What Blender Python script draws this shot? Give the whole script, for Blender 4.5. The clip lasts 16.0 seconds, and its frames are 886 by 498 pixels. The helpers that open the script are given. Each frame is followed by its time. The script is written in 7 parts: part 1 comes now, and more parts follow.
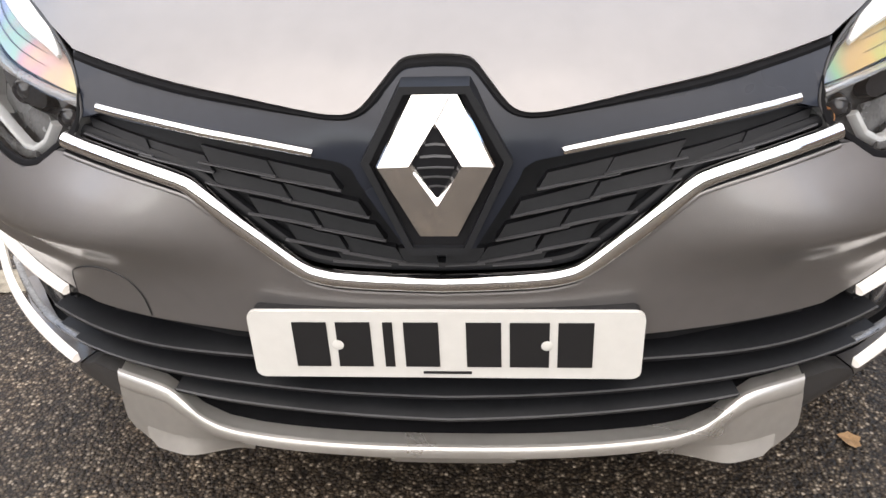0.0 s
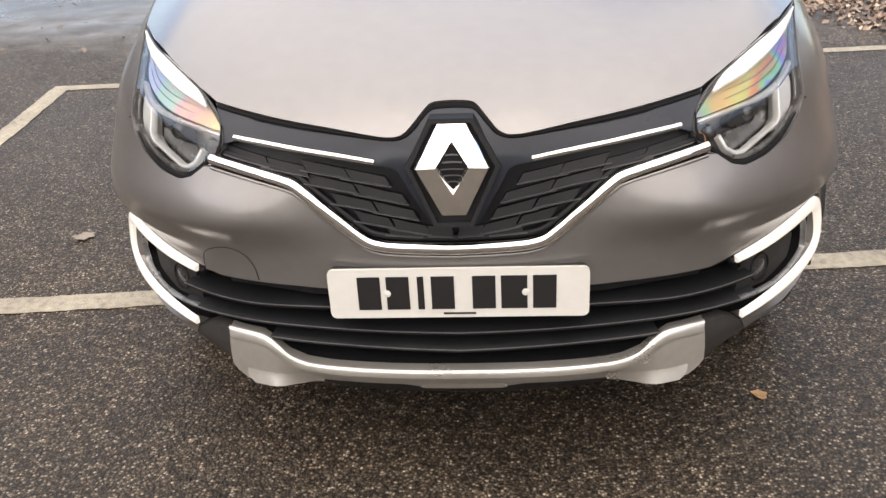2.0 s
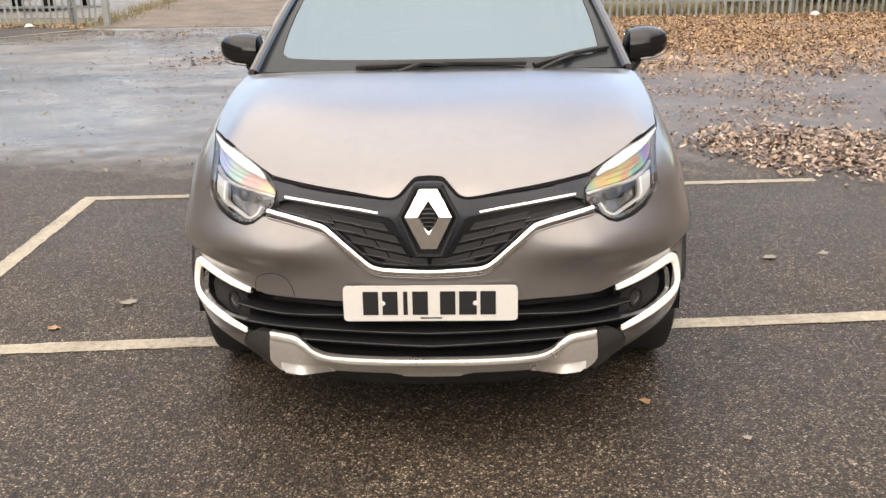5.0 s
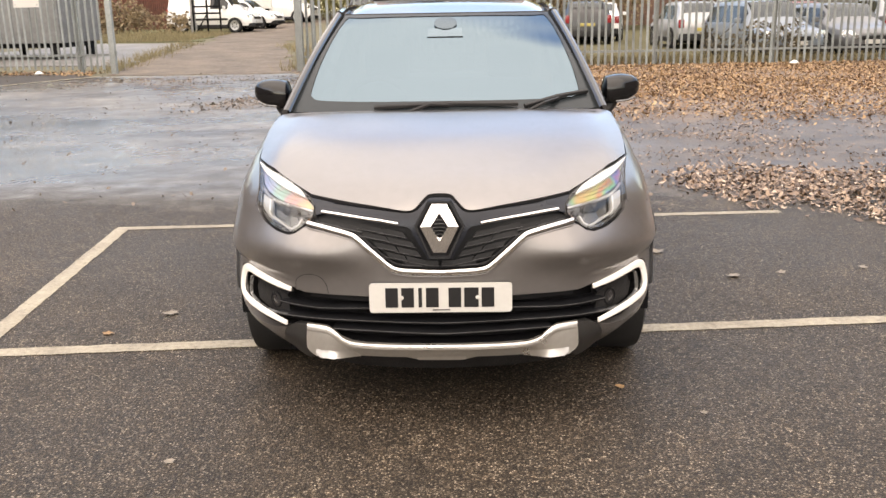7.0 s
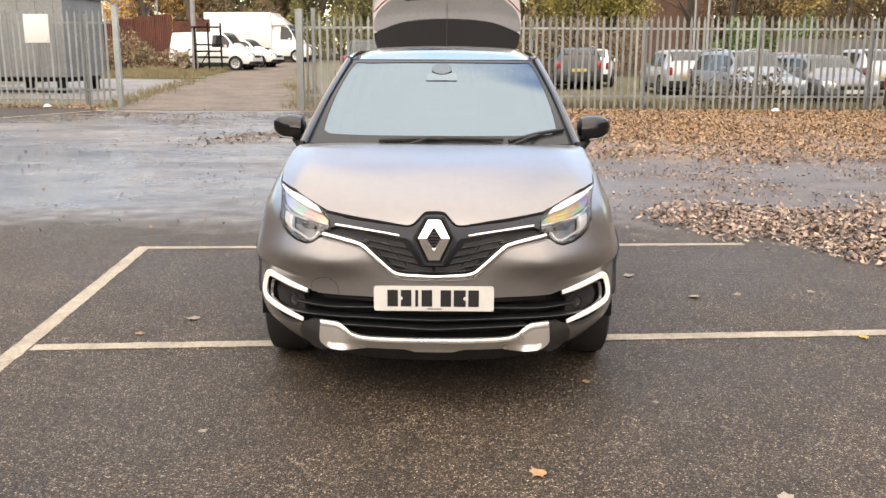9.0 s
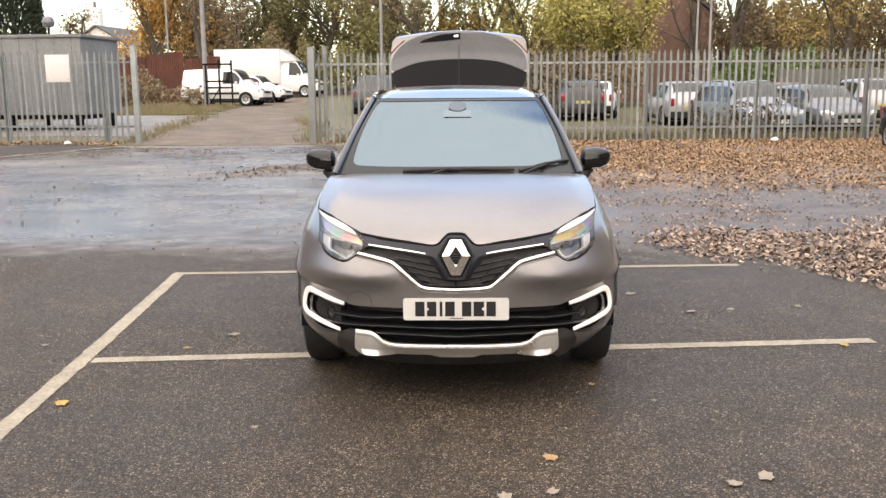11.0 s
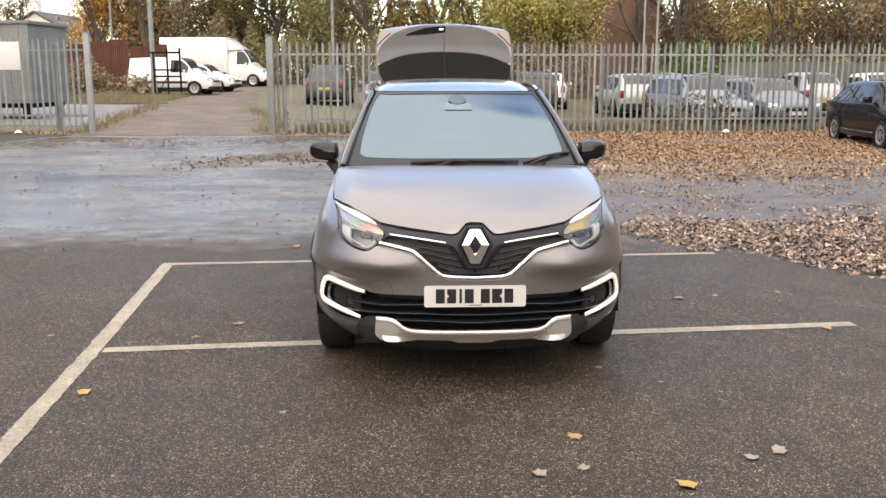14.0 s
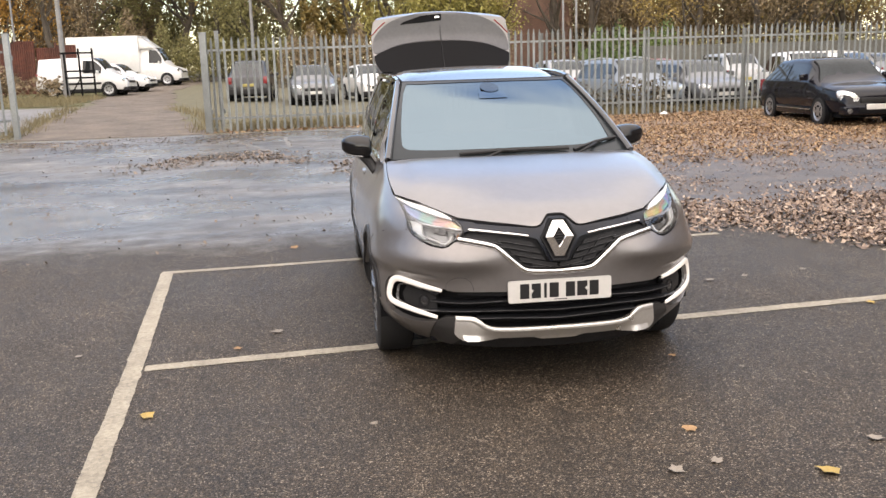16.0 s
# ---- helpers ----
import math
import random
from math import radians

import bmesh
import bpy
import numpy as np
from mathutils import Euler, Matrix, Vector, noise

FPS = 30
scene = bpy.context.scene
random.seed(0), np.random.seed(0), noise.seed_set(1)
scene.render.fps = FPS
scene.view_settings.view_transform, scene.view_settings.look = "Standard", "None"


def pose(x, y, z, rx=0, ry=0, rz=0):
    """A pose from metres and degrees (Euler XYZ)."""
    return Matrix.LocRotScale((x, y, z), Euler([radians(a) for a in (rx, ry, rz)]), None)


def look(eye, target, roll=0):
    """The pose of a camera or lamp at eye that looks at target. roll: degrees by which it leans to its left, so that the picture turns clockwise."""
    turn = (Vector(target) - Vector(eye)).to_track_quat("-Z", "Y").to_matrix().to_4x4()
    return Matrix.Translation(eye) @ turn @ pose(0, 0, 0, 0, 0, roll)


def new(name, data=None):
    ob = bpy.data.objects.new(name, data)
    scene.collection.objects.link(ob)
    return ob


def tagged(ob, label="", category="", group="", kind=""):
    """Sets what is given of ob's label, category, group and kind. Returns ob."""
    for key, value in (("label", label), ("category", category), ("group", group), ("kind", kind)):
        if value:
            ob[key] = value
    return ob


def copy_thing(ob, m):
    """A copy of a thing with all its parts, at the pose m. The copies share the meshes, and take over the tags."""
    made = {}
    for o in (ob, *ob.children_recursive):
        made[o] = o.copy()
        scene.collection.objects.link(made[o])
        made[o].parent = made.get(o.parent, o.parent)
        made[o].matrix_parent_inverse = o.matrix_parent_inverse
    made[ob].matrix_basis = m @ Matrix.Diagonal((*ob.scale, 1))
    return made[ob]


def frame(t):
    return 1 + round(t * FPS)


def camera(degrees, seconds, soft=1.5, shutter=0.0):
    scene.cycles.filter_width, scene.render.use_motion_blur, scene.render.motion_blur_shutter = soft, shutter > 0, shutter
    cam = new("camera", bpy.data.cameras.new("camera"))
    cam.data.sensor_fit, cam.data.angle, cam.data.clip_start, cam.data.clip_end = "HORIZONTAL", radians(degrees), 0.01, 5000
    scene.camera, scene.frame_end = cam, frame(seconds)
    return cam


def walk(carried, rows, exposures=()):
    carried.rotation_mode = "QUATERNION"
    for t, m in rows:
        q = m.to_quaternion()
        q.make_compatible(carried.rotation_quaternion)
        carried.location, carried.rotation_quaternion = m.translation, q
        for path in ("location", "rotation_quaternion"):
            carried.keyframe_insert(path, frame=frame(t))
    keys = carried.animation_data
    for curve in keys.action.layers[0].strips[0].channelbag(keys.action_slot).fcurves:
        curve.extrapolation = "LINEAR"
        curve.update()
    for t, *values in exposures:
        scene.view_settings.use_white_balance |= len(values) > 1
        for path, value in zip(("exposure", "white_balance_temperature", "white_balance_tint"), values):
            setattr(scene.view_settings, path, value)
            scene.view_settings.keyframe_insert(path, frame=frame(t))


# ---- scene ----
cam = camera(51.8, 16.0)
PATH = [
    (0, (0.103, -0.948, 1.268), (-0.072, 0.722, 0.183), -2.9),
    (0.5, (0.092, -1.103, 1.314), (-0.06, 0.597, 0.27), -3.0),
    (1, (0.119, -1.252, 1.347), (-0.039, 0.473, 0.347), -3.1),
    (1.5, (0.141, -1.43, 1.387), (-0.041, 0.318, 0.434), -3.2),
    (2, (0.135, -1.586, 1.402), (-0.045, 0.191, 0.503), -3.2),
    (2.5, (0.139, -1.757, 1.422), (-0.017, 0.053, 0.586), -2.9),
    (3, (0.175, -1.915, 1.443), (0.014, -0.076, 0.672), -2.1),
    (3.5, (0.184, -2.083, 1.459), (0.016, -0.221, 0.748), -1.5),
    (4, (0.149, -2.237, 1.464), (0.012, -0.358, 0.794), -1.7),
    (4.5, (0.151, -2.386, 1.476), (0.047, -0.495, 0.834), -1.7),
    (5, (0.169, -2.543, 1.484), (0.073, -0.64, 0.877), -1.1),
    (7.5, (0.12, -3.329, 1.538), (0.051, -1.392, 1.042), -1.1),
    (8, (0.099, -3.491, 1.547), (0.047, -1.55, 1.067), -1.0),
    (8.5, (0.137, -3.647, 1.545), (0.085, -1.7, 1.088), -0.2),
    (9, (0.162, -3.818, 1.557), (0.099, -1.865, 1.131), 0.2),
    (11.5, (0.104, -4.448, 1.602), (0.019, -2.482, 1.247), -0.7),
    (12, (0.128, -4.5, 1.603), (0.029, -2.535, 1.246), -0.8),
    (12.5, (0.152, -4.513, 1.605), (0.046, -2.548, 1.249), -1.0),
    (13, (0.111, -4.517, 1.606), (0.027, -2.551, 1.248), -0.6),
    (13.5, (-0.05, -4.521, 1.603), (-0.085, -2.556, 1.233), 0.0),
    (14, (-0.265, -4.523, 1.623), (-0.221, -2.559, 1.244), 0.0),
    (14.5, (-0.434, -4.44, 1.621), (-0.343, -2.477, 1.248), -0.5),
    (15, (-0.609, -4.35, 1.626), (-0.499, -2.386, 1.266), -0.8),
    (15.5, (-0.842, -4.317, 1.615), (-0.686, -2.357, 1.248), -1.2),
    (16, (-1.068, -4.259, 1.612), (-0.841, -2.313, 1.213), -1.8),
]
walk(cam, [(t, look(eye, target, roll)) for t, eye, target, roll in PATH], exposures=[(0, 0.31, 7600, 14), (2.5, 0.23, 8250, 15), (5, 0.34, 8650, 16), (7.5, 0.34, 8750, 17), (9, 0.36, 8700, 17), (12, 0.17, 8250, 17), (16, 0.15, 8150, 17)])

# ---- light: a bright, mostly clouded autumn sky with a soft low sun behind the camera ----
SUN_EL, SUN_AZ = radians(34), radians(195)
world = bpy.data.worlds.new("sky")
scene.world = world
world.use_nodes = True
wt = world.node_tree
wt.nodes.clear()
w_out = wt.nodes.new("ShaderNodeOutputWorld")
w_bg = wt.nodes.new("ShaderNodeBackground")
w_sky = wt.nodes.new("ShaderNodeTexSky")
w_sky.sky_type = "NISHITA"
w_sky.sun_disc = False
w_sky.sun_elevation, w_sky.sun_rotation = SUN_EL, SUN_AZ
w_sky.air_density, w_sky.dust_density = 1.2, 0.6
w_co = wt.nodes.new("ShaderNodeTexCoord")
w_map = wt.nodes.new("ShaderNodeMapping")
w_map.inputs["Scale"].default_value = (1.0, 1.0, 2.2)
w_noise = wt.nodes.new("ShaderNodeTexNoise")
w_noise.inputs["Scale"].default_value = 1.7
w_noise.inputs["Detail"].default_value = 3.0
w_noise.inputs["Roughness"].default_value = 0.48
w_ramp = wt.nodes.new("ShaderNodeValToRGB")
w_ramp.color_ramp.elements[0].position = 0.84
w_ramp.color_ramp.elements[1].position = 1.16
w_ramp.color_ramp.elements[0].color = (0.06, 0.06, 0.06, 1)
w_mix = wt.nodes.new("ShaderNodeMixRGB")
w_mix.inputs[2].default_value = (7.5, 8.15, 9.3, 1)
wt.links.new(w_co.outputs["Generated"], w_map.inputs["Vector"])
wt.links.new(w_map.outputs["Vector"], w_noise.inputs["Vector"])
# cover set for bonnet and windscreen reflections: cloud thickens overhead, thins towards the skyline
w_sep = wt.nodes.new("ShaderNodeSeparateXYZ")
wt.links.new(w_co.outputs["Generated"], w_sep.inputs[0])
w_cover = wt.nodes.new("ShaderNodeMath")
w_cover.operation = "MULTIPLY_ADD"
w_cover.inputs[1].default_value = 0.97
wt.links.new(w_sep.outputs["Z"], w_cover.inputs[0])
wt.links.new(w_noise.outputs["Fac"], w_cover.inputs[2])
# unseen cloud bank added behind the yard, clearer sky beyond the trees, for reflections
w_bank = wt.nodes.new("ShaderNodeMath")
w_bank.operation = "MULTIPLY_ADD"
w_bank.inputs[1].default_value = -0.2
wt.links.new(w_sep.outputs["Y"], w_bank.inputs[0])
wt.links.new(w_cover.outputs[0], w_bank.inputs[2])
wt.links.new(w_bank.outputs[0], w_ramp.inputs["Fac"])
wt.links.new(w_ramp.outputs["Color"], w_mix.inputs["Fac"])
w_blue = wt.nodes.new("ShaderNodeMixRGB")
w_blue.blend_type = "MULTIPLY"
w_blue.inputs[0].default_value = 1.0
w_blue.inputs[2].default_value = (1.8, 2.0, 2.32, 1)
wt.links.new(w_sky.outputs["Color"], w_blue.inputs[1])
wt.links.new(w_blue.outputs["Color"], w_mix.inputs[1])
# an overcast sky is brighter overhead than at the skyline
w_up = wt.nodes.new("ShaderNodeMapRange")
w_up.inputs["To Min"].default_value, w_up.inputs["To Max"].default_value = 0.75, 1.95
wt.links.new(w_sep.outputs["Z"], w_up.inputs["Value"])
w_grad = wt.nodes.new("ShaderNodeMixRGB")
w_grad.blend_type = "MULTIPLY"
w_grad.inputs[0].default_value = 1.0
wt.links.new(w_mix.outputs["Color"], w_grad.inputs[1])
wt.links.new(w_up.outputs["Result"], w_grad.inputs[2])
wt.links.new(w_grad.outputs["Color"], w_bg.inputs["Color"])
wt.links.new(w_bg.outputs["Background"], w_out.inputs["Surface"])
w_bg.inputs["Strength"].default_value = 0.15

sun_data = bpy.data.lights.new("sun", "SUN")
sun_data.energy, sun_data.angle, sun_data.color = 2.3, radians(110), (1.0, 0.965, 0.92)
sun = new("sun", sun_data)
sun.matrix_world = look((0, 0, 40), (40 * math.cos(SUN_EL) * -math.sin(SUN_AZ), 40 * math.cos(SUN_EL) * -math.cos(SUN_AZ), 40 - 40 * math.sin(SUN_EL)))

# ---- materials ----
def mat(name, color, rough=0.5, metal=0.0, coat=0.0, var=0.0, scale=8.0, bump=0.0, bump_scale=60.0, island=0.0, obj_rand=0.0, rough_var=0.0, spec=0.5, dark=None, ior=1.5, coat_ior=1.5, coat_rough=0.03):
    """A principled surface with colour variation at two scales, roughness variation and fine relief, in metres."""
    m = bpy.data.materials.new(name)
    m.use_nodes = True
    nt = m.node_tree
    b = nt.nodes["Principled BSDF"]
    b.inputs["Metallic"].default_value = metal
    b.inputs["Roughness"].default_value = rough
    b.inputs["Coat Weight"].default_value = coat
    b.inputs["Coat Roughness"].default_value = coat_rough
    b.inputs["Coat IOR"].default_value = coat_ior
    b.inputs["Specular IOR Level"].default_value = spec
    b.inputs["IOR"].default_value = ior
    b.inputs["Base Color"].default_value = (*color, 1)
    co = nt.nodes.new("ShaderNodeNewGeometry")
    src = None
    if var or dark:
        n1 = nt.nodes.new("ShaderNodeTexNoise")
        n1.inputs["Scale"].default_value = scale
        n1.inputs["Detail"].default_value = 5
        n2 = nt.nodes.new("ShaderNodeTexNoise")
        n2.inputs["Scale"].default_value = scale * 9
        n2.inputs["Detail"].default_value = 3
        for n in (n1, n2):
            nt.links.new(co.outputs["Position"], n.inputs["Vector"])
        add = nt.nodes.new("ShaderNodeMath")
        add.operation = "MULTIPLY_ADD"
        add.inputs[1].default_value = 0.5
        nt.links.new(n2.outputs["Fac"], add.inputs[0])
        half = nt.nodes.new("ShaderNodeMath")
        half.operation = "MULTIPLY"
        half.inputs[1].default_value = 0.5
        nt.links.new(n1.outputs["Fac"], half.inputs[0])
        nt.links.new(half.outputs[0], add.inputs[2])
        ramp = nt.nodes.new("ShaderNodeValToRGB")
        lo = dark if dark else tuple(c * (1 - var) for c in color)
        hi = color if dark else tuple(min(1, c * (1 + var)) for c in color)
        ramp.color_ramp.elements[0].position, ramp.color_ramp.elements[1].position = 0.35, 0.65
        ramp.color_ramp.elements[0].color, ramp.color_ramp.elements[1].color = (*lo, 1), (*hi, 1)
        nt.links.new(add.outputs[0], ramp.inputs["Fac"])
        src = ramp.outputs["Color"]
    if island or obj_rand:
        if island:
            rnd = co.outputs["Random Per Island"]
        else:
            oi = nt.nodes.new("ShaderNodeObjectInfo")
            rnd = oi.outputs["Random"]
        mr = nt.nodes.new("ShaderNodeMapRange")
        k = island or obj_rand
        mr.inputs["To Min"].default_value, mr.inputs["To Max"].default_value = 1 - k, 1 + k
        nt.links.new(rnd, mr.inputs["Value"])
        hsv = nt.nodes.new("ShaderNodeHueSaturation")
        hsv.inputs["Color"].default_value = (*color, 1)
        if src:
            nt.links.new(src, hsv.inputs["Color"])
        nt.links.new(mr.outputs["Result"], hsv.inputs["Value"])
        src = hsv.outputs["Color"]
    if src:
        nt.links.new(src, b.inputs["Base Color"])
    if rough_var:
        n3 = nt.nodes.new("ShaderNodeTexNoise")
        n3.inputs["Scale"].default_value = scale * 0.7
        n3.inputs["Detail"].default_value = 4
        nt.links.new(co.outputs["Position"], n3.inputs["Vector"])
        mr3 = nt.nodes.new("ShaderNodeMapRange")
        mr3.inputs["From Min"].default_value, mr3.inputs["From Max"].default_value = 0.35, 0.65
        mr3.inputs["To Min"].default_value, mr3.inputs["To Max"].default_value = max(0.02, rough - rough_var), min(1, rough + rough_var)
        nt.links.new(n3.outputs["Fac"], mr3.inputs["Value"])
        nt.links.new(mr3.outputs["Result"], b.inputs["Roughness"])
    if bump:
        n4 = nt.nodes.new("ShaderNodeTexNoise")
        n4.inputs["Scale"].default_value = bump_scale
        n4.inputs["Detail"].default_value = 4
        nt.links.new(co.outputs["Position"], n4.inputs["Vector"])
        bp = nt.nodes.new("ShaderNodeBump")
        bp.inputs["Strength"].default_value = 1.0
        bp.inputs["Distance"].default_value = bump
        nt.links.new(n4.outputs["Fac"], bp.inputs["Height"])
        nt.links.new(bp.outputs["Normal"], b.inputs["Normal"])
    return m


def emitter(name, color, strength):
    m = mat(name, (0.55, 0.55, 0.55), 0.25, coat=0.4)
    b = m.node_tree.nodes["Principled BSDF"]
    b.inputs["Emission Color"].default_value = (*color, 1)
    b.inputs["Emission Strength"].default_value = strength
    return m


def glass(name, tint, gloss_ior=1.5, rough=0.0, sheen=(1, 1, 1)):
    """A thin pane: tinted see-through with a mirror coat that grows at grazing angles."""
    m = bpy.data.materials.new(name)
    m.use_nodes = True
    nt = m.node_tree
    nt.nodes.remove(nt.nodes["Principled BSDF"])
    out = nt.nodes["Material Output"]
    tr = nt.nodes.new("ShaderNodeBsdfTransparent")
    tr.inputs["Color"].default_value = (*tint, 1)
    gl = nt.nodes.new("ShaderNodeBsdfGlossy")
    gl.inputs["Roughness"].default_value = rough
    gl.inputs["Color"].default_value = (*sheen, 1)
    fr = nt.nodes.new("ShaderNodeFresnel")
    fr.inputs["IOR"].default_value = gloss_ior
    mx = nt.nodes.new("ShaderNodeMixShader")
    nt.links.new(fr.outputs["Fac"], mx.inputs["Fac"])
    nt.links.new(tr.outputs[0], mx.inputs[1])
    nt.links.new(gl.outputs[0], mx.inputs[2])
    nt.links.new(mx.outputs[0], out.inputs["Surface"])
    return m


M_PAINT = mat("taupe_metallic_paint", (0.207, 0.196, 0.193), 0.34, 0.66, 1.0, var=0.05, scale=3.0, rough_var=0.03, bump=0.0004, bump_scale=900, coat_ior=1.5, coat_rough=0.16)
M_BLACK_PAINT = mat("gloss_black_paint", (0.012, 0.012, 0.014), 0.12, 0.0, 1.0, rough_var=0.03, scale=3)
M_PANEL = mat("graphite_gloss_panel", (0.015, 0.018, 0.026), 0.28, 0.0, 0.08, var=0.1, scale=5, rough_var=0.06, spec=0.28)
M_CHROME = mat("chrome", (0.82, 0.81, 0.8), 0.07, 1.0, rough_var=0.04, scale=9)
M_SATIN = mat("satin_silver_plastic", (0.65, 0.63, 0.595), 0.33, 0.8, var=0.05, scale=6, rough_var=0.06)
M_PLASTIC = mat("black_grained_plastic", (0.018, 0.018, 0.019), 0.5, var=0.25, scale=10, bump=0.0006, bump_scale=420, rough_var=0.1, spec=0.3)
M_GRILLE = mat("black_grille_plastic", (0.009, 0.0095, 0.011), 0.45, var=0.15, scale=12, rough_var=0.08, spec=0.2)
# grey of the emblem ribs, and of the edge light painted on grille blades
M_LIP = mat("grey_slat_edge", (0.048, 0.048, 0.051), 0.35, var=0.1, scale=9)
# lighter grey that paints the sky's glint on the intake slat edges
M_EDGE = mat("lit_slat_edge", (0.08, 0.08, 0.083), 0.35, var=0.1, scale=9)
M_TRIM = mat("dark_grey_trim_plastic", (0.035, 0.034, 0.034), 0.4, var=0.15, scale=8, rough_var=0.06)
M_FOG = mat("dark_fog_lamp_glass", (0.03, 0.03, 0.033), 0.08, coat=0.5, var=0.3, scale=40)
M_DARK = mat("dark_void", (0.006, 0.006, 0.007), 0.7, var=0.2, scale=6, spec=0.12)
M_RUBBER = mat("tyre_rubber", (0.012, 0.012, 0.0125), 0.75, var=0.25, scale=9, bump=0.001, bump_scale=120)
M_ALLOY = mat("alloy_rim", (0.45, 0.45, 0.46), 0.3, 0.9, var=0.08, scale=9)
M_PLATE = mat("white_plate", (0.6, 0.59, 0.56), 0.3, coat=0.5, var=0.03, scale=7)
M_YPLATE = mat("yellow_plate", (0.4, 0.33, 0.1), 0.35, var=0.05, scale=7)
M_INK = mat("black_print", (0.012, 0.012, 0.013), 0.4, var=0.1, scale=30)
M_DRL = emitter("daytime_led", (1.0, 0.98, 0.95), 0.45)
M_LAMPMID = mat("lamp_grey_inner", (0.2, 0.203, 0.206), 0.25, 0.6, var=0.35, scale=25, rough_var=0.1)
M_REARGLASS = mat("dark_rear_glass", (0.006, 0.006, 0.007), 0.25, spec=0.06)
M_MIRRORCAP = mat("black_mirror_cap", (0.008, 0.008, 0.009), 0.14, spec=0.5, rough_var=0.04, scale=4)
M_CARGLASS = mat("dark_parked_car_glass", (0.012, 0.014, 0.015), 0.06, spec=0.5)
M_LAMPBACK = mat("lamp_silver_inner", (0.7, 0.7, 0.71), 0.2, 0.75, var=0.1, scale=14, rough_var=0.1)
M_LAMPPALE = mat("lamp_pale_inner", (0.8, 0.82, 0.83), 0.2, 0.35, var=0.08, scale=16)
M_LAMPDARK = mat("lamp_dark_inner", (0.035, 0.035, 0.037), 0.3, 0.4, var=0.3, scale=25)
M_LENS = glass("clear_lens", (0.93, 0.94, 0.95), 1.55)
M_WINDSCREEN = glass("windscreen_glass", (0.03, 0.036, 0.038), 2.85, sheen=(0.68, 0.885, 1.0))
M_PRIVACY = glass("dark_window_glass", (0.03, 0.033, 0.033), 1.42)
M_DASH = mat("dash_plastic", (0.05, 0.05, 0.052), 0.6, var=0.2, scale=8, bump=0.0008, bump_scale=200)
M_SEAT = mat("seat_cloth", (0.07, 0.07, 0.075), 0.85, var=0.25, scale=20, bump=0.001, bump_scale=300)
M_LINER = mat("headlining", (0.5, 0.49, 0.46), 0.9, var=0.06, scale=12)
M_ORANGE = mat("amber_plastic", (0.5, 0.2, 0.06), 0.35, var=0.1, scale=12)
M_WHITE_VAN = mat("white_van_paint", (0.68, 0.68, 0.67), 0.3, 0, 0.6, var=0.05, scale=1.5, rough_var=0.06)
M_LABEL = glass("faint_screen_label", (0.06, 0.07, 0.072), 3.2, sheen=(0.71, 0.9, 1.0))
M_PRINT = mat("screen_print", (0.022, 0.027, 0.03), 0.2, spec=0.25, var=0.1, scale=20)
M_SENSOR = glass("sensor_screen_print", (0.02, 0.025, 0.027), 2.1, sheen=(0.74, 0.9, 1.0))
M_GATE = mat("grey_tailgate_panel", (0.075, 0.075, 0.08), 0.34, var=0.12, scale=5, rough_var=0.06)
M_SMOKED = mat("smoked_car_glass", (0.025, 0.03, 0.032), 0.08, spec=0.22, var=0.3, scale=2.0)
M_PANE = mat("pale_parked_car_glass", (0.03, 0.037, 0.04), 0.05, coat=0.2, var=0.6, scale=1.4)
M_RED = mat("red_lamp_plastic", (0.22, 0.015, 0.02), 0.25, coat=0.3, var=0.1, scale=9)


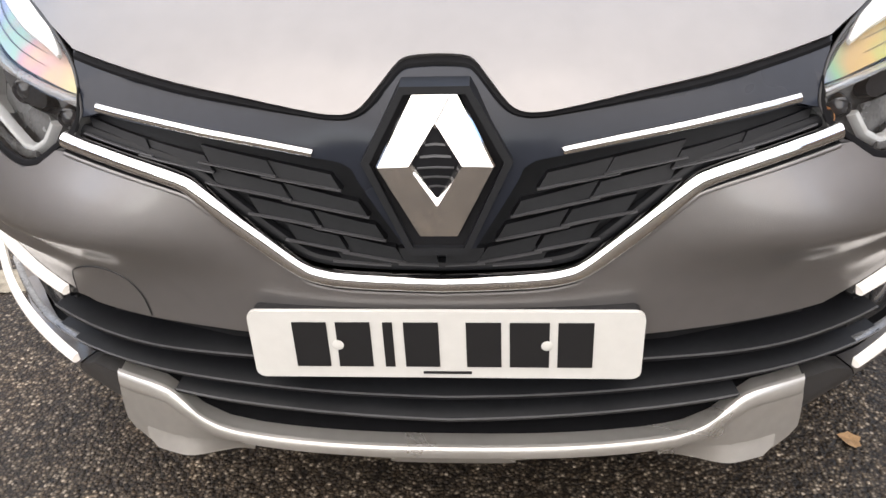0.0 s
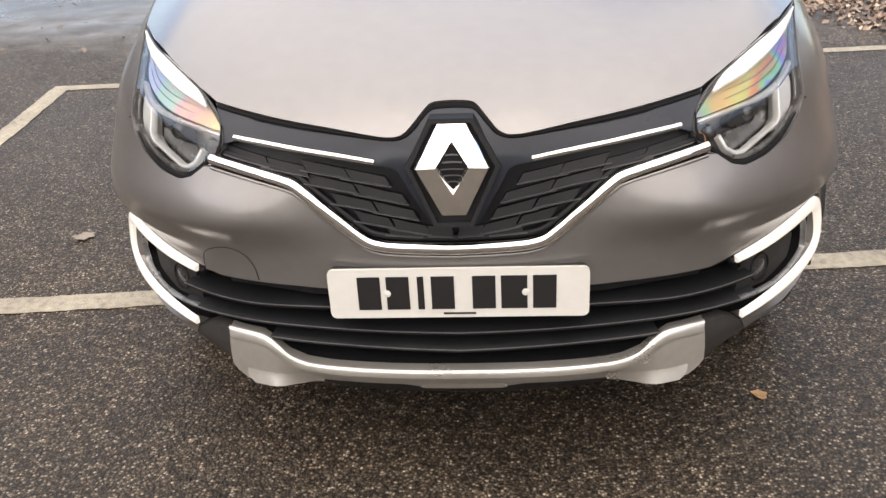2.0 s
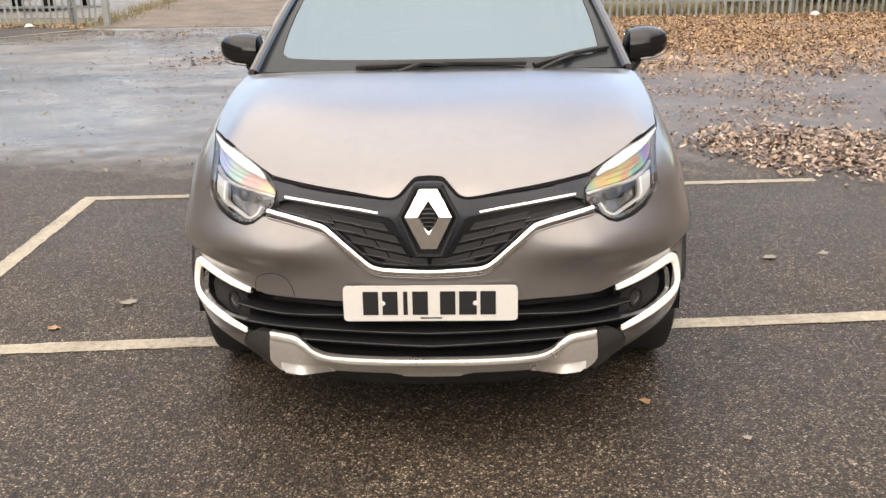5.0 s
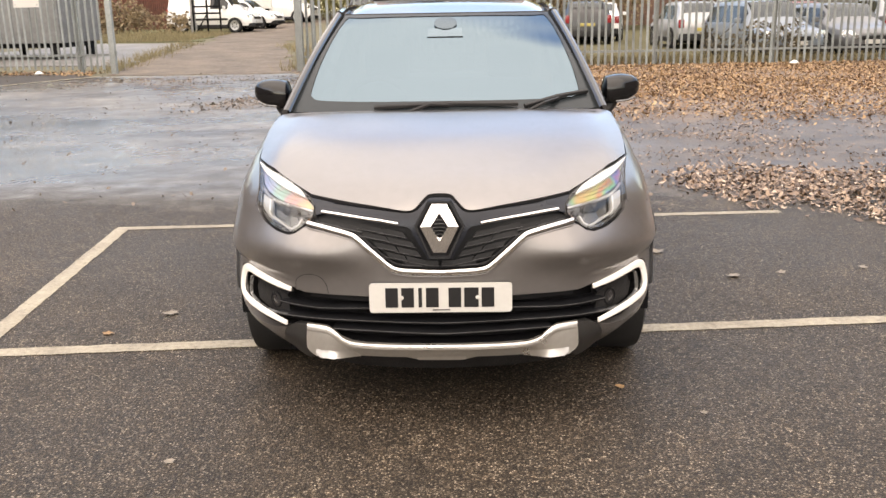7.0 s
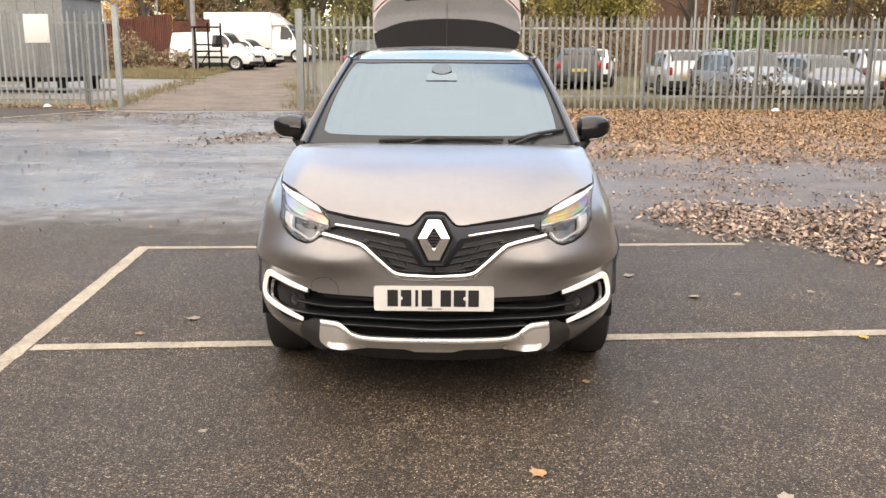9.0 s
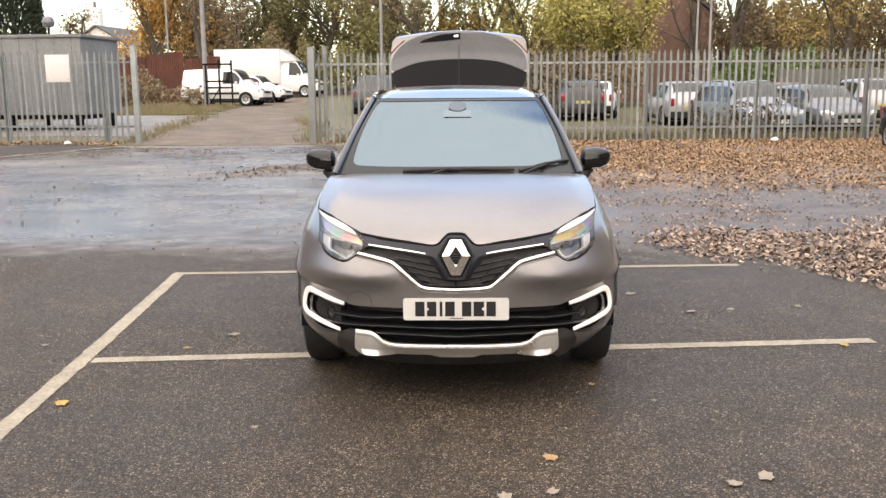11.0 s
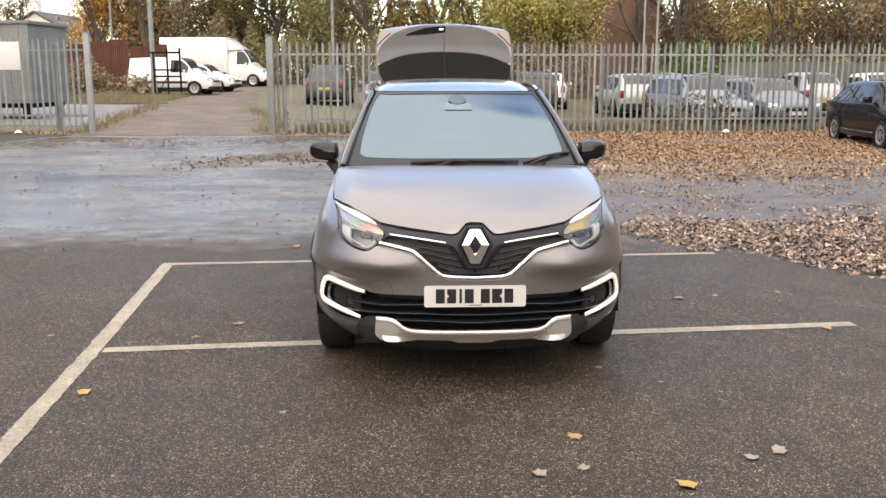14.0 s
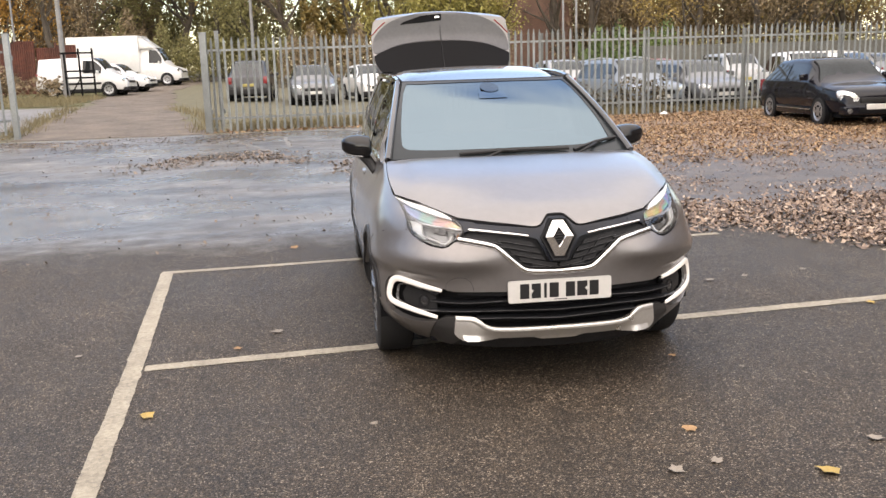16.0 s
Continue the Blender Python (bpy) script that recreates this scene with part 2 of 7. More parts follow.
def painted_rainbow(name):
    """Moulded lamp reflector: its rainbow sheen is painted in bands from inner to outer end."""
    m = mat(name, (0.7, 0.72, 0.74), 0.25, 0.0)
    nt = m.node_tree
    b = nt.nodes["Principled BSDF"]
    b.inputs["Specular IOR Level"].default_value = 0.2
    co = nt.nodes.new("ShaderNodeTexCoord")
    sep = nt.nodes.new("ShaderNodeSeparateXYZ")
    nt.links.new(co.outputs["Object"], sep.inputs[0])
    n = nt.nodes.new("ShaderNodeTexNoise")
    n.inputs["Scale"].default_value = 14
    n.inputs["Detail"].default_value = 1.0
    nt.links.new(co.outputs["Object"], n.inputs["Vector"])

    def calc(op, *vals):
        q = nt.nodes.new("ShaderNodeMath")
        q.operation = op
        for i, v in enumerate(vals):
            if isinstance(v, (int, float)):
                q.inputs[i].default_value = v
            else:
                nt.links.new(v, q.inputs[i])
        return q.outputs[0]
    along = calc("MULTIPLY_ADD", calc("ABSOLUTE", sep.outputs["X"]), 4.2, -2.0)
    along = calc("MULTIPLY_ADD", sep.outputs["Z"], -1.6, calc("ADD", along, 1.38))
    # the painted bands are shifted and paler on the lamp at negative x
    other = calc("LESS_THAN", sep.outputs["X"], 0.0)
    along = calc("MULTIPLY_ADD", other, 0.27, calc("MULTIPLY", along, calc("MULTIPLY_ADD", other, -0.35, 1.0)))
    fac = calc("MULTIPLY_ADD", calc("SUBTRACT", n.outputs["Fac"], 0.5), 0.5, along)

    def bands(stops):
        r = nt.nodes.new("ShaderNodeValToRGB")
        r.color_ramp.elements[0].position, r.color_ramp.elements[0].color = stops[0][0], (*stops[0][1], 1)
        r.color_ramp.elements[1].position, r.color_ramp.elements[1].color = stops[-1][0], (*stops[-1][1], 1)
        for p, c in stops[1:-1]:
            r.color_ramp.elements.new(p).color = (*c, 1)
        nt.links.new(fac, r.inputs["Fac"])
        return r.outputs["Color"]
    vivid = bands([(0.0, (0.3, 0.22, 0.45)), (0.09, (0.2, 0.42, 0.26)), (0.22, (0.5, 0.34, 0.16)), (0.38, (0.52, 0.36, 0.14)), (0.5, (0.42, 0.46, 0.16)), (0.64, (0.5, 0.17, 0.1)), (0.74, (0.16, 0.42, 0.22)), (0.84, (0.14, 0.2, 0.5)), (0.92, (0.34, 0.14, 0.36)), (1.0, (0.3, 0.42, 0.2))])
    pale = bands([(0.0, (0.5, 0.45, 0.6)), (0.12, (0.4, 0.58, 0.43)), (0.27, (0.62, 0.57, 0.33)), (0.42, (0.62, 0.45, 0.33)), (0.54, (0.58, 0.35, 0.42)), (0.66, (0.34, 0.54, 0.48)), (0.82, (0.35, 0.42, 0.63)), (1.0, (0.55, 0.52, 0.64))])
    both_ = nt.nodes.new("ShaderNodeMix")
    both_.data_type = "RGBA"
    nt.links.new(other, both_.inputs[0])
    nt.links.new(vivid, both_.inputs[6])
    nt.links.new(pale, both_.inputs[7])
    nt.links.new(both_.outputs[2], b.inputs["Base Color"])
    return m


M_IRID = painted_rainbow("lamp_reflector_rainbow_paint")

# ---- mesh helpers ----
from mathutils import geometry


def link(name, bm, material, parent=None, label="", smooth=None):
    """Link a bmesh as one mesh object, under a thing or a part if given."""
    bmesh.ops.recalc_face_normals(bm, faces=bm.faces)
    me = bpy.data.meshes.new(name)
    bm.to_mesh(me)
    bm.free()
    for m in material if isinstance(material, (list, tuple)) else [material]:
        me.materials.append(m)
    if smooth is not None:
        me.polygons.foreach_set("use_smooth", [True] * len(me.polygons))
        me.set_sharp_from_angle(angle=radians(smooth))
    ob = new(name, me)
    if parent:
        ob.parent = parent
    if label:
        ob["label"] = label
    return ob


def part(name, bm, material, parent, label="", smooth=35):
    return link(name, bm, material, parent, label, smooth)


def empty(name, m=None):
    ob = new(name)
    ob.empty_display_size = 0.2
    if m:
        ob.matrix_world = m
    return ob


def densify(loop, step):
    out = []
    for i, a in enumerate(loop):
        b = loop[(i + 1) % len(loop)]
        n = max(1, int(math.ceil(math.hypot(b[0] - a[0], b[1] - a[1]) / step)))
        out += [(a[0] + (b[0] - a[0]) * k / n, a[1] + (b[1] - a[1]) * k / n) for k in range(n)]
    return out


def spline(pts, n=6, closed=False):
    """A smooth line through the points (Catmull-Rom)."""
    out, m = [], len(pts)
    for i in range(m if closed else m - 1):
        p = [pts[(i + k) % m] if closed else pts[min(max(i + k, 0), m - 1)] for k in (-1, 0, 1, 2)]
        for s in range(n):
            t = s / n
            out.append(tuple(0.5 * (2 * p[1][d] + (p[2][d] - p[0][d]) * t + (2 * p[0][d] - 5 * p[1][d] + 4 * p[2][d] - p[3][d]) * t * t + (3 * p[1][d] - p[0][d] - 3 * p[2][d] + p[3][d]) * t ** 3) for d in range(len(p[0]))))
    if not closed:
        out.append(tuple(pts[-1]))
    return out


def inside(p, poly):
    r, j = False, len(poly) - 1
    for i in range(len(poly)):
        (xi, yi), (xj, yj) = poly[i], poly[j]
        if (yi > p[1]) != (yj > p[1]) and p[0] < (xj - xi) * (p[1] - yi) / (yj - yi) + xi:
            r = not r
        j = i
    return r


def shell(loop, chart, holes=(), step=0.03, rim=0.02, off=0.0, edge=None):
    """A sheet with the outline loop and holes, given in the chart's two coordinates, laid on the curved surface chart(a, b, off); its rims turn inward by rim."""
    edge = edge or step
    loops = [densify(loop, edge)] + [densify(h, edge) for h in holes]
    pts, edges = [], []
    for lp in loops:
        k = len(pts)
        pts += lp
        edges += [(k + i, k + (i + 1) % len(lp)) for i in range(len(lp))]
    nb = len(pts)
    lo = [min(p[d] for p in loops[0]) for d in (0, 1)]
    hi = [max(p[d] for p in loops[0]) for d in (0, 1)]
    nx, ny = int((hi[0] - lo[0]) / step), int((hi[1] - lo[1]) / step)
    border = np.array(pts)
    for i in range(nx + 1):
        for j in range(ny + 1):
            p = (lo[0] + (i + 0.5) * step, lo[1] + (j + 0.5) * step)
            if inside(p, loops[0]) and not any(inside(p, h) for h in loops[1:]) and np.min(np.hypot(border[:, 0] - p[0], border[:, 1] - p[1])) > step * 0.45:
                pts.append(p)
    vs, _, fs, _, _, _ = geometry.delaunay_2d_cdt([Vector(p) for p in pts], edges, [], 0, 1e-7)
    bm = bmesh.new()
    verts = [bm.verts.new(chart(v[0], v[1], off)) for v in vs]
    for f in fs:
        c = (sum(vs[i][0] for i in f) / 3, sum(vs[i][1] for i in f) / 3)
        if len(set(f)) == 3 and inside(c, loops[0]) and not any(inside(c, h) for h in loops[1:]):
            bm.faces.new([verts[i] for i in f])
    for v in [v for v in bm.verts if not v.link_faces]:
        bm.verts.remove(v)
    if rim:
        bm.verts.index_update()
        where = {verts[i]: vs[i] for i in range(len(vs)) if verts[i].is_valid}
        low = {}
        for e in [e for e in bm.edges if len(e.link_faces) == 1]:
            for v in e.verts:
                if v not in low:
                    a, b = where[v]
                    low[v] = bm.verts.new(chart(a, b, off - rim))
            bm.faces.new((e.verts[0], e.verts[1], low[e.verts[1]], low[e.verts[0]]))
    return bm


def band(line, width, chart, height=0.006, off=0.0, sides=6, closed=False, taper=0):
    """A raised rounded strip of that width that runs along a line given in the chart's coordinates."""
    bm = bmesh.new()
    rows, n = [], len(line)
    for i, (a, b) in enumerate(line):
        p, q = line[(i - 1) % n if closed else max(i - 1, 0)], line[(i + 1) % n if closed else min(i + 1, n - 1)]
        d = Vector((q[0] - p[0], q[1] - p[1])).normalized()
        w = width(i / (n - 1)) if callable(width) else width
        if taper and not closed:
            w *= min(1.0, 0.15 + min(i, n - 1 - i) / taper)
        row = []
        for k in range(sides + 1):
            s = math.cos(math.pi * k / sides)
            h = math.sin(math.pi * k / sides) ** 0.6 if 0 < k < sides else 0.0
            row.append(bm.verts.new(chart(a - d.y * s * w / 2, b + d.x * s * w / 2, off + height * h)))
        rows.append(row)
    for i in range(n if closed else n - 1):
        r, s = rows[i], rows[(i + 1) % n]
        for k in range(sides):
            bm.faces.new((r[k], r[k + 1], s[k + 1], s[k]))
        bm.faces.new((r[0], s[0], s[sides], r[sides]))
    if not closed:
        bm.faces.new(rows[0])
        bm.faces.new(rows[-1][::-1])
    return bm


def box(bm, x0, x1, y0, y1, z0, z1, bevel=0.0, seg=2):
    r = bmesh.ops.create_cube(bm, size=1)
    vs = r["verts"]
    bmesh.ops.scale(bm, vec=(x1 - x0, y1 - y0, z1 - z0), verts=vs)
    bmesh.ops.translate(bm, vec=((x0 + x1) / 2, (y0 + y1) / 2, (z0 + z1) / 2), verts=vs)
    if bevel:
        bmesh.ops.bevel(bm, geom=list({e for v in vs for e in v.link_edges}), offset=bevel, segments=seg, affect="EDGES", profile=0.6)
    return bm


def boxm(x0, x1, y0, y1, z0, z1, bevel=0.0, seg=2):
    return box(bmesh.new(), x0, x1, y0, y1, z0, z1, bevel, seg)


def prism(poly, axis, lo, hi, bevel=0.0, seg=2):
    """A polygon in the two other axes (in the order x, y, z), extruded along axis from lo to hi."""
    def at(p, h):
        return {"x": (h, p[0], p[1]), "y": (p[0], h, p[1]), "z": (p[0], p[1], h)}[axis]
    bm = bmesh.new()
    a = [bm.verts.new(at(p, lo)) for p in poly]
    b = [bm.verts.new(at(p, hi)) for p in poly]
    n = len(poly)
    bm.faces.new(a)
    bm.faces.new(b)
    for i in range(n):
        bm.faces.new((a[i], a[(i + 1) % n], b[(i + 1) % n], b[i]))
    if bevel:
        bmesh.ops.bevel(bm, geom=list(bm.edges), offset=bevel, segments=seg, affect="EDGES", profile=0.6)
    return bm


def lathe(bm, profile, seg=24, m=None, caps=True):
    """profile: (radius, height) along the z axis; m: a pose for it."""
    m = m or Matrix()
    rings = [[bm.verts.new(m @ Vector((r * math.cos(2 * math.pi * k / seg), r * math.sin(2 * math.pi * k / seg), h))) for k in range(seg)] for r, h in profile]
    for a, b in zip(rings, rings[1:]):
        for k in range(seg):
            bm.faces.new((a[k], a[(k + 1) % seg], b[(k + 1) % seg], b[k]))
    if caps and profile[0][0] > 1e-6:
        bm.faces.new(rings[0][::-1])
    if caps and profile[-1][0] > 1e-6:
        bm.faces.new(rings[-1])
    bmesh.ops.remove_doubles(bm, verts=bm.verts, dist=1e-6)
    return bm


def lathem(profile, seg=24, m=None, caps=True):
    return lathe(bmesh.new(), profile, seg, m, caps)


def tube(bm, pts, radius, seg=8, caps=True):
    pts = [Vector(p) for p in pts]
    rows = []
    for i, p in enumerate(pts):
        d = (pts[min(i + 1, len(pts) - 1)] - pts[max(i - 1, 0)]).normalized()
        a = d.orthogonal().normalized() if i == 0 else (a0 - d * a0.dot(d)).normalized()
        a0 = a
        b = d.cross(a)
        r = radius(i / max(1, len(pts) - 1)) if callable(radius) else radius
        rows.append([bm.verts.new(p + (a * math.cos(2 * math.pi * k / seg) + b * math.sin(2 * math.pi * k / seg)) * r) for k in range(seg)])
    for r, s in zip(rows, rows[1:]):
        for k in range(seg):
            bm.faces.new((r[k], r[(k + 1) % seg], s[(k + 1) % seg], s[k]))
    if caps:
        bm.faces.new(rows[0][::-1])
        bm.faces.new(rows[-1])
    return bm


def tubem(pts, radius, seg=8):
    return tube(bmesh.new(), pts, radius, seg)


def grid(f, nu, nv, wrap=False):
    """A sheet through f(u, v), u and v from 0 to 1."""
    bm = bmesh.new()
    g = [[bm.verts.new(f(i / nu, j / nv)) for j in range(nv + 1)] for i in range(nu + 1)]
    for i in range(nu):
        for j in range(nv):
            bm.faces.new((g[i][j], g[i + 1][j], g[i + 1][j + 1], g[i][j + 1]))
    return bm


def table(rows):
    """A smooth function through the rows of (value, result)."""
    xs, ys = [r[0] for r in rows], [r[1] for r in rows]
    n = len(xs)
    d = [(ys[i + 1] - ys[i]) / (xs[i + 1] - xs[i]) for i in range(n - 1)]
    m = [d[0]] + [0 if d[i - 1] * d[i] <= 0 else 2 * d[i - 1] * d[i] / (d[i - 1] + d[i]) for i in range(1, n - 1)] + [d[-1]]

    def f(v):
        if v <= xs[0]:
            return ys[0] + m[0] * (v - xs[0])
        if v >= xs[-1]:
            return ys[-1] + m[-1] * (v - xs[-1])
        i = max(k for k in range(n - 1) if xs[k] <= v)
        h = xs[i + 1] - xs[i]
        t = (v - xs[i]) / h
        return (1 + 2 * t) * (1 - t) ** 2 * ys[i] + t * (1 - t) ** 2 * h * m[i] + t * t * (3 - 2 * t) * ys[i + 1] + t * t * (t - 1) * h * m[i + 1]
    return f

# ---- ground: tarmac yard that rises gently to the fence ----
def smooth(a, b, v):
    t = min(max((v - a) / (b - a), 0), 1)
    return t * t * (3 - 2 * t)


def ground_z(x, y):
    slope = 0.018 - 0.015 * smooth(-9, 1, x)
    far = min(max(y - 18, 0), 60)
    return 0.13 * smooth(5, 18, y) + slope * far - 0.13 * smooth(19.4, 21.0, y) * smooth(4.5, 7.0, x)


def asphalt_material():
    """Worn tarmac: bay area of coarse chippings, smoother wet tarmac beyond it, grass and soil behind the fence."""
    m = bpy.data.materials.new("yard_tarmac")
    m.use_nodes = True
    nt = m.node_tree
    b = nt.nodes["Principled BSDF"]

    def node(kind, **kw):
        n = nt.nodes.new(kind)
        for k, v in kw.items():
            n.inputs[k].default_value = v
        return n

    def math_(op, a, c, d=None):
        n = nt.nodes.new("ShaderNodeMath")
        n.operation = op
        for i, v in enumerate((a, c, d)):
            if v is None:
                continue
            if isinstance(v, (int, float)):
                n.inputs[i].default_value = v
            else:
                nt.links.new(v, n.inputs[i])
        return n.outputs[0]

    def ramp(fac, stops):
        r = nt.nodes.new("ShaderNodeValToRGB")
        r.color_ramp.elements[0].position, r.color_ramp.elements[0].color = stops[0][0], (*stops[0][1], 1)
        r.color_ramp.elements[1].position, r.color_ramp.elements[1].color = stops[-1][0], (*stops[-1][1], 1)
        for p, c in stops[1:-1]:
            r.color_ramp.elements.new(p).color = (*c, 1)
        nt.links.new(fac, r.inputs["Fac"])
        return r.outputs["Color"]

    def mix(fac, a, c, kind="MIX"):
        n = nt.nodes.new("ShaderNodeMixRGB")
        n.blend_type = kind
        for i, v in enumerate((fac, a, c)):
            if isinstance(v, (int, float)):
                n.inputs[i].default_value = v
            elif isinstance(v, tuple):
                n.inputs[i].default_value = (*v, 1)
            else:
                nt.links.new(v, n.inputs[i])
        return n.outputs["Color"]

    def noise_(scale, detail=4, rough=0.55):
        n = node("ShaderNodeTexNoise", Scale=scale, Detail=detail, Roughness=rough)
        nt.links.new(geo.outputs["Position"], n.inputs["Vector"])
        return n.outputs["Fac"]

    geo = nt.nodes.new("ShaderNodeNewGeometry")
    sep = nt.nodes.new("ShaderNodeSeparateXYZ")
    nt.links.new(geo.outputs["Position"], sep.inputs[0])
    X, Y = sep.outputs["X"], sep.outputs["Y"]
    chips = node("ShaderNodeTexVoronoi", Scale=140.0)
    nt.links.new(geo.outputs["Position"], chips.inputs["Vector"])
    chip_val = nt.nodes.new("ShaderNodeSeparateColor")
    nt.links.new(chips.outputs["Color"], chip_val.inputs[0])
    big, mid, fine, grain = noise_(0.55, 5), noise_(3.2, 5), noise_(60, 3), noise_(34, 2, 0.7)
    stones = node("ShaderNodeTexVoronoi", Scale=62.0)
    nt.links.new(geo.outputs["Position"], stones.inputs["Vector"])
    stone_val = nt.nodes.new("ShaderNodeSeparateColor")
    nt.links.new(stones.outputs["Color"], stone_val.inputs[0])
    stone = ramp(chip_val.outputs[0], [(0.0, (0.036, 0.028, 0.021)), (0.45, (0.07, 0.055, 0.042)), (0.72, (0.112, 0.094, 0.075)), (0.88, (0.205, 0.182, 0.153)), (1.0, (0.36, 0.33, 0.29))])
    gap = ramp(chips.outputs["Distance"], [(0.25, (1, 1, 1)), (0.62, (0.22, 0.2, 0.18))])
    coarse = mix(1.0, stone, gap, "MULTIPLY")
    coarse = mix(1.0, coarse, ramp(mid, [(0.3, (0.8, 0.78, 0.76)), (0.7, (1.25, 1.2, 1.14))]), "MULTIPLY")
    coarse = mix(1.0, coarse, ramp(stone_val.outputs[0], [(0.0, (0.7, 0.69, 0.68)), (0.6, (1.0, 0.99, 0.97)), (1.0, (1.35, 1.33, 1.3))]), "MULTIPLY")
    coarse = mix(1.0, coarse, ramp(grain, [(0.3, (0.62, 0.6, 0.58)), (0.5, (0.98, 0.96, 0.93)), (0.7, (1.45, 1.4, 1.33))]), "MULTIPLY")
    coarse = mix(1.0, coarse, ramp(big, [(0.35, (0.92, 0.92, 0.92)), (0.65, (1.07, 1.06, 1.05))]), "MULTIPLY")
    lay = nt.nodes.new("ShaderNodeMapping")
    lay.inputs["Scale"].default_value = (0.55, 1.25, 1)
    lay.inputs["Rotation"].default_value = (0, 0, 0.12)
    nt.links.new(geo.outputs["Position"], lay.inputs["Vector"])
    streaks = node("ShaderNodeTexNoise", Scale=0.8, Detail=6, Roughness=0.6)
    nt.links.new(lay.outputs["Vector"], streaks.inputs["Vector"])
    streak = streaks.outputs["Fac"]
    wet = ramp(math_("MULTIPLY_ADD", fine, 0.3, math_("MULTIPLY", mid, 0.7)), [(0.3, (0.062, 0.057, 0.051)), (0.55, (0.122, 0.111, 0.098)), (0.72, (0.2, 0.178, 0.15))])
    # lighter and darker streaks put the patchy sky reflection into the base colour
    wet = mix(1.0, wet, ramp(streak, [(0.36, (0.5, 0.48, 0.46)), (0.5, (0.95, 0.94, 0.93)), (0.64, (1.45, 1.42, 1.36))]), "MULTIPLY")
    dust = noise_(0.8, 6, 0.65)
    coarse = mix(1.0, coarse, ramp(dust, [(0.56, (1, 1, 1)), (0.66, (1.22, 1.21, 1.19))]), "MULTIPLY")
    # edge between the two surfacings, along the bay's direction
    edge = math_("SUBTRACT", math_("ADD", Y, math_("MULTIPLY_ADD", math_("SUBTRACT", mid, 0.5), 1.3, math_("MULTIPLY", math_("SUBTRACT", big, 0.5), 1.6))), math_("MULTIPLY_ADD", X, 0.03, 4.55))
    beyond = nt.nodes.new("ShaderNodeMapRange")
    beyond.inputs["From Min"].default_value, beyond.inputs["From Max"].default_value = -0.55, 0.75
    nt.links.new(edge, beyond.inputs["Value"])
    soil_edge = nt.nodes.new("ShaderNodeMapRange")
    soil_edge.inputs["From Min"].default_value, soil_edge.inputs["From Max"].default_value = 17.9, 18.6
    nt.links.new(math_("ADD", math_("MULTIPLY_ADD", X, -0.05, Y), math_("MULTIPLY", math_("SUBTRACT", mid, 0.5), 1.6)), soil_edge.inputs["Value"])
    soil = ramp(math_("MULTIPLY_ADD", fine, 0.4, math_("MULTIPLY", mid, 0.6)), [(0.3, (0.045, 0.04, 0.02)), (0.5, (0.095, 0.085, 0.04)), (0.68, (0.14, 0.115, 0.06))])
    # the part beside the leaf drifts is muddy and duller
    muddy = nt.nodes.new("ShaderNodeMapRange")
    muddy.inputs["From Min"].default_value, muddy.inputs["From Max"].default_value = 0.6, 2.2
    nt.links.new(math_("ADD", X, math_("MULTIPLY", math_("SUBTRACT", mid, 0.5), 1.5)), muddy.inputs["Value"])
    silt = ramp(math_("MULTIPLY_ADD", fine, 0.45, math_("MULTIPLY", mid, 0.55)), [(0.34, (0.032, 0.025, 0.02)), (0.5, (0.085, 0.065, 0.051)), (0.66, (0.18, 0.142, 0.112))])
    wet = mix(math_("MULTIPLY", muddy.outputs["Result"], 0.85), wet, silt)
    # trodden leaf mould under the drift before the fence
    mould = nt.nodes.new("ShaderNodeMapRange")
    mould.inputs["From Min"].default_value, mould.inputs["From Max"].default_value = 8.0, 10.6
    nt.links.new(math_("ADD", math_("MULTIPLY_ADD", X, -0.18, Y), math_("MULTIPLY", math_("SUBTRACT", streak, 0.5), 9.0)), mould.inputs["Value"])
    east = nt.nodes.new("ShaderNodeMapRange")
    east.inputs["From Min"].default_value, east.inputs["From Max"].default_value = 0.5, 3.0
    nt.links.new(X, east.inputs["Value"])
    compost = ramp(math_("MULTIPLY_ADD", fine, 0.5, math_("MULTIPLY", mid, 0.5)), [(0.35, (0.1, 0.068, 0.046)), (0.65, (0.24, 0.16, 0.1))])
    wet = mix(math_("MULTIPLY", math_("MULTIPLY", mould.outputs["Result"], east.outputs["Result"]), 0.95), wet, compost)
    col = mix(beyond.outputs["Result"], coarse, wet)
    col = mix(soil_edge.outputs["Result"], col, soil)
    nt.links.new(col, b.inputs["Base Color"])
    # damp film: broad shallow puddles on the smoother part, a faint damp sheen elsewhere
    pud = nt.nodes.new("ShaderNodeTexNoise")
    pud.inputs["Scale"].default_value, pud.inputs["Detail"].default_value = 0.33, 4
    mp = nt.nodes.new("ShaderNodeMapping")
    mp.inputs["Scale"].default_value = (0.75, 1.2, 1)
    nt.links.new(geo.outputs["Position"], mp.inputs["Vector"])
    nt.links.new(mp.outputs["Vector"], pud.inputs["Vector"])
    film = nt.nodes.new("ShaderNodeMapRange")
    film.inputs["From Min"].default_value, film.inputs["From Max"].default_value = 0.4, 0.58
    film.inputs["To Min"].default_value, film.inputs["To Max"].default_value = 0.52, 0.16
    nt.links.new(math_("MULTIPLY_ADD", mid, 0.2, math_("MULTIPLY", pud.outputs["Fac"], 0.8)), film.inputs["Value"])
    dull = nt.nodes.new("ShaderNodeMix")
    nt.links.new(math_("MULTIPLY", muddy.outputs["Result"], 0.75), dull.inputs[0])
    nt.links.new(film.outputs["Result"], dull.inputs[2])
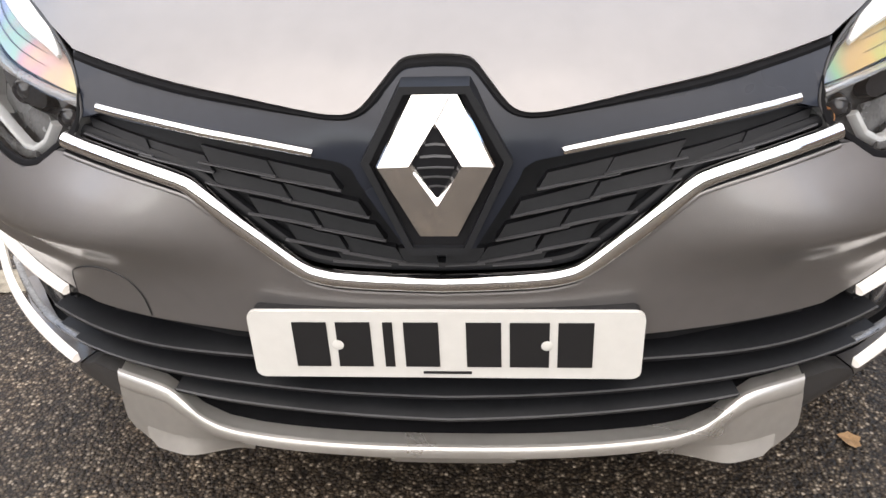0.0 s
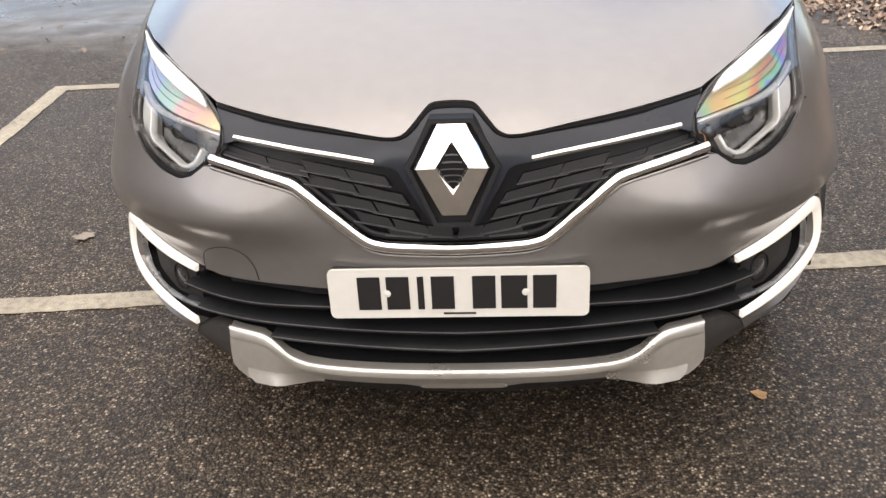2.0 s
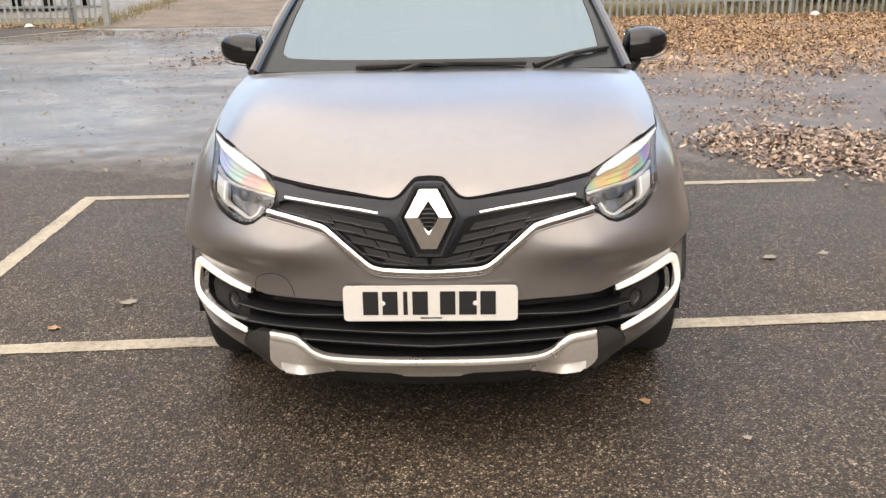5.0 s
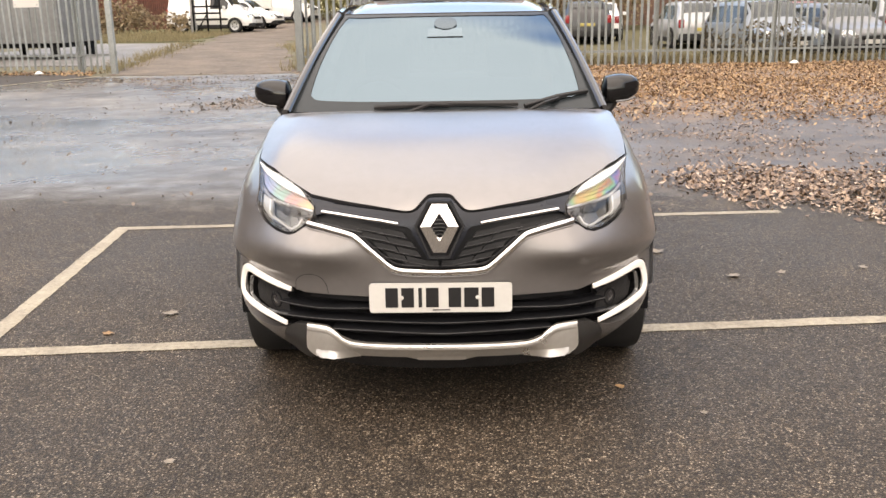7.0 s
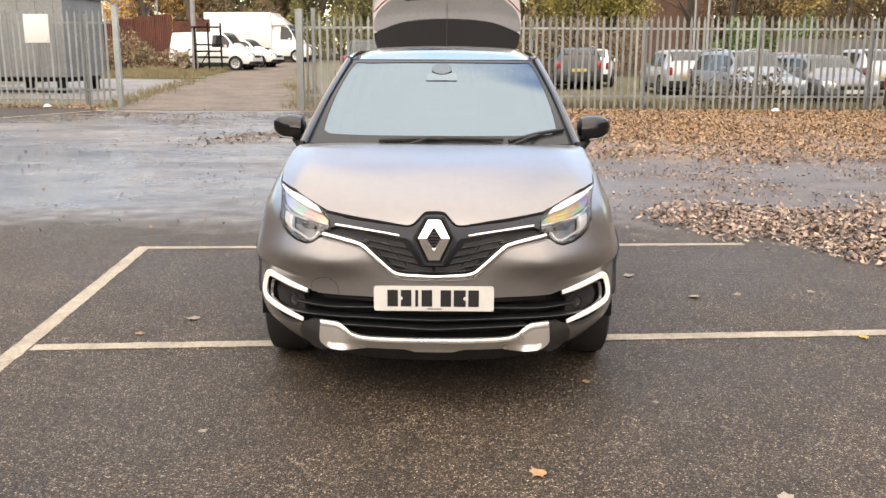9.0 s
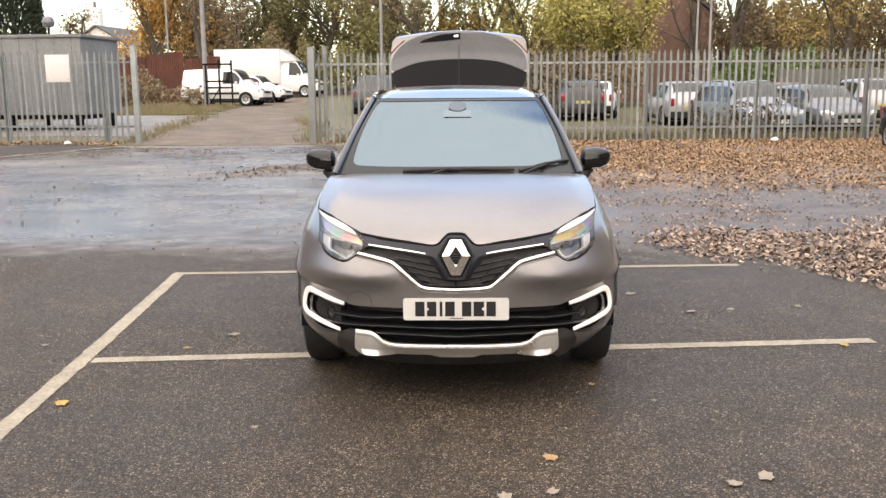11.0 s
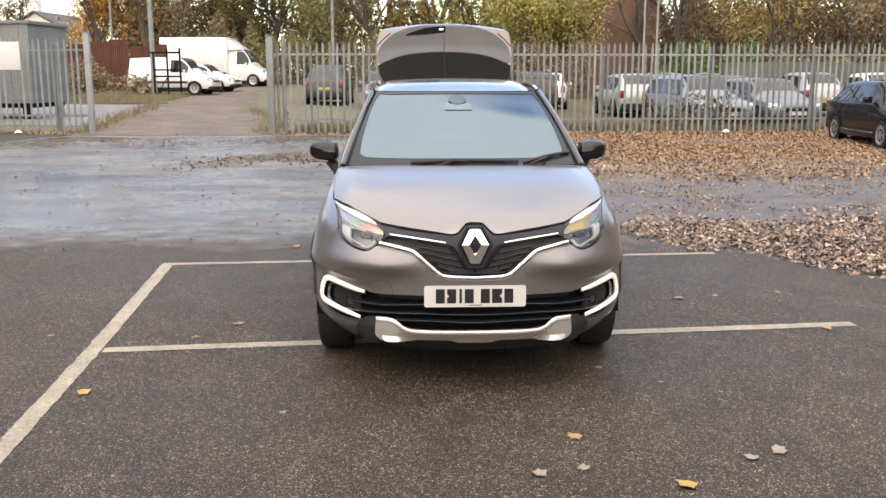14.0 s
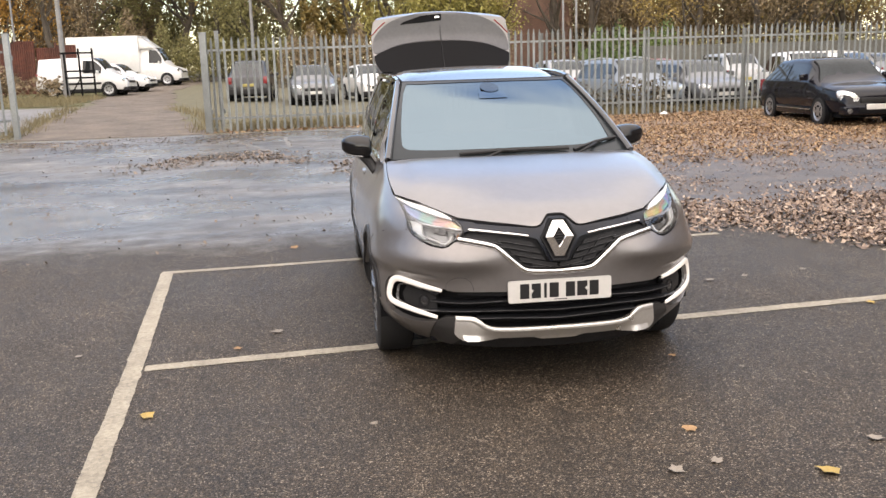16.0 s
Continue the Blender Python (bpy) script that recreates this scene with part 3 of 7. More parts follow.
    nt.links.new(math_("MULTIPLY_ADD", mid, 0.4, 0.3), dull.inputs[3])
    rough = nt.nodes.new("ShaderNodeMix")
    nt.links.new(beyond.outputs["Result"], rough.inputs[0])
    nt.links.new(math_("MULTIPLY_ADD", big, 0.3, 0.45), rough.inputs[2])
    nt.links.new(dull.outputs[0], rough.inputs[3])
    rough2 = nt.nodes.new("ShaderNodeMix")
    nt.links.new(soil_edge.outputs["Result"], rough2.inputs[0])
    nt.links.new(rough.outputs[0], rough2.inputs[2])
    rough2.inputs[3].default_value = 0.95
    nt.links.new(rough2.outputs[0], b.inputs["Roughness"])
    shine = nt.nodes.new("ShaderNodeMapRange")
    shine.inputs["To Min"].default_value, shine.inputs["To Max"].default_value = 0.36, 0.95
    nt.links.new(beyond.outputs["Result"], shine.inputs["Value"])
    nt.links.new(math_("MULTIPLY", shine.outputs["Result"], math_("MULTIPLY_ADD", math_("MULTIPLY", muddy.outputs["Result"], beyond.outputs["Result"]), -0.68, 1.0)), b.inputs["Specular IOR Level"])
    bp = nt.nodes.new("ShaderNodeBump")
    bp.inputs["Distance"].default_value = 0.005
    strength = nt.nodes.new("ShaderNodeMapRange")
    strength.inputs["To Min"].default_value, strength.inputs["To Max"].default_value = 0.9, 0.2
    nt.links.new(beyond.outputs["Result"], strength.inputs["Value"])
    nt.links.new(strength.outputs["Result"], bp.inputs["Strength"])
    h = math_("MULTIPLY_ADD", fine, 0.5, math_("MULTIPLY", math_("SUBTRACT", 1.0, chips.outputs["Distance"]), math_("MULTIPLY_ADD", chip_val.outputs[1], 0.8, 0.4)))
    nt.links.new(h, bp.inputs["Height"])
    nt.links.new(bp.outputs["Normal"], b.inputs["Normal"])
    return m


M_ASPHALT = asphalt_material()
gx = [-900, -300, -120, -60, -40, -30, -25] + [-20 + 0.5 * k for k in range(81)] + [25, 30, 40, 60, 120, 300, 900]
gy = [-900, -300, -100, -40, -15] + [-10 + 0.5 * k for k in range(81)] + [32, 34, 36, 38, 40, 44, 48, 52, 56, 60, 70, 78, 80, 120, 300, 900, 2500]
bm = bmesh.new()
gv = [[bm.verts.new((x, y, ground_z(x, y))) for y in gy] for x in gx]
for i in range(len(gx) - 1):
    for j in range(len(gy) - 1):
        bm.faces.new((gv[i][j], gv[i + 1][j], gv[i + 1][j + 1], gv[i][j + 1]))
ground = tagged(link("ground", bm, M_ASPHALT, smooth=60), "damp grey-brown tarmac yard with rough grass beyond the fence", "ground", kind="structure")


def sheet(name, poly, material, lift, label, category, step=0.6):
    """A thin flat patch laid over the ground."""
    rough = [(a + 0.35 * noise.noise((a * 0.9, b * 0.9, 1.5)), b + 0.3 * noise.noise((a * 0.9, b * 0.9, 7.5))) for a, b in densify(poly, 0.4)]
    bm = shell(rough, lambda a, b, off: Vector((a, b, ground_z(a, b) + lift + off)), step=step, rim=lift + 0.01)
    return tagged(link(name, bm, material, smooth=40), label, category, kind="structure")


M_TRACK = mat("dirt_track", (0.19, 0.15, 0.115), 0.8, dark=(0.06, 0.048, 0.038), scale=1.1, bump=0.02, bump_scale=9)
M_CONCRETE = mat("concrete_strip", (0.22, 0.215, 0.21), 0.6, dark=(0.12, 0.115, 0.11), scale=1.2, bump=0.004, bump_scale=30)
M_VERGE = mat("autumn_grass", (0.125, 0.13, 0.05), 0.95, dark=(0.075, 0.065, 0.03), scale=1.8, bump=0.03, bump_scale=14)
sheet("track", [(-8.3, 18.0), (-9.3, 23), (-10.2, 31), (-11.4, 39), (-11.6, 46.5), (-12, 72), (-8.6, 72), (-9.2, 46), (-6.7, 30), (-4.1, 18.0)], M_TRACK, 0.012, "brown dirt track with stones beyond the gate", "track")
sheet("concrete_strip", [(-17, 21.5), (-9.3, 20.8), (-9.7, 24.8), (-10.4, 31.3), (-15, 32.3)], M_CONCRETE, 0.02, "pale grey concrete strip beside the track", "pavement")
sheet("verge", [(-22, 33.5), (-10.9, 33.0), (-11.5, 39), (-11.8, 48), (-24, 48)], M_VERGE, 0.03, "rough green and yellow grass verge", "grass")

sheet("yard_edge", [(-8.65, 17.95), (-9.3, 16.6), (-10.4, 14.75), (-12.6, 13.0), (-17, 12.6), (-17, 19.3), (-8.65, 18.3)], mat("dark_dirty_tarmac", (0.06, 0.052, 0.045), 0.75, dark=(0.032, 0.028, 0.025), scale=1.6, bump=0.006, bump_scale=25), 0.005, "dark dirty strip of tarmac beside the fence", "tarmac")

# painted bay lines, worn through in places
def paint_material():
    m = mat("worn_line_paint", (0.4, 0.355, 0.275), 0.65, dark=(0.22, 0.19, 0.145), scale=5, bump=0.004, bump_scale=150)
    nt = m.node_tree
    b = nt.nodes["Principled BSDF"]
    geo = nt.nodes.new("ShaderNodeNewGeometry")
    n = nt.nodes.new("ShaderNodeTexNoise")
    n.inputs["Scale"].default_value, n.inputs["Detail"].default_value, n.inputs["Roughness"].default_value = 22, 6, 0.75
    nt.links.new(geo.outputs["Position"], n.inputs["Vector"])
    r = nt.nodes.new("ShaderNodeValToRGB")
    r.color_ramp.elements[0].position, r.color_ramp.elements[1].position = 0.55, 0.72
    nt.links.new(n.outputs["Fac"], r.inputs["Fac"])
    old = b.inputs["Base Color"].links[0].from_socket
    mx = nt.nodes.new("ShaderNodeMixRGB")
    mx.inputs[2].default_value = (0.12, 0.108, 0.09, 1)
    nt.links.new(r.outputs["Color"], mx.inputs[0])
    nt.links.new(old, mx.inputs[1])
    nt.links.new(mx.outputs["Color"], b.inputs["Base Color"])
    return m


M_LINE = paint_material()


M_FAINT = mat("nearly_worn_off_paint", (0.24, 0.225, 0.2), 0.5, dark=(0.1, 0.092, 0.082), scale=6)


def line(points, width, label, faint=False):
    pts = [Vector(p) for p in points]
    bm = bmesh.new()
    prev = None
    for a, b in zip(pts, pts[1:]):
        n = max(1, int((b - a).length / 0.025))
        d = (b - a).normalized()
        side = Vector((-d.y, d.x))
        for k in range(n + 1):
            p = a.lerp(b, k / n)
            row = []
            for s in (-1, 1):
                wear = 0.007 * noise.noise((p.x * 9, p.y * 9, s * 3.0)) + 0.005 * noise.noise((p.x * 31, p.y * 31, s * 5.0))
                q = p + side * s * (width / 2 + wear)
                row.append(bm.verts.new((q.x, q.y, ground_z(q.x, q.y) + (0.012 if q.x < -5 else 0.004))))
            if prev:
                bm.faces.new((prev[0], prev[1], row[1], row[0]))
            prev = row
        prev = None
    tagged(link("bay_line", bm, M_FAINT if faint else M_LINE), label, "painted line", kind="structure")


line([(-2.47, 3.28), (-2.231, 0.736), (-2.12, -0.62), (-1.86, -4.2)], 0.1, "worn cream painted bay side line")
line([(-2.17, 0.742), (2.565, 1.216)], 0.1, "worn cream painted bay front line")
line([(-2.42, 3.238), (2.4, 3.622)], 0.085, "worn cream painted bay rear line")
line([(-12.5, 12.6), (-10.25, 14.4), (-8.5, 17.75)], 0.13, "faded pale line at the yard's edge")
line([(-12.6, 17.2), (-11.3, 17.9)], 0.1, "faded pale line at the yard's edge")
line([(-3.1, 15.3), (-2.1, 12.9)], 0.1, "faded pale line on wet tarmac", True)
line([(-2.1, 16.0), (-1.88, 13.7)], 0.08, "faded pale line on wet tarmac", True)

# ---- the hatchback: x across, y from the nose to the tail, z up ----
NOSE_N, QUARTER = 2.5, 1.15
half_width = table([(0.15, 0.77), (0.25, 0.832), (0.35, 0.88), (0.45, 0.892), (0.55, 0.886), (0.62, 0.893), (0.7, 0.882), (0.78, 0.87), (0.85, 0.848), (0.93, 0.812), (1.0, 0.782), (1.06, 0.765), (1.1, 0.75)])
nose = table([(0.15, 0.1), (0.22, 0.045), (0.27, 0.015), (0.33, -0.004), (0.38, -0.006), (0.5, 0.004), (0.6, 0.002), (0.7, 0.006), (0.765, 0.013), (0.82, 0.028), (0.86, 0.075), (0.9, 0.15), (0.95, 0.3), (1.0, 0.52), (1.03, 0.7), (1.07, 1.03), (1.1, 1.45)])
sweep = table([(0.15, 0.8), (0.8, 0.8), (0.87, 0.75), (0.95, 0.55), (1.0, 0.38), (1.06, 0.22), (1.1, 0.2)])


def swell(x, z):
    """The crease that runs outward below the headlamp, and the brow over the daytime lamp."""
    a = abs(x)
    mid = 0.66 - 0.04 * max(a - 0.4, 0)
    w = smooth(0.18, 0.54, a)
    d = z - mid
    brow = -0.022 * smooth(0.44, 0.7, a) * math.exp(-((z - 0.568 - 0.12 * (a - 0.5)) / 0.021) ** 2)
    return -0.055 * w * math.exp(-(d / (0.088 if d > 0 else 0.052)) ** 2) + brow


def front_y(x, z):
    s = min(abs(x) / half_width(z), 0.99999)
    return nose(z) + swell(x, z) + sweep(z) * (1 - (1 - s ** NOSE_N) ** (1 / NOSE_N))


def by_x(x, z):
    """The body's girth coordinate at a place across the nose."""
    return math.copysign(math.asin(min(abs(x) / half_width(z), 1)) * QUARTER / (math.pi / 2), x)


def by_y(y, z):
    """The body's girth coordinate at a place along the flank."""
    e = nose(z) + swell(half_width(z), z) + sweep(z)
    if y >= e:
        return QUARTER + y - e
    c = min(max(1 - (y - (e - sweep(z))) / sweep(z), 0), 1)
    return math.asin(min((1 - c ** NOSE_N) ** (1 / NOSE_N), 1)) * QUARTER / (math.pi / 2)


def flank(y):
    return 1.0 if y < 2.8 else 1.0 - 0.045 * ((y - 2.8) / 1.2) ** 2


def body_point(u, z):
    a = abs(u)
    w = half_width(z)
    if a <= QUARTER:
        s = math.sin(a / QUARTER * math.pi / 2)
        x = w * s
        y = nose(z) + swell(x, z) + sweep(z) * (1 - max(1 - s ** NOSE_N, 0) ** (1 / NOSE_N))
    else:
        y = nose(z) + swell(w, z) + sweep(z) + a - QUARTER
        x = w * flank(y)
    return Vector((math.copysign(x, u), y, z))


def body(u, z, off=0.0):
    p = body_point(u, z)
    if not off:
        return p
    e = 0.004
    n = (body_point(u + e, z) - body_point(u - e, z)).cross(body_point(u, z + e) - body_point(u, z - e)).normalized()
    return p + n * off


def front(x, z, off=0.0):
    """The nose seen from ahead, in x and z."""
    return body(by_x(x, z), z, off)


def bonnet_z(x, y):
    lo, hi = 0.78, 1.1
    for _ in range(30):
        m = (lo + hi) / 2
        if abs(x) < half_width(m) and front_y(x, m) < y:
            lo = m
        else:
            hi = m
    return lo


def bonnet_chart(x, y, off=0.0):
    """The bonnet's skin: a raised middle with a soft shoulder towards each wing."""
    z = bonnet_z(x, y) + 0.016 * (1 - smooth(0.63, 0.745, abs(x))) * smooth(0.22, 0.55, y) * (1 - smooth(0.9, 1.04, y))
    if not off:
        return Vector((x, y, z))
    e = 0.01
    n = Vector((-(bonnet_z(x + e, y) - bonnet_z(x - e, y)) / (2 * e), -(bonnet_z(x, y + e) - bonnet_z(x, y - e)) / (2 * e), 1)).normalized()
    return Vector((x, y, z)) + n * off


def both(half):
    """A closed outline from its half on the positive side, listed from the middle line outward and back to it."""
    return list(half) + [(-a, b) for a, b in reversed(half) if a > 1e-4]


def us(points):
    return [(by_x(x, z), z) for x, z in points]


def flip(points, s):
    return [(s * a, b) for a, b in points]


def arc(cy, cz, r, a0, a1, n=14):
    return [(cy + r * math.cos(radians(a0 + (a1 - a0) * k / n)), cz + r * math.sin(radians(a0 + (a1 - a0) * k / n))) for k in range(n + 1)]


AXLE_F, AXLE_R, HUB, ARCH = 0.86, 3.466, 0.325, 0.368
car = tagged(empty("hatchback_car", pose(0, 0, 0, 0, 0, 0.9)), "taupe crossover car with black roof, raised tailgate and lit daytime lamps", "car")

# body-coloured nose
U_LOW = [(0.0, 0.585), (0.06, 0.586), (0.114, 0.591), (0.15, 0.594), (0.176, 0.602), (0.205, 0.62), (0.236, 0.647), (0.265, 0.675), (0.295, 0.701), (0.326, 0.719), (0.402, 0.738), (0.48, 0.754)]
LAMP_LOW = [(0.503, 0.753), (0.534, 0.731), (0.564, 0.722), (0.614, 0.729), (0.663, 0.748), (0.697, 0.773), (0.714, 0.804)]
LAMP_OUT = [(0.714, 0.838), (0.719, 0.866), (0.730, 0.895), (0.742, 0.917), (0.757, 0.934)]
LAMP_TOP = [(0.689, 0.919), (0.622, 0.904), (0.565, 0.888), (0.52, 0.873), (0.484, 0.853), (0.466, 0.833), (0.459, 0.805)]
DRL_OUT = [(0.80, 0.352), (0.826, 0.39), (0.832, 0.44), (0.826, 0.50), (0.812, 0.533), (0.785, 0.553), (0.742, 0.557), (0.69, 0.546), (0.62, 0.529), (0.555, 0.513)]
SLOT_TOP = [(0.515, 0.502), (0.43, 0.503), (0.334, 0.505), (0.259, 0.504), (0.0, 0.503)]
arch_front = [(by_y(y, z), z) for y, z in arc(AXLE_F, HUB, ARCH, 118, 176, 12)]
half = us(U_LOW + LAMP_LOW) + arch_front + [(by_y(0.47, 0.36), 0.36)] + us(DRL_OUT + SLOT_TOP)
part("front_bumper", shell(both(half), body, step=0.014, rim=0.025, edge=0.012), M_PAINT, car, "taupe metallic painted bumper")

# bonnet
HOOD_EDGE = [(0.0, 0.870), (0.028, 0.869), (0.045, 0.865), (0.064, 0.849), (0.087, 0.829), (0.105, 0.822), (0.125, 0.8215), (0.146, 0.8235), (0.232, 0.8345), (0.322, 0.8435), (0.418, 0.854), (0.478, 0.861)]
hood_half = [(x, front_y(x, z)) for x, z in spline(HOOD_EDGE, 3)] + [(x, front_y(x, z)) for x, z in [(0.522, 0.876), (0.567, 0.891), (0.624, 0.907), (0.69, 0.922), (0.745, 0.936)]] + [(0.757, 0.66), (0.76, 0.78), (0.757, 0.9), (0.745, 1.05), (0.6, 1.045), (0.4, 1.035), (0.2, 1.03), (0.0, 1.028)]
part("bonnet", shell(both(hood_half), bonnet_chart, step=0.035, rim=0.03, off=0.004, edge=0.02), M_PAINT, car, "taupe metallic bonnet reflecting the sky")

# dark strip between bonnet and grille, round the emblem
BAR_LOW = [(0.462, 0.797), (0.433, 0.806), (0.29, 0.791), (0.141, 0.769), (0.118, 0.765), (0.104, 0.756), (0.098, 0.742), (0.044, 0.648), (0.0, 0.648)]
panel_half = us([(x, z + 0.006) for x, z in HOOD_EDGE] + [(0.484, 0.862), (0.466, 0.833), (0.459, 0.805)] + BAR_LOW)
part("grille_panel", shell(both(panel_half), body, step=0.03, rim=0.03, off=-0.004, edge=0.015), M_PANEL, car, "graphite gloss panel above the grille")

# emblem: frame, raised diamond, ribbed middle
sur_out = [(-0.04, 0.854), (0.04, 0.854), (0.089, 0.768), (0.035, 0.657), (-0.035, 0.657), (-0.089, 0.768)]


def flat_front(x, z, off=0.0):
    """A plane leaning like the nose, on which the emblem sits."""
    return Vector((x, -0.006 + (z - 0.66) * 0.24 - off, z))


sur = shell([(a * 1.02, 0.755 + (b - 0.755) * 1.02) for a, b in sur_out], flat_front, holes=[[(a * 0.9, 0.755 + (b - 0.755) * 0.93) for a, b in sur_out]], step=0.02, rim=0.03, off=0.012)
part("emblem_surround", sur, M_GRILLE, car, "gloss black emblem frame")
part("emblem_backing", shell([(a * 0.93, 0.755 + (b - 0.755) * 0.95) for a, b in sur_out], flat_front, step=0.02, rim=0.03, off=0.004), M_DARK, car)
D_OUT = [(-0.026, 0.851), (0.026, 0.851), (0.07, 0.771), (0.024, 0.673), (-0.024, 0.673), (-0.07, 0.771)]
D_IN = [(-0.001, 0.816), (0.001, 0.816), (0.0315, 0.772), (0.001, 0.719), (-0.001, 0.719), (-0.0315, 0.772)]
D_FLOOR = [(-0.001, 0.809), (0.001, 0.809), (0.027, 0.772), (0.001, 0.727), (-0.001, 0.727), (-0.027, 0.772)]


def ridge(b):
    return 0.03 - 0.26 * abs(b - 0.771)


bm = bmesh.new()
low = [bm.verts.new(flat_front(a, b, 0.002)) for a, b in D_OUT]
out = [bm.verts.new(flat_front(a, b, ridge(b) - 0.003)) for a, b in D_OUT]
rid = [bm.verts.new(flat_front(a * 0.95 + c * 0.05, b * 0.95 + d * 0.05, ridge(b * 0.95 + d * 0.05))) for (a, b), (c, d) in zip(D_OUT, D_IN)]
inn = [bm.verts.new(flat_front(c, d, ridge(d))) for c, d in D_IN]
inl = [bm.verts.new(flat_front(c, d, ridge(d) - 0.006)) for c, d in D_FLOOR]
for a, b in ((low, out), (out, rid), (rid, inn), (inn, inl)):
    for k in range(6):
        bm.faces.new((a[k], a[(k + 1) % 6], b[(k + 1) % 6], b[k]))
emblem = part("emblem", bm, M_CHROME, car, "chrome diamond emblem", smooth=20)
bm = bmesh.new()
floor_ring = [bm.verts.new(flat_front(c * 1.05, 0.768 + (d - 0.768) * 1.04, ridge(d) - 0.0065)) for c, d in D_FLOOR]
mid_v = bm.verts.new(flat_front(0, 0.772, ridge(0.772) - 0.008))
for k in range(6):
    bm.faces.new((floor_ring[k], floor_ring[(k + 1) % 6], mid_v))
part("emblem_centre", bm, M_DARK, emblem, "black ribbed centre of the emblem")
part("emblem_seam", band([(0.001, 0.817), (0.011, 0.833), (0.018, 0.845)], 0.0016, lambda a, b, off: flat_front(a, b, ridge(b) + off), 0.0006, 0.0, sides=3), M_LAMPMID, emblem)
for k in range(5):
    z = 0.742 + k * 0.0125
    w = 0.024 * min((z - 0.722) / 0.05, (0.814 - z) / 0.045, 1)
    part("emblem_rib", band([(-w, z), (0, z + 0.001), (w, z)], 0.003, lambda a, b, off: flat_front(a, b, ridge(b) - 0.007 + off), 0.002, 0.0, sides=3), M_LIP, emblem)

# dark gap under the bonnet's edge
gap_half = spline([(x, z - 0.0025) for x, z in HOOD_EDGE], 3)
part("bonnet_gap", band(us([(-x, z) for x, z in gap_half[::-1]] + gap_half[1:]), 0.008, body, 0.003, -0.0035, sides=3), M_DARK, car)

# chrome lines
for s in (1, -1):
    part("chrome_strip", band(flip(us(spline([(0.433, 0.812), (0.36, 0.8055), (0.29, 0.797), (0.215, 0.7875), (0.15, 0.777)], 4)), s), 0.0105, body, 0.006, -0.003), M_CHROME, car, "thin chrome strip")
u_mid = spline([(0.485, 0.768), (0.41, 0.756), (0.33, 0.738), (0.3, 0.722), (0.245, 0.672), (0.188, 0.622), (0.155, 0.607), (0.105, 0.6015), (0.0, 0.598)], 5)
u_line = us([(-x, z) for x, z in u_mid] + u_mid[::-1][1:])
part("grille_chrome", band(u_line, lambda t: 0.02 + 0.005 * math.sin(math.pi * t), body, 0.014, -0.004, sides=8), M_CHROME, car, "broad chrome line below the grille")
u_lip = us([(-x, z - 0.0155) for x, z in u_mid] + [(x, z - 0.0155) for x, z in u_mid[::-1][1:]])
part("grille_lip", band(u_lip, 0.007, body, 0.007, -0.002, sides=6), M_PAINT, car)
u_seam = us([(-x, z - 0.0122) for x, z in u_mid] + [(x, z - 0.0122) for x, z in u_mid[::-1][1:]])
part("grille_seam", band(u_seam, 0.0025, body, 0.0045, 0.0, sides=3), M_DARK, car)

# upper grille: dark back and rows of blades
GRILLE = [(0.0, 0.612), (0.093, 0.613), (0.154, 0.621), (0.194, 0.643), (0.253, 0.697), (0.302, 0.74), (0.333, 0.753), (0.423, 0.77), (0.476, 0.775), (0.47, 0.80), (0.433, 0.81), (0.29, 0.795), (0.141, 0.774), (0.0, 0.774)]
grille = part("upper_grille", shell(both(us(GRILLE)), body, step=0.03, rim=0.05, off=-0.026), M_GRILLE, car)


def blade(x0, z0, x1, z1, s, h=0.021):
    """One slanted grille tile: flat face that leans back towards its top, with slanted ends."""
    k = 0.013 if abs(x1 - x0) > 0.06 else 0.004
    loop = [(x0, z0 + h / 2), (x1 + k, z1 + h / 2), (x1, z1 - h / 2), (x0 - k, z0 - h / 2)]
    zc = (z0 + z1) / 2

    def lean(a, b, off):
        return body(a, b, off - 0.25 * (b - zc))
    # lighter strip paints the light that the blade's lower edge catches
    part("blade_lip", band(us([(s * (x0 + (x1 - x0) * k / 3), z0 + (z1 - z0) * k / 3 - h * 0.44) for k in range(4)]), 0.0035, body, 0.004, -0.011, sides=3), M_LIP, grille)
    part("grille_blade", shell(us([(s * x, z) for x, z in loop]), lean, step=0.03, rim=0.02, off=-0.014), M_GRILLE, grille)


rows = [(0.452, 0.787, 0.13, 0.746, 4), (0.288, 0.741, 0.094, 0.709, 2), (0.238, 0.7, 0.074, 0.676, 2), (0.195, 0.663, 0.05, 0.643, 2)]
for s in (1, -1):
    for x0, z0, x1, z1, n in rows:
        for k in range(n):
            a, b = k / n - 0.03, (k + 1) / n + 0.03
            sh = 0.006 if k % 2 else 0.0
            blade(x0 + (x1 - x0) * a, z0 + (z1 - z0) * a - sh, x0 + (x1 - x0) * b, z0 + (z1 - z0) * b - sh - 0.004, s)
    blade(0.055, 0.631, 0.004, 0.629, s)
    blade(0.14, 0.634, 0.065, 0.629, s)

inner_u = us([(-x, z + 0.017) for x, z in u_mid] + [(x, z + 0.017) for x, z in u_mid[::-1][1:]])
part("grille_border", band(inner_u, 0.016, body, 0.012, -0.022, sides=5), M_GRILLE, grille)

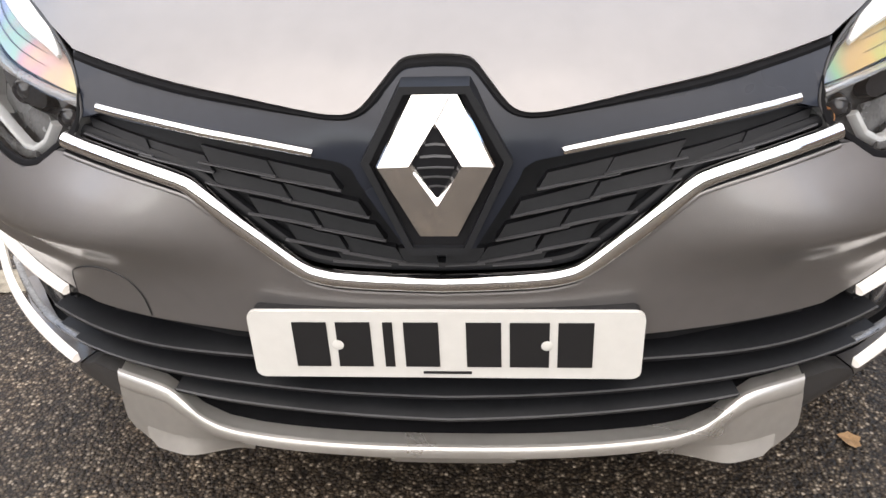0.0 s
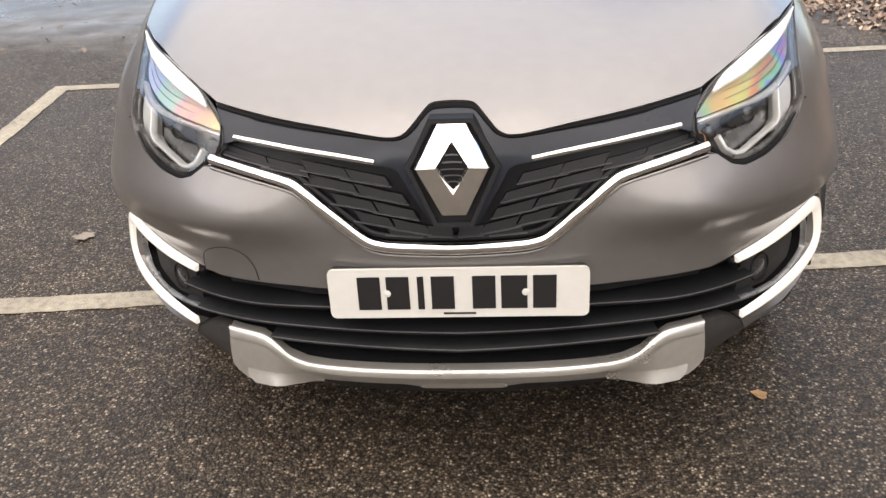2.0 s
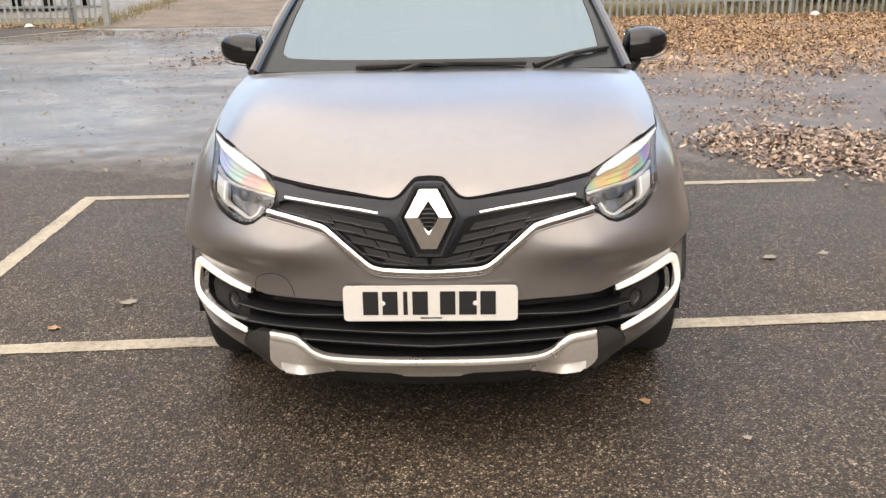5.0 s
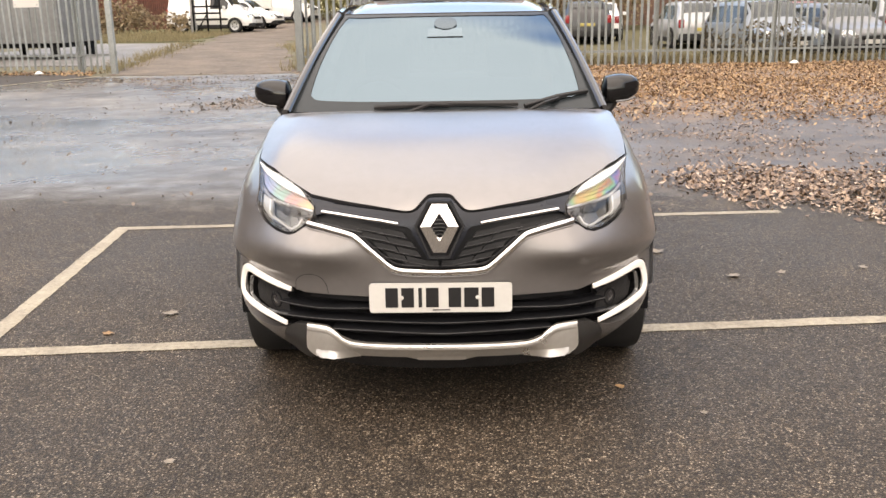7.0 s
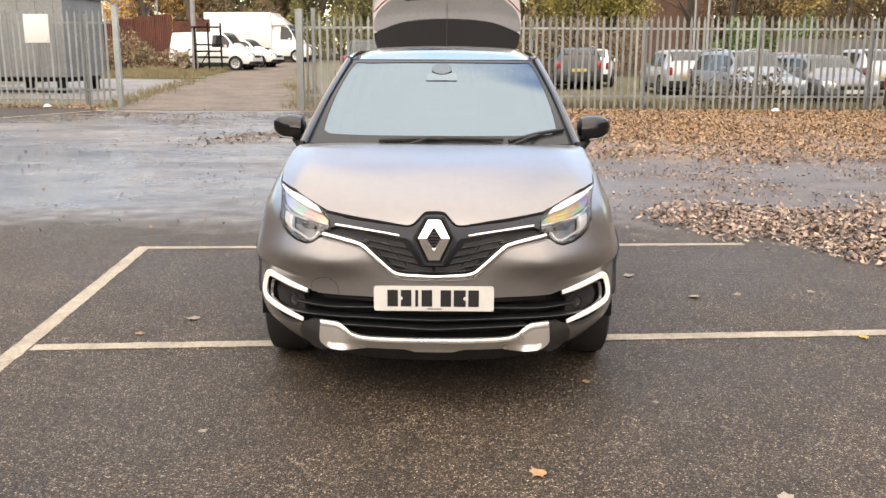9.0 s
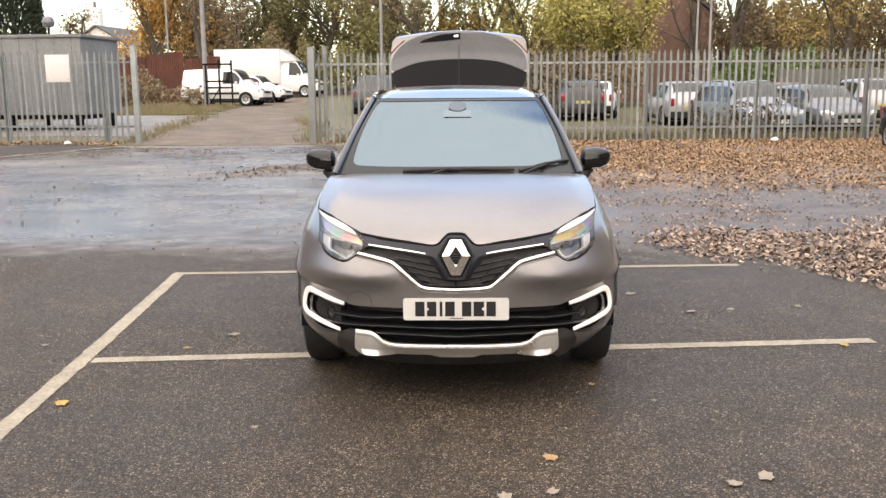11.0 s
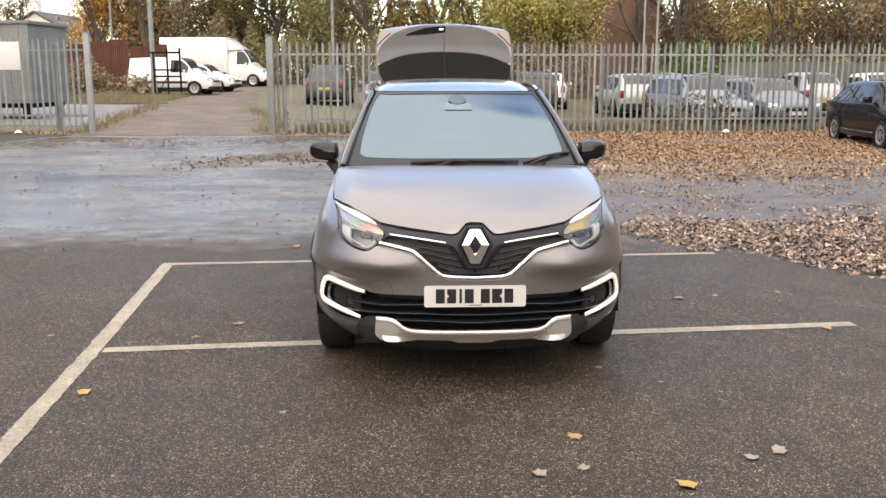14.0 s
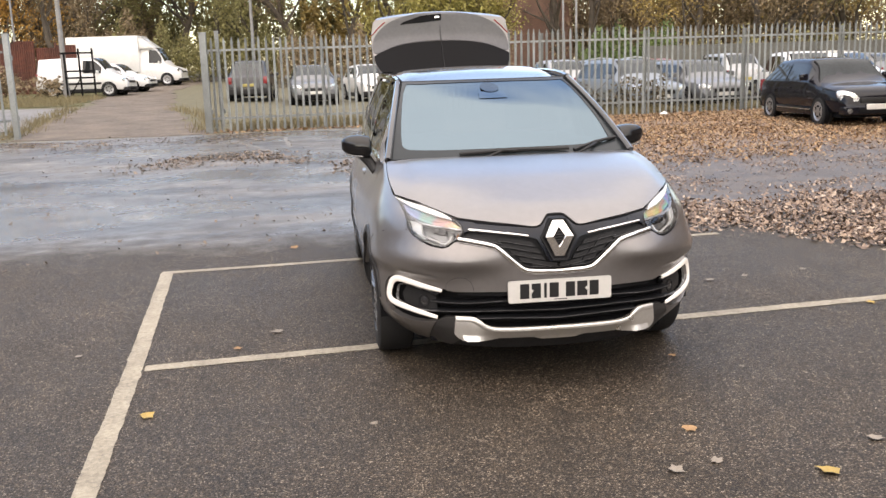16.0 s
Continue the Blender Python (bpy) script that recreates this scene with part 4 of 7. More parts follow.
# lower intake with slats, fog lamp pods and daytime lamps
SKID_TOP = [(0.508, 0.376), (0.432, 0.375), (0.402, 0.361), (0.374, 0.339), (0.334, 0.325), (0.28, 0.321), (0.133, 0.32), (0.0, 0.32)]
DRL_MID = [(0.568, 0.505), (0.63, 0.517), (0.70, 0.532), (0.748, 0.54), (0.774, 0.537), (0.79, 0.524), (0.801, 0.498), (0.81, 0.455), (0.807, 0.43), (0.79, 0.413), (0.72, 0.397), (0.65, 0.382), (0.592, 0.369)]
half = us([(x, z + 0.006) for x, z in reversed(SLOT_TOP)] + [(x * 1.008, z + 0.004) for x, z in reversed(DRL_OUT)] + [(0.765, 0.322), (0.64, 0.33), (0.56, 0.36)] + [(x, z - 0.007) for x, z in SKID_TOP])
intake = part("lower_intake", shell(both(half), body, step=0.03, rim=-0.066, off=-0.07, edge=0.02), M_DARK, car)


def fin(lip, front_off=-0.008, depth=0.058, rise=0.014, thick=0.007):
    """One intake slat: a thin fin whose front edge is the lip and which rises towards the back."""
    bm = bmesh.new()
    rows_ = []
    for u, z in lip:
        rows_.append([bm.verts.new(body(u, z + dz, off)) for dz, off in ((0.0, front_off - 0.002), (-0.002, front_off), (-thick, front_off - 0.001), (rise - thick, front_off - depth), (rise, front_off - depth))])
    for a, b in zip(rows_, rows_[1:]):
        for k in range(5):
            bm.faces.new((a[k], a[(k + 1) % 5], b[(k + 1) % 5], b[k]))
    bm.faces.new(rows_[0])
    bm.faces.new(rows_[-1][::-1])
    return bm


for lip in ([(0.628, 0.448), (0.47, 0.447), (0.27, 0.459), (0.0, 0.463)], [(0.645, 0.396), (0.43, 0.407), (0.267, 0.411), (0.0, 0.406)], [(0.415, 0.371), (0.235, 0.372), (0.0, 0.363)]):
    pts = spline(lip, 7)
    full = us([(-x, z) for x, z in pts] + pts[::-1][1:])
    slat = part("slat", fin(full), M_GRILLE, intake, "black horizontal intake slat")
    # pale line paints the light caught along the slat's front edge
    part("slat_lip", band([(a, z - 0.001) for a, z in full], 0.0028, body, 0.0022, -0.0085, sides=3), M_EDGE, slat)
part("slot_step", fin(us([(-0.5, 0.499), (-0.3, 0.497), (-0.1, 0.497), (0.1, 0.497), (0.3, 0.497), (0.5, 0.499)]), -0.016, 0.05, 0.004, 0.016), M_GRILLE, intake)

for s in (1, -1):
    pod = part("fog_lamp_pod", shell(flip(us([(0.752, 0.503), (0.70, 0.508), (0.61, 0.497), (0.607, 0.398), (0.69, 0.388), (0.765, 0.41), (0.775, 0.46)]), s), body, step=0.02, rim=0.03, off=-0.035), M_PLASTIC, car)
    c = front(s * 0.672, 0.437, -0.04)
    lens_pose = Matrix.Translation(c) @ (front(s * 0.672, 0.437, 0.1) - front(s * 0.672, 0.437, 0)).to_track_quat("Z", "Y").to_matrix().to_4x4()
    part("fog_lamp_bezel", lathem([(0.034, -0.02), (0.034, 0.004), (0.032, 0.007), (0.029, 0.007), (0.027, 0.0)], 24, lens_pose), M_GRILLE, pod)
    part("fog_lamp_lens", lathem([(0.029, 0.0), (0.025, 0.003), (0.014, 0.006), (0.0, 0.007)], 24, lens_pose), M_FOG, pod)
    bm = band(flip(us([(0.6, 0.475), (0.66, 0.497), (0.735, 0.506)]), s), 0.02, body, 0.012, -0.03)
    part("pod_brow", bm, M_GRILLE, pod)
    d = flip(us(spline(DRL_MID, 5)), s)
    part("daytime_lamp", band(d, lambda t: 0.017 + 0.018 * math.sin(math.pi * min(max(t * 1.04 - 0.02, 0), 1)) ** 0.75, body, 0.013, 0.0, sides=8), M_DRL, car, "lit white C-shaped daytime lamp")
    inner = flip(us(spline([(0.575, 0.492), (0.64, 0.499), (0.71, 0.511), (0.752, 0.512), (0.777, 0.495), (0.785, 0.44), (0.772, 0.415), (0.70, 0.393), (0.6, 0.396)], 5)), s)
    part("pod_chrome", band(inner, 0.009, body, 0.012, -0.02, sides=5), M_LAMPMID, car, "dull trim inside the daytime lamp")
    def tuck(u, z, off=0.0):
        """The lower corner turns under towards the ground."""
        return body(u, z, off - 0.22 * smooth(0.5, 0.64, abs(body_point(u, z).x)) * max(0.32 - z, 0))
    # lower corner and its dark trim
    low_loop = us([(0.6, 0.349), (0.65, 0.335), (0.72, 0.329), (0.775, 0.339), (0.80, 0.352)]) + [(by_y(0.47, 0.36), 0.36), (by_y(0.51, 0.31), 0.31), (by_y(0.525, 0.245), 0.245), (by_y(0.5, 0.205), 0.205)] + us([(0.7, 0.188), (0.634, 0.184)])
    part("lower_corner", shell(flip(low_loop, s), tuck, step=0.02, rim=0.03, off=-0.002), M_PAINT, car, "taupe lower bumper corner")
    trim_loop = us([(0.507, 0.374), (0.56, 0.372), (0.597, 0.349), (0.631, 0.186), (0.52, 0.205), (0.482, 0.245), (0.496, 0.3)])
    part("corner_trim", shell(flip(trim_loop, s), tuck, step=0.015, rim=0.03, off=-0.001), M_TRIM, car, "dark grey plastic corner trim")

# skid plate
skid_half = us(list(reversed(SKID_TOP)) + [(0.513, 0.33), (0.514, 0.286), (0.503, 0.272), (0.48, 0.257), (0.34, 0.256), (0.3, 0.263), (0.13, 0.263), (0.09, 0.25), (0.0, 0.249)])


def skid_chart(u, z, off=0.0):
    """The plate stands upright at its ends and falls back below its rim in the middle."""
    x = body_point(u, z).x
    ends = smooth(0.32, 0.42, abs(x))
    y = front_y(x, 0.365) + 0.8 * (1 - ends) * max(0.306 - z, 0) + 0.25 * ends * max(z - 0.35, 0)
    return Vector((x, y - off, z))


def pad_chart(u, z, off=0.0):
    a = abs(body_point(u, z).x)
    return skid_chart(u, z, off + min(0.014 if a > 0.2 else 0.008, 0.36 * max((0.29 if a > 0.2 else 0.272) - z, 0)))


skid = part("skid_plate", shell(both(skid_half), skid_chart, step=0.025, rim=0.03, off=0.006, edge=0.015), M_SATIN, car, "satin silver skid plate")
skid_line = spline(SKID_TOP, 4)
part("skid_rim", band(us([(x, z - 0.009) for x, z in skid_line] + [(-x, z - 0.009) for x, z in skid_line[::-1][1:]]), 0.028, skid_chart, 0.009, 0.004, sides=8), M_SATIN, skid)
for s in (1, -1):
    part("skid_pad", shell(flip(us([(0.478, 0.286), (0.45, 0.296), (0.36, 0.294), (0.322, 0.278), (0.305, 0.263), (0.34, 0.257), (0.46, 0.256), (0.476, 0.268)]), s), pad_chart, step=0.012, rim=0.03, off=0.004), M_SATIN, skid)
part("skid_pad", shell(both(us([(0.0, 0.272), (0.07, 0.271), (0.086, 0.263), (0.094, 0.254), (0.085, 0.25), (0.0, 0.249)])), pad_chart, step=0.012, rim=0.02, off=0.004), M_SATIN, skid)
part("chin", shell(both(us([(0.0, 0.262), (0.3, 0.262), (0.52, 0.245), (0.53, 0.186), (0.3, 0.175), (0.0, 0.172)])), body, step=0.04, rim=0.05, off=-0.025), M_PLASTIC, car)

# tow-eye cap outline and plate
cap_line = spline([(-0.548, 0.507), (-0.545, 0.545), (-0.52, 0.568), (-0.48, 0.577), (-0.445, 0.566), (-0.425, 0.54), (-0.418, 0.507)], 5)
part("tow_eye_cap", shell(us([(a, b) for a, b in cap_line]), body, step=0.02, rim=0.004, off=0.0012), M_PAINT, car)
part("cap_gap", band(us(cap_line), 0.0022, body, 0.001, 0.001, sides=3), M_PLASTIC, car)

plate_loop = []
for cx, cz, a in ((0.248, 0.549, 0), (-0.248, 0.549, 90), (-0.248, 0.462, 180), (0.248, 0.462, 270)):
    plate_loop += [(cx + 0.012 * math.cos(radians(a + d)), cz + 0.012 * math.sin(radians(a + d))) for d in (0, 30, 60, 90)]
number_plate = part("number_plate", prism(plate_loop, "y", -0.009, -0.003), M_PLATE, car, "white plate with black bars")
part("plate_holder", prism([(a * 0.985, 0.5055 + (b - 0.5055) * 0.95) for a, b in plate_loop], "y", -0.0035, 0.03), M_PLASTIC, car)
for x, w in ((-0.178, 0.046), (-0.120, 0.046), (-0.074, 0.013), (-0.03, 0.046), (0.052, 0.046), (0.112, 0.052), (0.172, 0.046)):
    part("plate_bar", boxm(x - w / 2, x + w / 2, -0.0105, -0.0085, 0.470, 0.544), M_INK, number_plate)
part("plate_bar", boxm(-0.03, 0.035, -0.0102, -0.0085, 0.4575, 0.4615), M_INK, number_plate)
for x in (-0.142, 0.135):
    part("screw_cap", lathem([(0.0, -0.006), (0.006, -0.006), (0.008, 0.0), (0.0, 0.003)][::-1], 14, Matrix.Translation((x, -0.011, 0.507)) @ pose(0, 0, 0, 90)), M_PLATE, number_plate)

# headlamps
for s in (1, -1):
    loop = [(0.484, 0.758)] + LAMP_LOW + LAMP_OUT + LAMP_TOP + [(0.468, 0.784)]
    loop = flip(us(spline(loop, 3, closed=True)), s)
    lamp = part("headlamp", shell(loop, body, step=0.03, rim=-0.05, off=-0.055), M_LAMPMID, car, "clear wrap-round headlamp, unlit main beam")
    part("lamp_seam", band(loop, 0.0035, body, 0.002, -0.003, sides=4, closed=True), M_TRIM, lamp)
    part("lamp_seal", band(flip(us(spline([(0.462, 0.83), (0.463, 0.8), (0.475, 0.778), (0.503, 0.757), (0.534, 0.736), (0.564, 0.728), (0.61, 0.734), (0.655, 0.752), (0.69, 0.779)], 4)), s), 0.009, body, 0.004, -0.003, sides=4, taper=8), M_DARK, lamp)
    upper = us(spline([(0.474, 0.824), (0.535, 0.833), (0.61, 0.842), (0.665, 0.856), (0.706, 0.876), (0.73, 0.905), (0.748, 0.926), (0.70, 0.914), (0.635, 0.897), (0.57, 0.88), (0.52, 0.864), (0.49, 0.846)], 3, closed=True))
    part("upper_reflector", shell(flip(upper, s), body, step=0.02, rim=0.03, off=-0.02), M_IRID, lamp, "pale reflector with painted rainbow sheen")
    for rise in (0.013, 0.024):
        part("reflector_flute", band(flip(us(spline([(0.535, 0.833 + rise), (0.61, 0.842 + rise), (0.665, 0.856 + rise), (0.702, 0.876 + rise)], 4)), s), 0.0018, body, 0.002, -0.019, sides=4, taper=6), M_LAMPMID, lamp)
    part("light_guide", band(flip(us(spline([(0.472, 0.812), (0.535, 0.822), (0.61, 0.831), (0.67, 0.845), (0.703, 0.862)], 4)), s), 0.013, body, 0.012, -0.02), M_LAMPBACK, lamp)
    part("light_guide", band(flip(us(spline([(0.505, 0.854), (0.533, 0.868), (0.577, 0.882), (0.635, 0.898), (0.70, 0.913), (0.748, 0.928)], 4)), s), 0.026, body, 0.008, -0.008, taper=9), M_WHITE_VAN, lamp)
    part("outer_reflector", band(flip(us(spline([(0.704, 0.8), (0.708, 0.84), (0.715, 0.87), (0.728, 0.9), (0.745, 0.922)], 4)), s), 0.016, body, 0.005, -0.014, taper=6), M_LAMPMID, lamp)
    cup = us([(0.655, 0.832), (0.655, 0.785), (0.648, 0.774), (0.6, 0.758), (0.568, 0.746), (0.55, 0.746), (0.53, 0.758), (0.515, 0.782)])
    part("lamp_frame", band(flip(cup, s), 0.011, body, 0.014, -0.02, sides=6), M_LAMPPALE, lamp, "silver bracket-shaped inner frame")
    part("side_reflector", shell(flip(us([(0.662, 0.84), (0.662, 0.782), (0.64, 0.766), (0.665, 0.758), (0.69, 0.775), (0.703, 0.804), (0.703, 0.848)]), s), body, step=0.02, rim=0.02, off=-0.02), M_LAMPPALE, lamp)
    part("lower_reflector", shell(flip(us([(0.645, 0.802), (0.645, 0.781), (0.60, 0.763), (0.558, 0.752), (0.537, 0.764), (0.55, 0.786), (0.59, 0.788), (0.62, 0.802)]), s), body, step=0.02, rim=0.01, off=-0.032), M_LAMPMID, lamp)
    part("lamp_chin", band(flip(us(spline([(0.69, 0.79), (0.66, 0.764), (0.615, 0.746), (0.57, 0.738), (0.545, 0.742)], 4)), s), 0.01, body, 0.006, -0.012, sides=5), M_LAMPMID, lamp)
    part("dark_mask", shell(flip(us(spline([(0.64, 0.828), (0.635, 0.808), (0.595, 0.794), (0.555, 0.792), (0.545, 0.806), (0.56, 0.818), (0.6, 0.824)], 3, closed=True)), s), body, step=0.02, rim=0.02, off=-0.026), M_LAMPDARK, lamp)
    part("dark_mask", shell(flip(us([(0.532, 0.812), (0.514, 0.79), (0.53, 0.764), (0.55, 0.747), (0.525, 0.745), (0.495, 0.766), (0.472, 0.79), (0.47, 0.806)]), s), body, step=0.02, rim=0.02, off=-0.03), M_LAMPMID, lamp)
    for x, z, r in ((0.592, 0.808, 0.016), (0.506, 0.792, 0.014)):
        c = front(s * x, z, -0.032)
        m = Matrix.Translation(c) @ pose(0, 0, 0, 90)
        part("projector", lathem([(r * 1.15, -0.01), (r * 1.15, 0.01), (r, 0.012), (r * 0.9, 0.009), (r * 0.8, 0.01), (r * 0.4, 0.014), (0, 0.015)], 22, m), M_FOG, lamp)
    part("lamp_bulb_cap", lathem([(0.012, -0.02), (0.012, 0.02), (0.006, 0.026), (0, 0.027)], 14, Matrix.Translation(front(s * 0.49, 0.788, -0.04)) @ pose(0, 0, 0, 90)), M_ORANGE, lamp)
    lens = part("lens", shell(loop, body, step=0.025, rim=0.0, off=-0.003), M_LENS, lamp, "clear moulded lens")
    lens.visible_shadow = False

# flanks
def side_loop(points):
    return [(by_y(y, z), z) for y, z in points]


for s in (1, -1):
    top = []
    for x, y in ((0.757, 0.66), (0.76, 0.78), (0.757, 0.9), (0.745, 1.05)):
        z = bonnet_z(x + 0.005, y)
        top.append((by_x(x + 0.005, z), z))
    wing = us(LAMP_OUT) + top + side_loop([(1.18, 1.04), (1.27, 1.02), (1.29, 0.45)]) + side_loop(arc(AXLE_F, HUB, ARCH, 18, 118, 16)) + us([(0.716, 0.80)])
    part("wing", shell(flip(wing, s), body, step=0.035, rim=0.025), M_PAINT, car, "taupe metallic front wing")
    part("front_door", shell(flip(side_loop([(1.296, 0.46), (1.276, 1.02), (1.4, 1.045), (2.25, 1.06), (2.28, 0.46)]), s), body, step=0.05, rim=0.02), M_PAINT, car)
    part("rear_door", shell(flip(side_loop([(2.286, 0.46), (2.256, 1.06), (3.1, 1.075), (3.2, 0.9), (3.05, 0.6), (3.0, 0.46)]), s), body, step=0.05, rim=0.02), M_PAINT, car)
    part("rear_quarter", shell(flip(side_loop([(3.206, 0.9), (3.106, 1.075), (3.9, 1.085), (4.05, 0.9), (4.08, 0.5), (3.85, 0.42)] + arc(AXLE_R, HUB, ARCH, 15, 150, 16) + [(3.056, 0.6)]), s), body, step=0.05, rim=0.02), M_PAINT, car)
    part("sill", shell(flip(side_loop([(1.25, 0.21), (1.24, 0.455), (3.06, 0.455), (3.08, 0.21)]), s), body, step=0.06, rim=0.05, off=0.004), M_PLASTIC, car, "black plastic sill")
    for cy in (AXLE_F, AXLE_R):
        ring = [(by_y(y, z), z) for y, z in arc(cy, HUB, ARCH + 0.012, -12, 192 if cy == AXLE_R else 168, 26)]
        part("arch_trim", band(flip(ring, s), 0.045, body, 0.012, 0.0, sides=5), M_PLASTIC, car, "black wheel arch trim")
        r = ARCH + 0.005
        liner = grid(lambda u, v: Vector((s * (0.855 - 0.3 * min(v * 1.5, 1)), cy + r * math.cos(math.pi * (1.06 * u - 0.03)) * min(3 - 3 * v, 1), HUB + r * math.sin(math.pi * (1.06 * u - 0.03)) * min(3 - 3 * v, 1))), 24, 6)
        part("arch_liner", liner, M_DARK, car)
    # handle and small gap lines
    part("door_handle", boxm(s * (half_width(0.9) - 0.002) - 0.02, s * (half_width(0.9) - 0.002) + 0.02, 1.98, 2.16, 0.885, 0.915, 0.01), M_PAINT, car)
    part("door_handle", boxm(s * (half_width(0.915) - 0.002) - 0.02, s * (half_width(0.915) - 0.002) + 0.02, 2.86, 3.04, 0.9, 0.93, 0.01), M_PAINT, car)
    part("bumper_gap", band(flip(us([(0.716, 0.797)]) + side_loop([(0.45, 0.765), (0.6, 0.72), (0.68, 0.665)]), s), 0.004, body, 0.001, 0.0005, sides=3), M_DARK, car)

# wheels
def wheel(x, y, s):
    m = Matrix.Translation((x, y, HUB)) @ pose(0, 0, 0, 0, 90 * s)
    w = part("wheel", lathem([(0.2, -0.09), (0.222, -0.098), (0.29, -0.1), (0.316, -0.088), (0.325, -0.06), (0.326, 0.06), (0.316, 0.088), (0.29, 0.1), (0.222, 0.098), (0.2, 0.09)], 40, m, False), M_RUBBER, car, "black road tyre on alloy wheel")
    w.name = "wheel"
    part("rim", lathem([(0.205, -0.085), (0.218, 0.094), (0.212, 0.1), (0.2, 0.085), (0.19, 0.03), (0.0, 0.02)], 40, m), M_LAMPDARK, w)
    for k in range(5):
        a = 2 * math.pi * k / 5
        bm = bmesh.new()
        for da in (-0.16, 0.16):
            tube(bm, [m @ Vector((0.05 * math.cos(a), 0.05 * math.sin(a), 0.075)), m @ Vector((0.13 * math.cos(a + da * 0.7), 0.13 * math.sin(a + da * 0.7), 0.088)), m @ Vector((0.207 * math.cos(a + da), 0.207 * math.sin(a + da), 0.085))], 0.016, 6)
        part("spoke", bm, M_LAMPMID, w)
    part("hub_cap", lathem([(0.06, 0.03), (0.06, 0.085), (0.03, 0.1), (0, 0.101)], 20, m), M_ALLOY, w)


for s in (1, -1):
    wheel(s * 0.765, AXLE_F, s)
    wheel(s * 0.765, AXLE_R, s)

# floor pan and firewall, so that no light passes through the body
part("underbody", boxm(-0.62, 0.62, 0.25, 3.95, 0.2, 0.34, 0.03), M_DARK, car)
part("engine_bay", boxm(-0.6, 0.6, 0.32, 1.0, 0.3, 0.8, 0.05), M_DARK, car)
part("rear_bumper", boxm(-0.82, 0.82, 3.85, 4.12, 0.3, 0.72, 0.08, 3), M_PAINT, car)

# windscreen, roof, pillars
def screen_pt(u, v, off=0.0):
    s = 2 * u - 1
    x = (0.725 * (1 - v) + 0.56 * v) * s
    y = (1.12 - 0.1 * (1 - s * s)) * (1 - v) + (1.965 - 0.075 * (1 - s * s)) * v - 0.03 * math.sin(math.pi * v)
    z = 1.06 * (1 - v) + 1.494 * v + 0.016 * math.sin(math.pi * v) + 0.012 * (1 - s * s) * (1 - v)
    return Vector((x, y - off * 0.45, z + off * 0.89))


ws = part("windscreen", grid(screen_pt, 28, 16), M_WINDSCREEN, car, "pale reflecting windscreen")
ws.visible_shadow = False
# printed edge, widened along the bottom to paint in the dark dash reflection
bm = shell([(0.0, 0.0), (1.0, 0.0), (1.0, 1.0), (0.0, 1.0)], screen_pt, holes=[spline([(0.06, 0.115), (0.11, 0.09), (0.3, 0.075), (0.7, 0.075), (0.89, 0.09), (0.94, 0.115), (0.96, 0.2), (0.976, 0.55), (0.972, 0.93), (0.9, 0.955), (0.5, 0.965), (0.1, 0.955), (0.028, 0.93), (0.024, 0.55), (0.04, 0.2)], 3, closed=True)], step=0.05, rim=0, off=0.003)
part("windscreen_border", bm, M_PRINT, ws, "dark printed glass border, wider below for the dash reflection")

roof_crest = table([(1.85, 1.488), (2.0, 1.516), (2.2, 1.553), (2.6, 1.588), (3.2, 1.582), (3.8, 1.545)])
roof_half = table([(1.85, 0.555), (2.3, 0.585), (3.0, 0.6), (3.8, 0.575)])


def roof_pt(u, v):
    s = 2 * u - 1
    y0 = 1.97 - 0.075 * (1 - s * s)
    y = y0 + (3.8 - y0) * v
    w = roof_half(y)
    edge = max(abs(s) - 0.75, 0) / 0.25
    return Vector((w * s, y, roof_crest(y) - 0.03 * s * s - 0.047 * edge ** 2))


part("roof", grid(roof_pt, 32, 30), M_BLACK_PAINT, car, "gloss black roof reflecting the sky")
part("headlining", grid(lambda u, v: roof_pt(u, v) - Vector((0, 0, 0.03)), 12, 10), M_LINER, car)
part("roof_trim", tubem([screen_pt(k / 16, 1.0) + Vector((0, 0.002, 0.0)) for k in range(17)], 0.007, 6), M_PLASTIC, car)

rail = table([(1.1, 1.07), (1.5, 1.31), (1.95, 1.49), (2.3, 1.515), (3.0, 1.525), (3.8, 1.49)])
rail_x = table([(1.1, 0.735), (1.5, 0.662), (1.95, 0.583), (2.3, 0.592), (3.0, 0.607), (3.8, 0.585)])


def glasshouse(y, v, off=0.0):
    """The sloping side above the belt: v from the belt to the roof rail."""
    b = Vector((0.77 * flank(y), y, 1.045 + 0.012 * (y - 1.2)))
    t = Vector((rail_x(y), y, rail(y)))
    p = b.lerp(t, v)
    p.x += 0.02 * math.sin(math.pi * min(max(v, 0), 1)) + off
    return p


